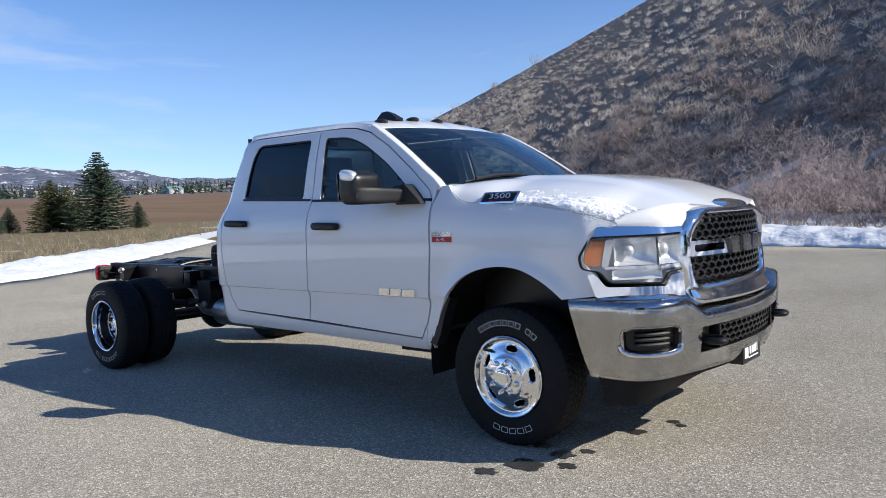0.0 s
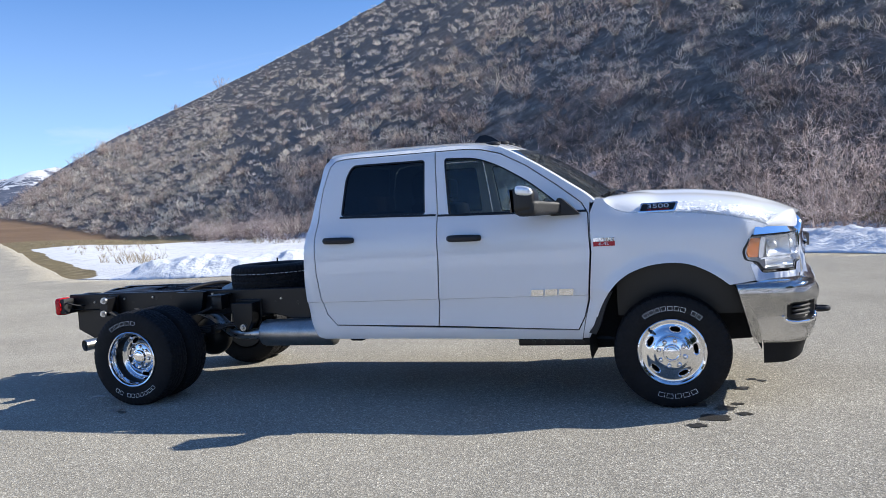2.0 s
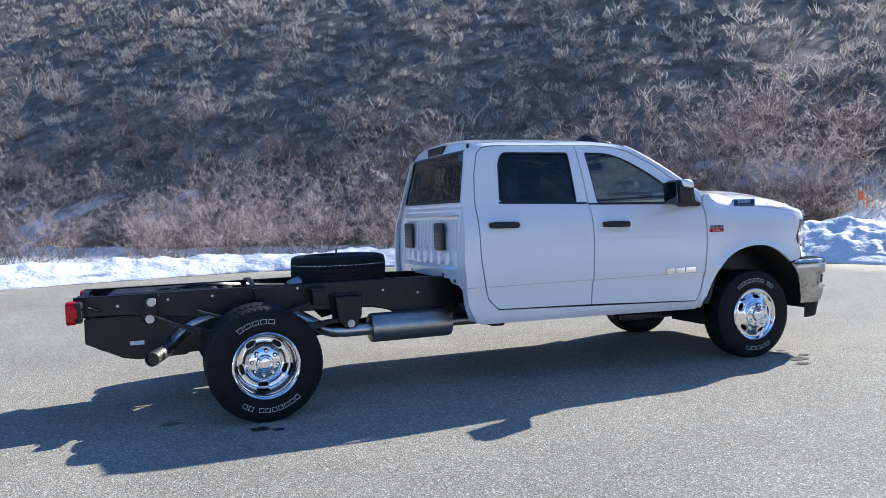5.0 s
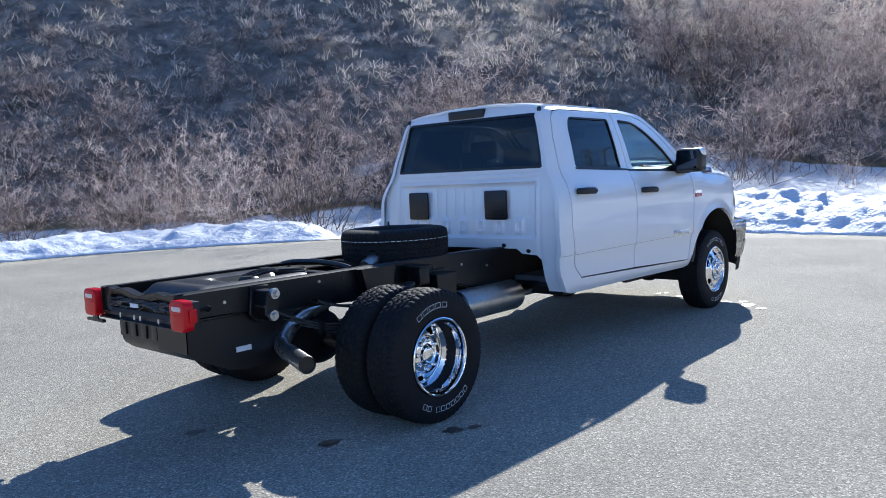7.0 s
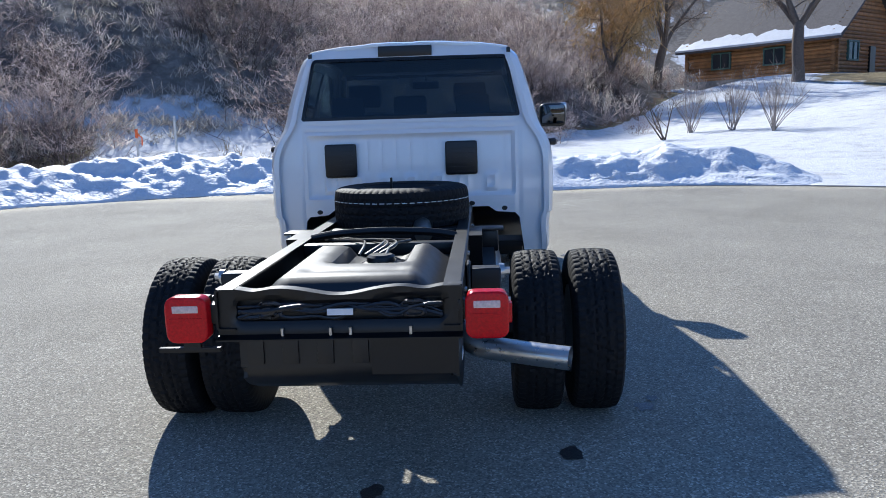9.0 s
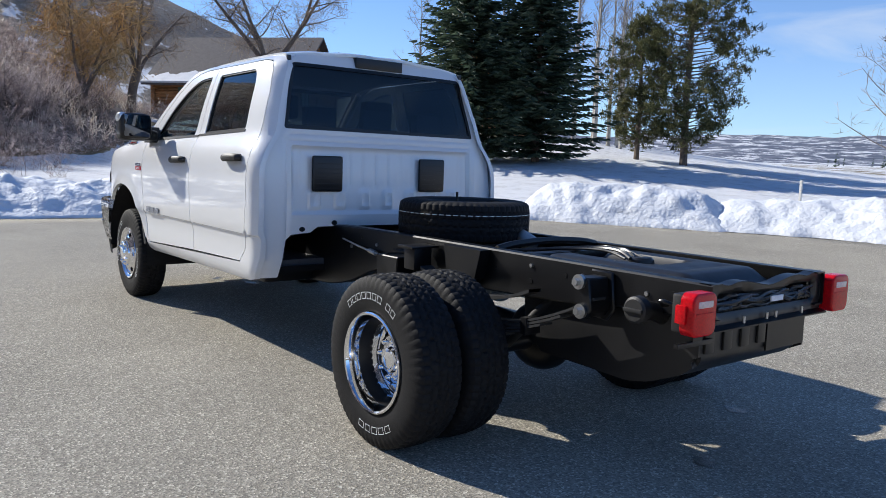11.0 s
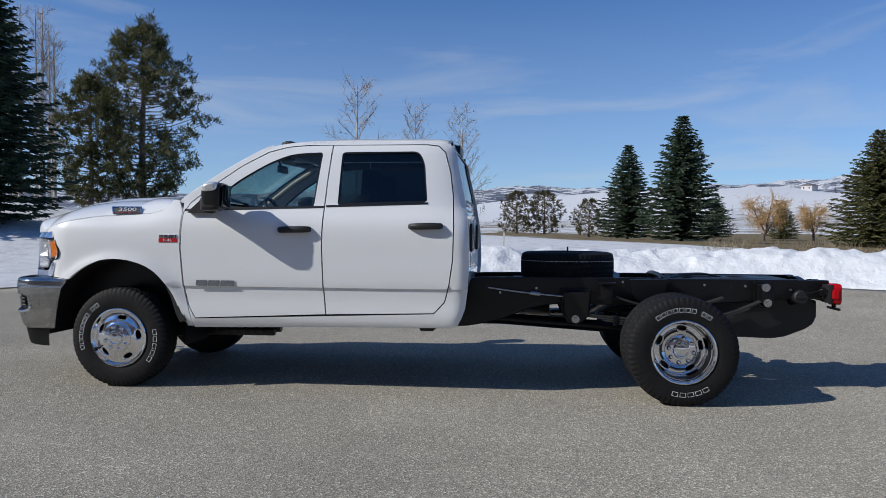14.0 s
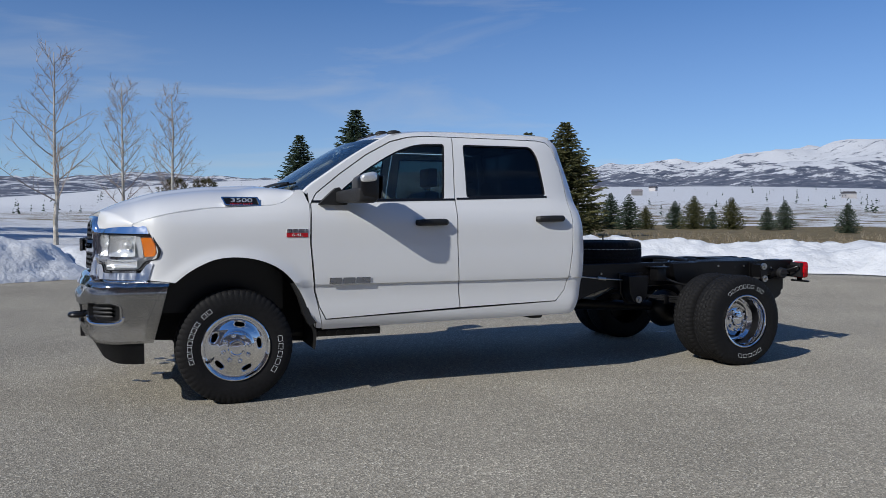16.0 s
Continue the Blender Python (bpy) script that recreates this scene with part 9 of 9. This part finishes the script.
def log_wall(house, a, b, out, height, radius, gable=0.0, name="log"):
    """Stacked round logs, each its own piece; gable: how far the wall rises to its middle."""
    m = on_wall(a, b, out)
    length = (Vector(b) - Vector(a)).length
    z, k = radius, 0
    while z < height + gable:
        over = 0.35 if z < height else 0.0
        cut = 0.0 if z < height else (z - height) / gable * length / 2
        if length - 2 * cut < 0.5:
            break
        bm = bmesh.new()
        add_tube(bm, [m @ Vector((cut - over, 0, z)), m @ Vector((length - cut + over, 0, z))], radius * (1.0 + 0.06 * (k % 2)), 8)
        part(name, bm, LOG, house)
        z += radius * 1.86
        k += 1
    return m


def wall_window(house, m, x, z, w, h, trim):
    bm = bmesh.new()
    for x0, x1, z0, z1 in ((x - w / 2 - 0.14, x + w / 2 + 0.14, z - 0.14, z), (x - w / 2 - 0.14, x + w / 2 + 0.14, z + h, z + h + 0.14), (x - w / 2 - 0.14, x - w / 2, z, z + h), (x + w / 2, x + w / 2 + 0.14, z, z + h), (x - 0.04, x + 0.04, z, z + h)):
        for v in add_box(bm, x0, x1, 0.10, 0.32, z0, z1):
            v.co = m @ v.co
    win = part("window", bm, trim, house, "painted window frame", smooth=False)
    bm = bmesh.new()
    for v in add_box(bm, x - w / 2, x + w / 2, 0.10, 0.25, z, z + h):
        v.co = m @ v.co
    part("pane", bm, HOUSE_GLASS, win, "dark pane", smooth=False)


def gable_roof(house, a, b, depth_way, depth, eave, peak, over, mat, snow=False):
    """Roof over a long wall a to b whose house reaches depth along depth_way; ridge along a to b."""
    t = (Vector(b) - Vector(a)).normalized()
    d = Vector(depth_way).normalized()
    base = Vector(a)
    length = (Vector(b) - Vector(a)).length
    slope = (peak - eave) / (depth / 2)

    def at(s, q, lift=0.0):
        drop = abs(q - depth / 2)
        return base + t * s + d * q + Vector((0, 0, peak - slope * drop + lift))
    for name, q0, q1 in (("roof_slope", -over, depth / 2), ("roof_slope", depth / 2, depth + over)):
        bm = bmesh.new()
        top = [bm.verts.new(at(s, q, 0.22)) for s, q in ((-over, q0), (length + over, q0), (length + over, q1), (-over, q1))]
        low = [bm.verts.new(at(s, q, 0.0)) for s, q in ((-over, q0), (length + over, q0), (length + over, q1), (-over, q1))]
        bm.faces.new(top)
        bm.faces.new(low[::-1])
        for k in range(4):
            bm.faces.new([low[k], low[(k + 1) % 4], top[(k + 1) % 4], top[k]])
        roof_part = part(name, bm, mat, house, "weathered shingle roof slope", smooth=False)
        if snow and q0 < 0:
            bm = bmesh.new()
            n = 46
            rng = np.random.default_rng(4)
            up = [0.75 + 0.65 * float(vnoise(np.array(k * 0.35), np.array(0.0), 3)) + 0.3 * rng.random() for k in range(n + 1)]
            lowv = [bm.verts.new(at(-over + (length + 2 * over) * k / n, -over - 0.05, 0.23)) for k in range(n + 1)]
            low2 = [bm.verts.new(at(-over + (length + 2 * over) * k / n, -over - 0.05, 0.40)) for k in range(n + 1)]
            high = [bm.verts.new(at(-over + (length + 2 * over) * k / n, -over + up[k], 0.26)) for k in range(n + 1)]
            for k in range(n):
                bm.faces.new([lowv[k], lowv[k + 1], low2[k + 1], low2[k]])
                bm.faces.new([low2[k], low2[k + 1], high[k + 1], high[k]])
            part("roof_snow", bm, SNOW, roof_part, "strip of melting snow along the eave")


# log house: long wall facing the circle, gable end to the south
A, B = Vector((72.8, -20.5, 4.9)), Vector((62.2, -29.5, 4.9))
along = (B - A).normalized()
inward = Vector((-along.y, along.x, 0))
if inward.dot(Vector((1, 0, 0))) < 0:
    inward = -inward
house = thing("log_house", "honey-coloured log house with a snow-edged shingle roof on a rise", "house")
D = 11.0
wall_m = log_wall(house, A, B, -inward, 3.5, 0.17)
gab_m = log_wall(house, B, B + inward * D, along, 3.5, 0.17, 4.4)
log_wall(house, A, A + inward * D, -along, 3.5, 0.17, 4.4)
log_wall(house, A + inward * D, B + inward * D, inward, 3.5, 0.17)
gable_roof(house, A, B, inward, D, 3.4, 7.8, 0.9, SHINGLE, True)
L = (B - A).length
for x, w in ((L * 0.26, 1.7), (L * 0.63, 1.7)):
    wall_window(house, wall_m, x, 1.15, w, 1.25, GREEN_TRIM)
wall_window(house, gab_m, 2.6, 1.15, 1.6, 1.4, GREEN_TRIM)
bm = bmesh.new()
for v in add_box(bm, 5.6, 6.6, 0.10, 0.30, 0.1, 2.3):
    v.co = gab_m @ v.co
part("door", bm, TRIM, house, "dark entrance door", smooth=False)
bm = bmesh.new()
for p, q in ((A, B), (B, B + inward * D)):
    mm = on_wall(p, q, -inward if q == B else along)
    for v in add_box(bm, -0.3, (q - p).length + 0.3, -0.3, 0.26, -2.6, 0.05):
        v.co = mm @ v.co
part("foundation", bm, STONE, house, "grey stone foundation", smooth=False)

# second log house half hidden by the spruces, with a porch on posts
A2, B2 = Vector((59.0, -40.8, 4.0)), Vector((51.4, -50.1, 4.0))
al2 = (B2 - A2).normalized()
in2 = Vector((-al2.y, al2.x, 0))
if in2.dot(Vector((1, 0, 0))) < 0:
    in2 = -in2
lodge = thing("log_lodge", "log house with an open timber porch behind spruces", "house")
log_wall(lodge, A2, B2, -in2, 3.6, 0.18, 4.4)
log_wall(lodge, A2, A2 + in2 * 9, -al2, 3.6, 0.18)
log_wall(lodge, B2, B2 + in2 * 9, al2, 3.6, 0.18)
mid2 = (A2 + B2) / 2
bm = bmesh.new()
for s in (-1, 1):
    e0 = mid2 + al2 * s * 7.4 - in2 * 2.6 + Vector((0, 0, 3.4))
    r0 = mid2 - in2 * 2.6 + Vector((0, 0, 8.1))
    q = [e0, r0, r0 + in2 * 12.2, e0 + in2 * 12.2]
    top, low = [bm.verts.new(p + Vector((0, 0, 0.25))) for p in q], [bm.verts.new(p) for p in q]
    bm.faces.new(top)
    bm.faces.new(low[::-1])
    for k in range(4):
        bm.faces.new([low[k], low[(k + 1) % 4], top[(k + 1) % 4], top[k]])
part("roof", bm, SHINGLE, lodge, "dark shingle roof", smooth=False)
for s in (-6.4, -2.3, 2.3, 6.4):
    bm = bmesh.new()
    p = mid2 + al2 * s - in2 * 2.2
    add_tube(bm, [p + Vector((0, 0, -2.5)), p + Vector((0, 0, 3.75 + (2.6 if abs(s) < 3 else 0)))], 0.17, 8)
    part("porch_post", bm, LOG, lodge, "round log porch post")

# brown house below the lane
H0 = Vector((-166.5, 121.2, 2.1))
cottage = thing("brown_house", "dark red-brown board house with a grey hipped roof", "house")
f_al = Vector((0.614, 0.789, 0)).normalized()
f_in = Vector((-0.789, 0.614, 0)).normalized()
bm = bmesh.new()
mm = Matrix(((f_al.x, f_in.x, 0, H0.x), (f_al.y, f_in.y, 0, H0.y), (0, 0, 1, H0.z), (0, 0, 0, 1)))
for v in add_box(bm, 0, 10.4, 0, 8, -2.0, 2.9):
    v.co = mm @ v.co
part("wall", bm, DARK_LOG, cottage, smooth=False)
gable_roof(cottage, H0, H0 + f_al * 10.4, f_in, 8, 2.8, 5.4, 0.6, SHINGLE)
wmat = on_wall(H0, H0 + f_al * 10.4, -f_in)
for x in (1.2, 3.6, 6.4):
    wall_window(cottage, wmat, x, 1.1, 0.7, 1.0, STICKER)
bm = bmesh.new()
for v in add_box(bm, 4.6, 5.6, 3.4, 4.4, 4.0, 6.6):
    v.co = mm @ v.co
part("chimney", bm, DARK_LOG, cottage, "brick-red chimney", smooth=False)
bm = bmesh.new()
g = [mm @ Vector(p) for p in ((4.3, -0.6, 2.6), (9.3, -0.6, 2.6), (6.8, -0.6, 4.8), (6.8, 3.6, 5.4))]
vs = [bm.verts.new(p) for p in g]
for f in ((0, 1, 2), (1, 3, 2), (0, 2, 3)):
    bm.faces.new([vs[k] for k in f])
part("cross_gable", bm, SHINGLE, cottage, "cross gable over the windows", smooth=False)


# far town: simple sheds and houses with roofs and window rows
def far_house(w, d, h, roof_mat, name="town_house"):
    t = thing(name, "distant town building with a pitched roof and pale walls", "house", group="buildings of the far town")
    bm = bmesh.new()
    add_box(bm, -w / 2, w / 2, -d / 2, d / 2, -3, h)
    part("wall", bm, PALE_WALL, t, smooth=False)
    bm = bmesh.new()
    add_prism(bm, [(-w / 2 - 0.6, h), (w / 2 + 0.6, h), (w / 2 * 0.2, h + d * 0.22), (-w / 2 * 0.2, h + d * 0.22)], -d / 2 - 0.6, d / 2 + 0.6)
    part("roof", bm, roof_mat, t, smooth=False)
    for k in range(max(2, int(w / 5))):
        bm = bmesh.new()
        x = -w / 2 + (k + 0.5) * w / max(2, int(w / 5))
        add_box(bm, x - 0.7, x + 0.7, -d / 2 - 0.1, d / 2 + 0.1, h * 0.35, h * 0.7)
        part("window", bm, HOUSE_GLASS, t, smooth=False)
    return t


protos_town = [far_house(14, 10, 5, RED_ROOF), far_house(26, 14, 5, RED_ROOF), far_house(38, 16, 5, TEAL_ROOF), far_house(20, 12, 8, RED_ROOF)]
rng = np.random.default_rng(77)
for k in range(100):
    az = math.radians(rng.uniform(141, 176) if k < 90 else rng.uniform(-140, -100))
    far = rng.uniform(930, 1400) if k < 90 else rng.uniform(900, 1300)
    x, y = far * math.cos(az), far * math.sin(az)
    m = Matrix.Translation((x, y, float(land_z(x, y)))) @ pose(0, 0, 0, 0, 0, rng.uniform(0, 180))
    src = protos_town[int(rng.integers(0, 4)) if k < 90 else 0]
    if k < 4:
        protos_town[k].matrix_basis = m
    else:
        copy_thing(src, m)
# conifers and bare trees through the town, and along the valley
heap = Heap()
for k in range(1560):
    if k < 1400:
        az, far, hgt = math.radians(rng.uniform(138, 178)), rng.uniform(880, 1480), rng.uniform(10, 20)
    else:
        az, far, hgt = math.radians(rng.uniform(-142, -64)), rng.uniform(260, 1300), rng.uniform(3, 9)
    x, y = far * math.cos(az), far * math.sin(az)
    z = float(land_z(x, y))
    if float(hill_part(np.array(x), np.array(y))) > 1:
        continue
    for b in range(18):
        a, q = rng.uniform(0, 6.3), rng.random()
        r = hgt * 0.2 * (1 - q) + 0.3
        v, f, _ = ribbon(rng, (x, y, z + hgt * q * 0.95), (math.cos(a), math.sin(a), 0.15), r, hgt * 0.13, 1, -0.3, 0.1)
        heap.add(v, f, rng.random() * 0.7)
tagged(new("far_trees", heap.mesh("far_trees", NEEDLE)), "dark conifers scattered through the far town", "trees", kind="stuff")


# ---------------------------------------------------------------- small things round the circle
def ground_spot(x, y):
    return float(ground_under(x, y))


BOX_GREEN = material("green_utility_box", (0.06, 0.10, 0.06), 0.5, vary=0.15, scale=6)
YELLOW = material("yellow_warning_label", (0.75, 0.48, 0.04), 0.5)
STAKE = material("weathered_stake", (0.62, 0.60, 0.55), 0.7, vary=0.2, scale=10)
ORANGE = material("orange_flag_tape", (0.85, 0.16, 0.04), 0.6)
WET = material("wet_asphalt_spot", (0.045, 0.043, 0.04), 0.35, vary=0.2, scale=20, bump=0.3, bump_scale=120)
box_ob = thing("utility_box", "low green utility box with a yellow label behind the snow bank", "utility box")
zb = ground_spot(3.6, -14.3)
for x0, w, h in ((3.15, 0.5, 0.62), (3.75, 0.75, 0.55)):
    bm = bmesh.new()
    add_box(bm, x0, x0 + w, -14.6, -14.0, zb - 0.1, zb + h, 0.03)
    body = part("cabinet", bm, BOX_GREEN, box_ob)
bm = bmesh.new()
add_box(bm, 3.82, 4.15, -14.002, -13.995, zb + 0.26, zb + 0.48)
part("warning_label", bm, YELLOW, box_ob, "yellow label", smooth=False)
for x, y, h, flag in ((17.6, 8.1, 1.35, False), (16.9, 8.9, 1.2, True), (5.9, -14.0, 1.0, False), (1.6, -14.2, 1.1, False)):
    st = thing("marker_stake", "thin pale marker stake" + (" tied with orange tape" if flag else " standing in the snow"), "stake", group="marker stakes")
    z = ground_spot(x, y)
    bm = bmesh.new()
    add_box(bm, x - 0.025, x + 0.025, y - 0.025, y + 0.025, z - 0.2, z + h)
    part("stake", bm, STAKE, st, smooth=False)
    if flag:
        bm = bmesh.new()
        add_box(bm, x - 0.03, x + 0.03, y - 0.03, y + 0.03, z + h - 0.35, z + h - 0.1)
        add_tube(bm, [(x, y, z + h - 0.2), (x + 0.1, y - 0.1, z + h - 0.35), (x + 0.12, y - 0.08, z + h - 0.55)], 0.02, 4)
        part("tape", bm, ORANGE, st, "orange tape")
random.seed(17)
for x, y, r in ((4.62, -1.21, 0.085), (4.52, -1.40, 0.05), (4.71, -0.96, 0.06), (4.80, -0.84, 0.035), (4.83, -1.10, 0.045), (4.86, -0.37, 0.05), (4.96, -0.07, 0.035), (5.03, -0.12, 0.03), (4.54, -0.89, 0.05), (4.56, -0.28, 0.06), (-0.08, -1.30, 0.05), (0.04, -1.36, 0.035), (-0.64, -0.87, 0.06), (-0.99, -0.04, 0.05)):
    bm = bmesh.new()
    ring = []
    for k in range(16):
        a = 2 * math.pi * k / 16
        rr = r * random.uniform(0.65, 1.2)
        ring.append(bm.verts.new((x + rr * 1.3 * math.cos(a), y + rr * math.sin(a), 0.004 + float(pave_z(np.array(x), np.array(y))))))
    bm.faces.new(ring)
    ob = part("meltwater_spot", bm, WET, None, "", smooth=False)
    tagged(ob, "small dark drip of meltwater on the asphalt", "water stain", "meltwater drips")
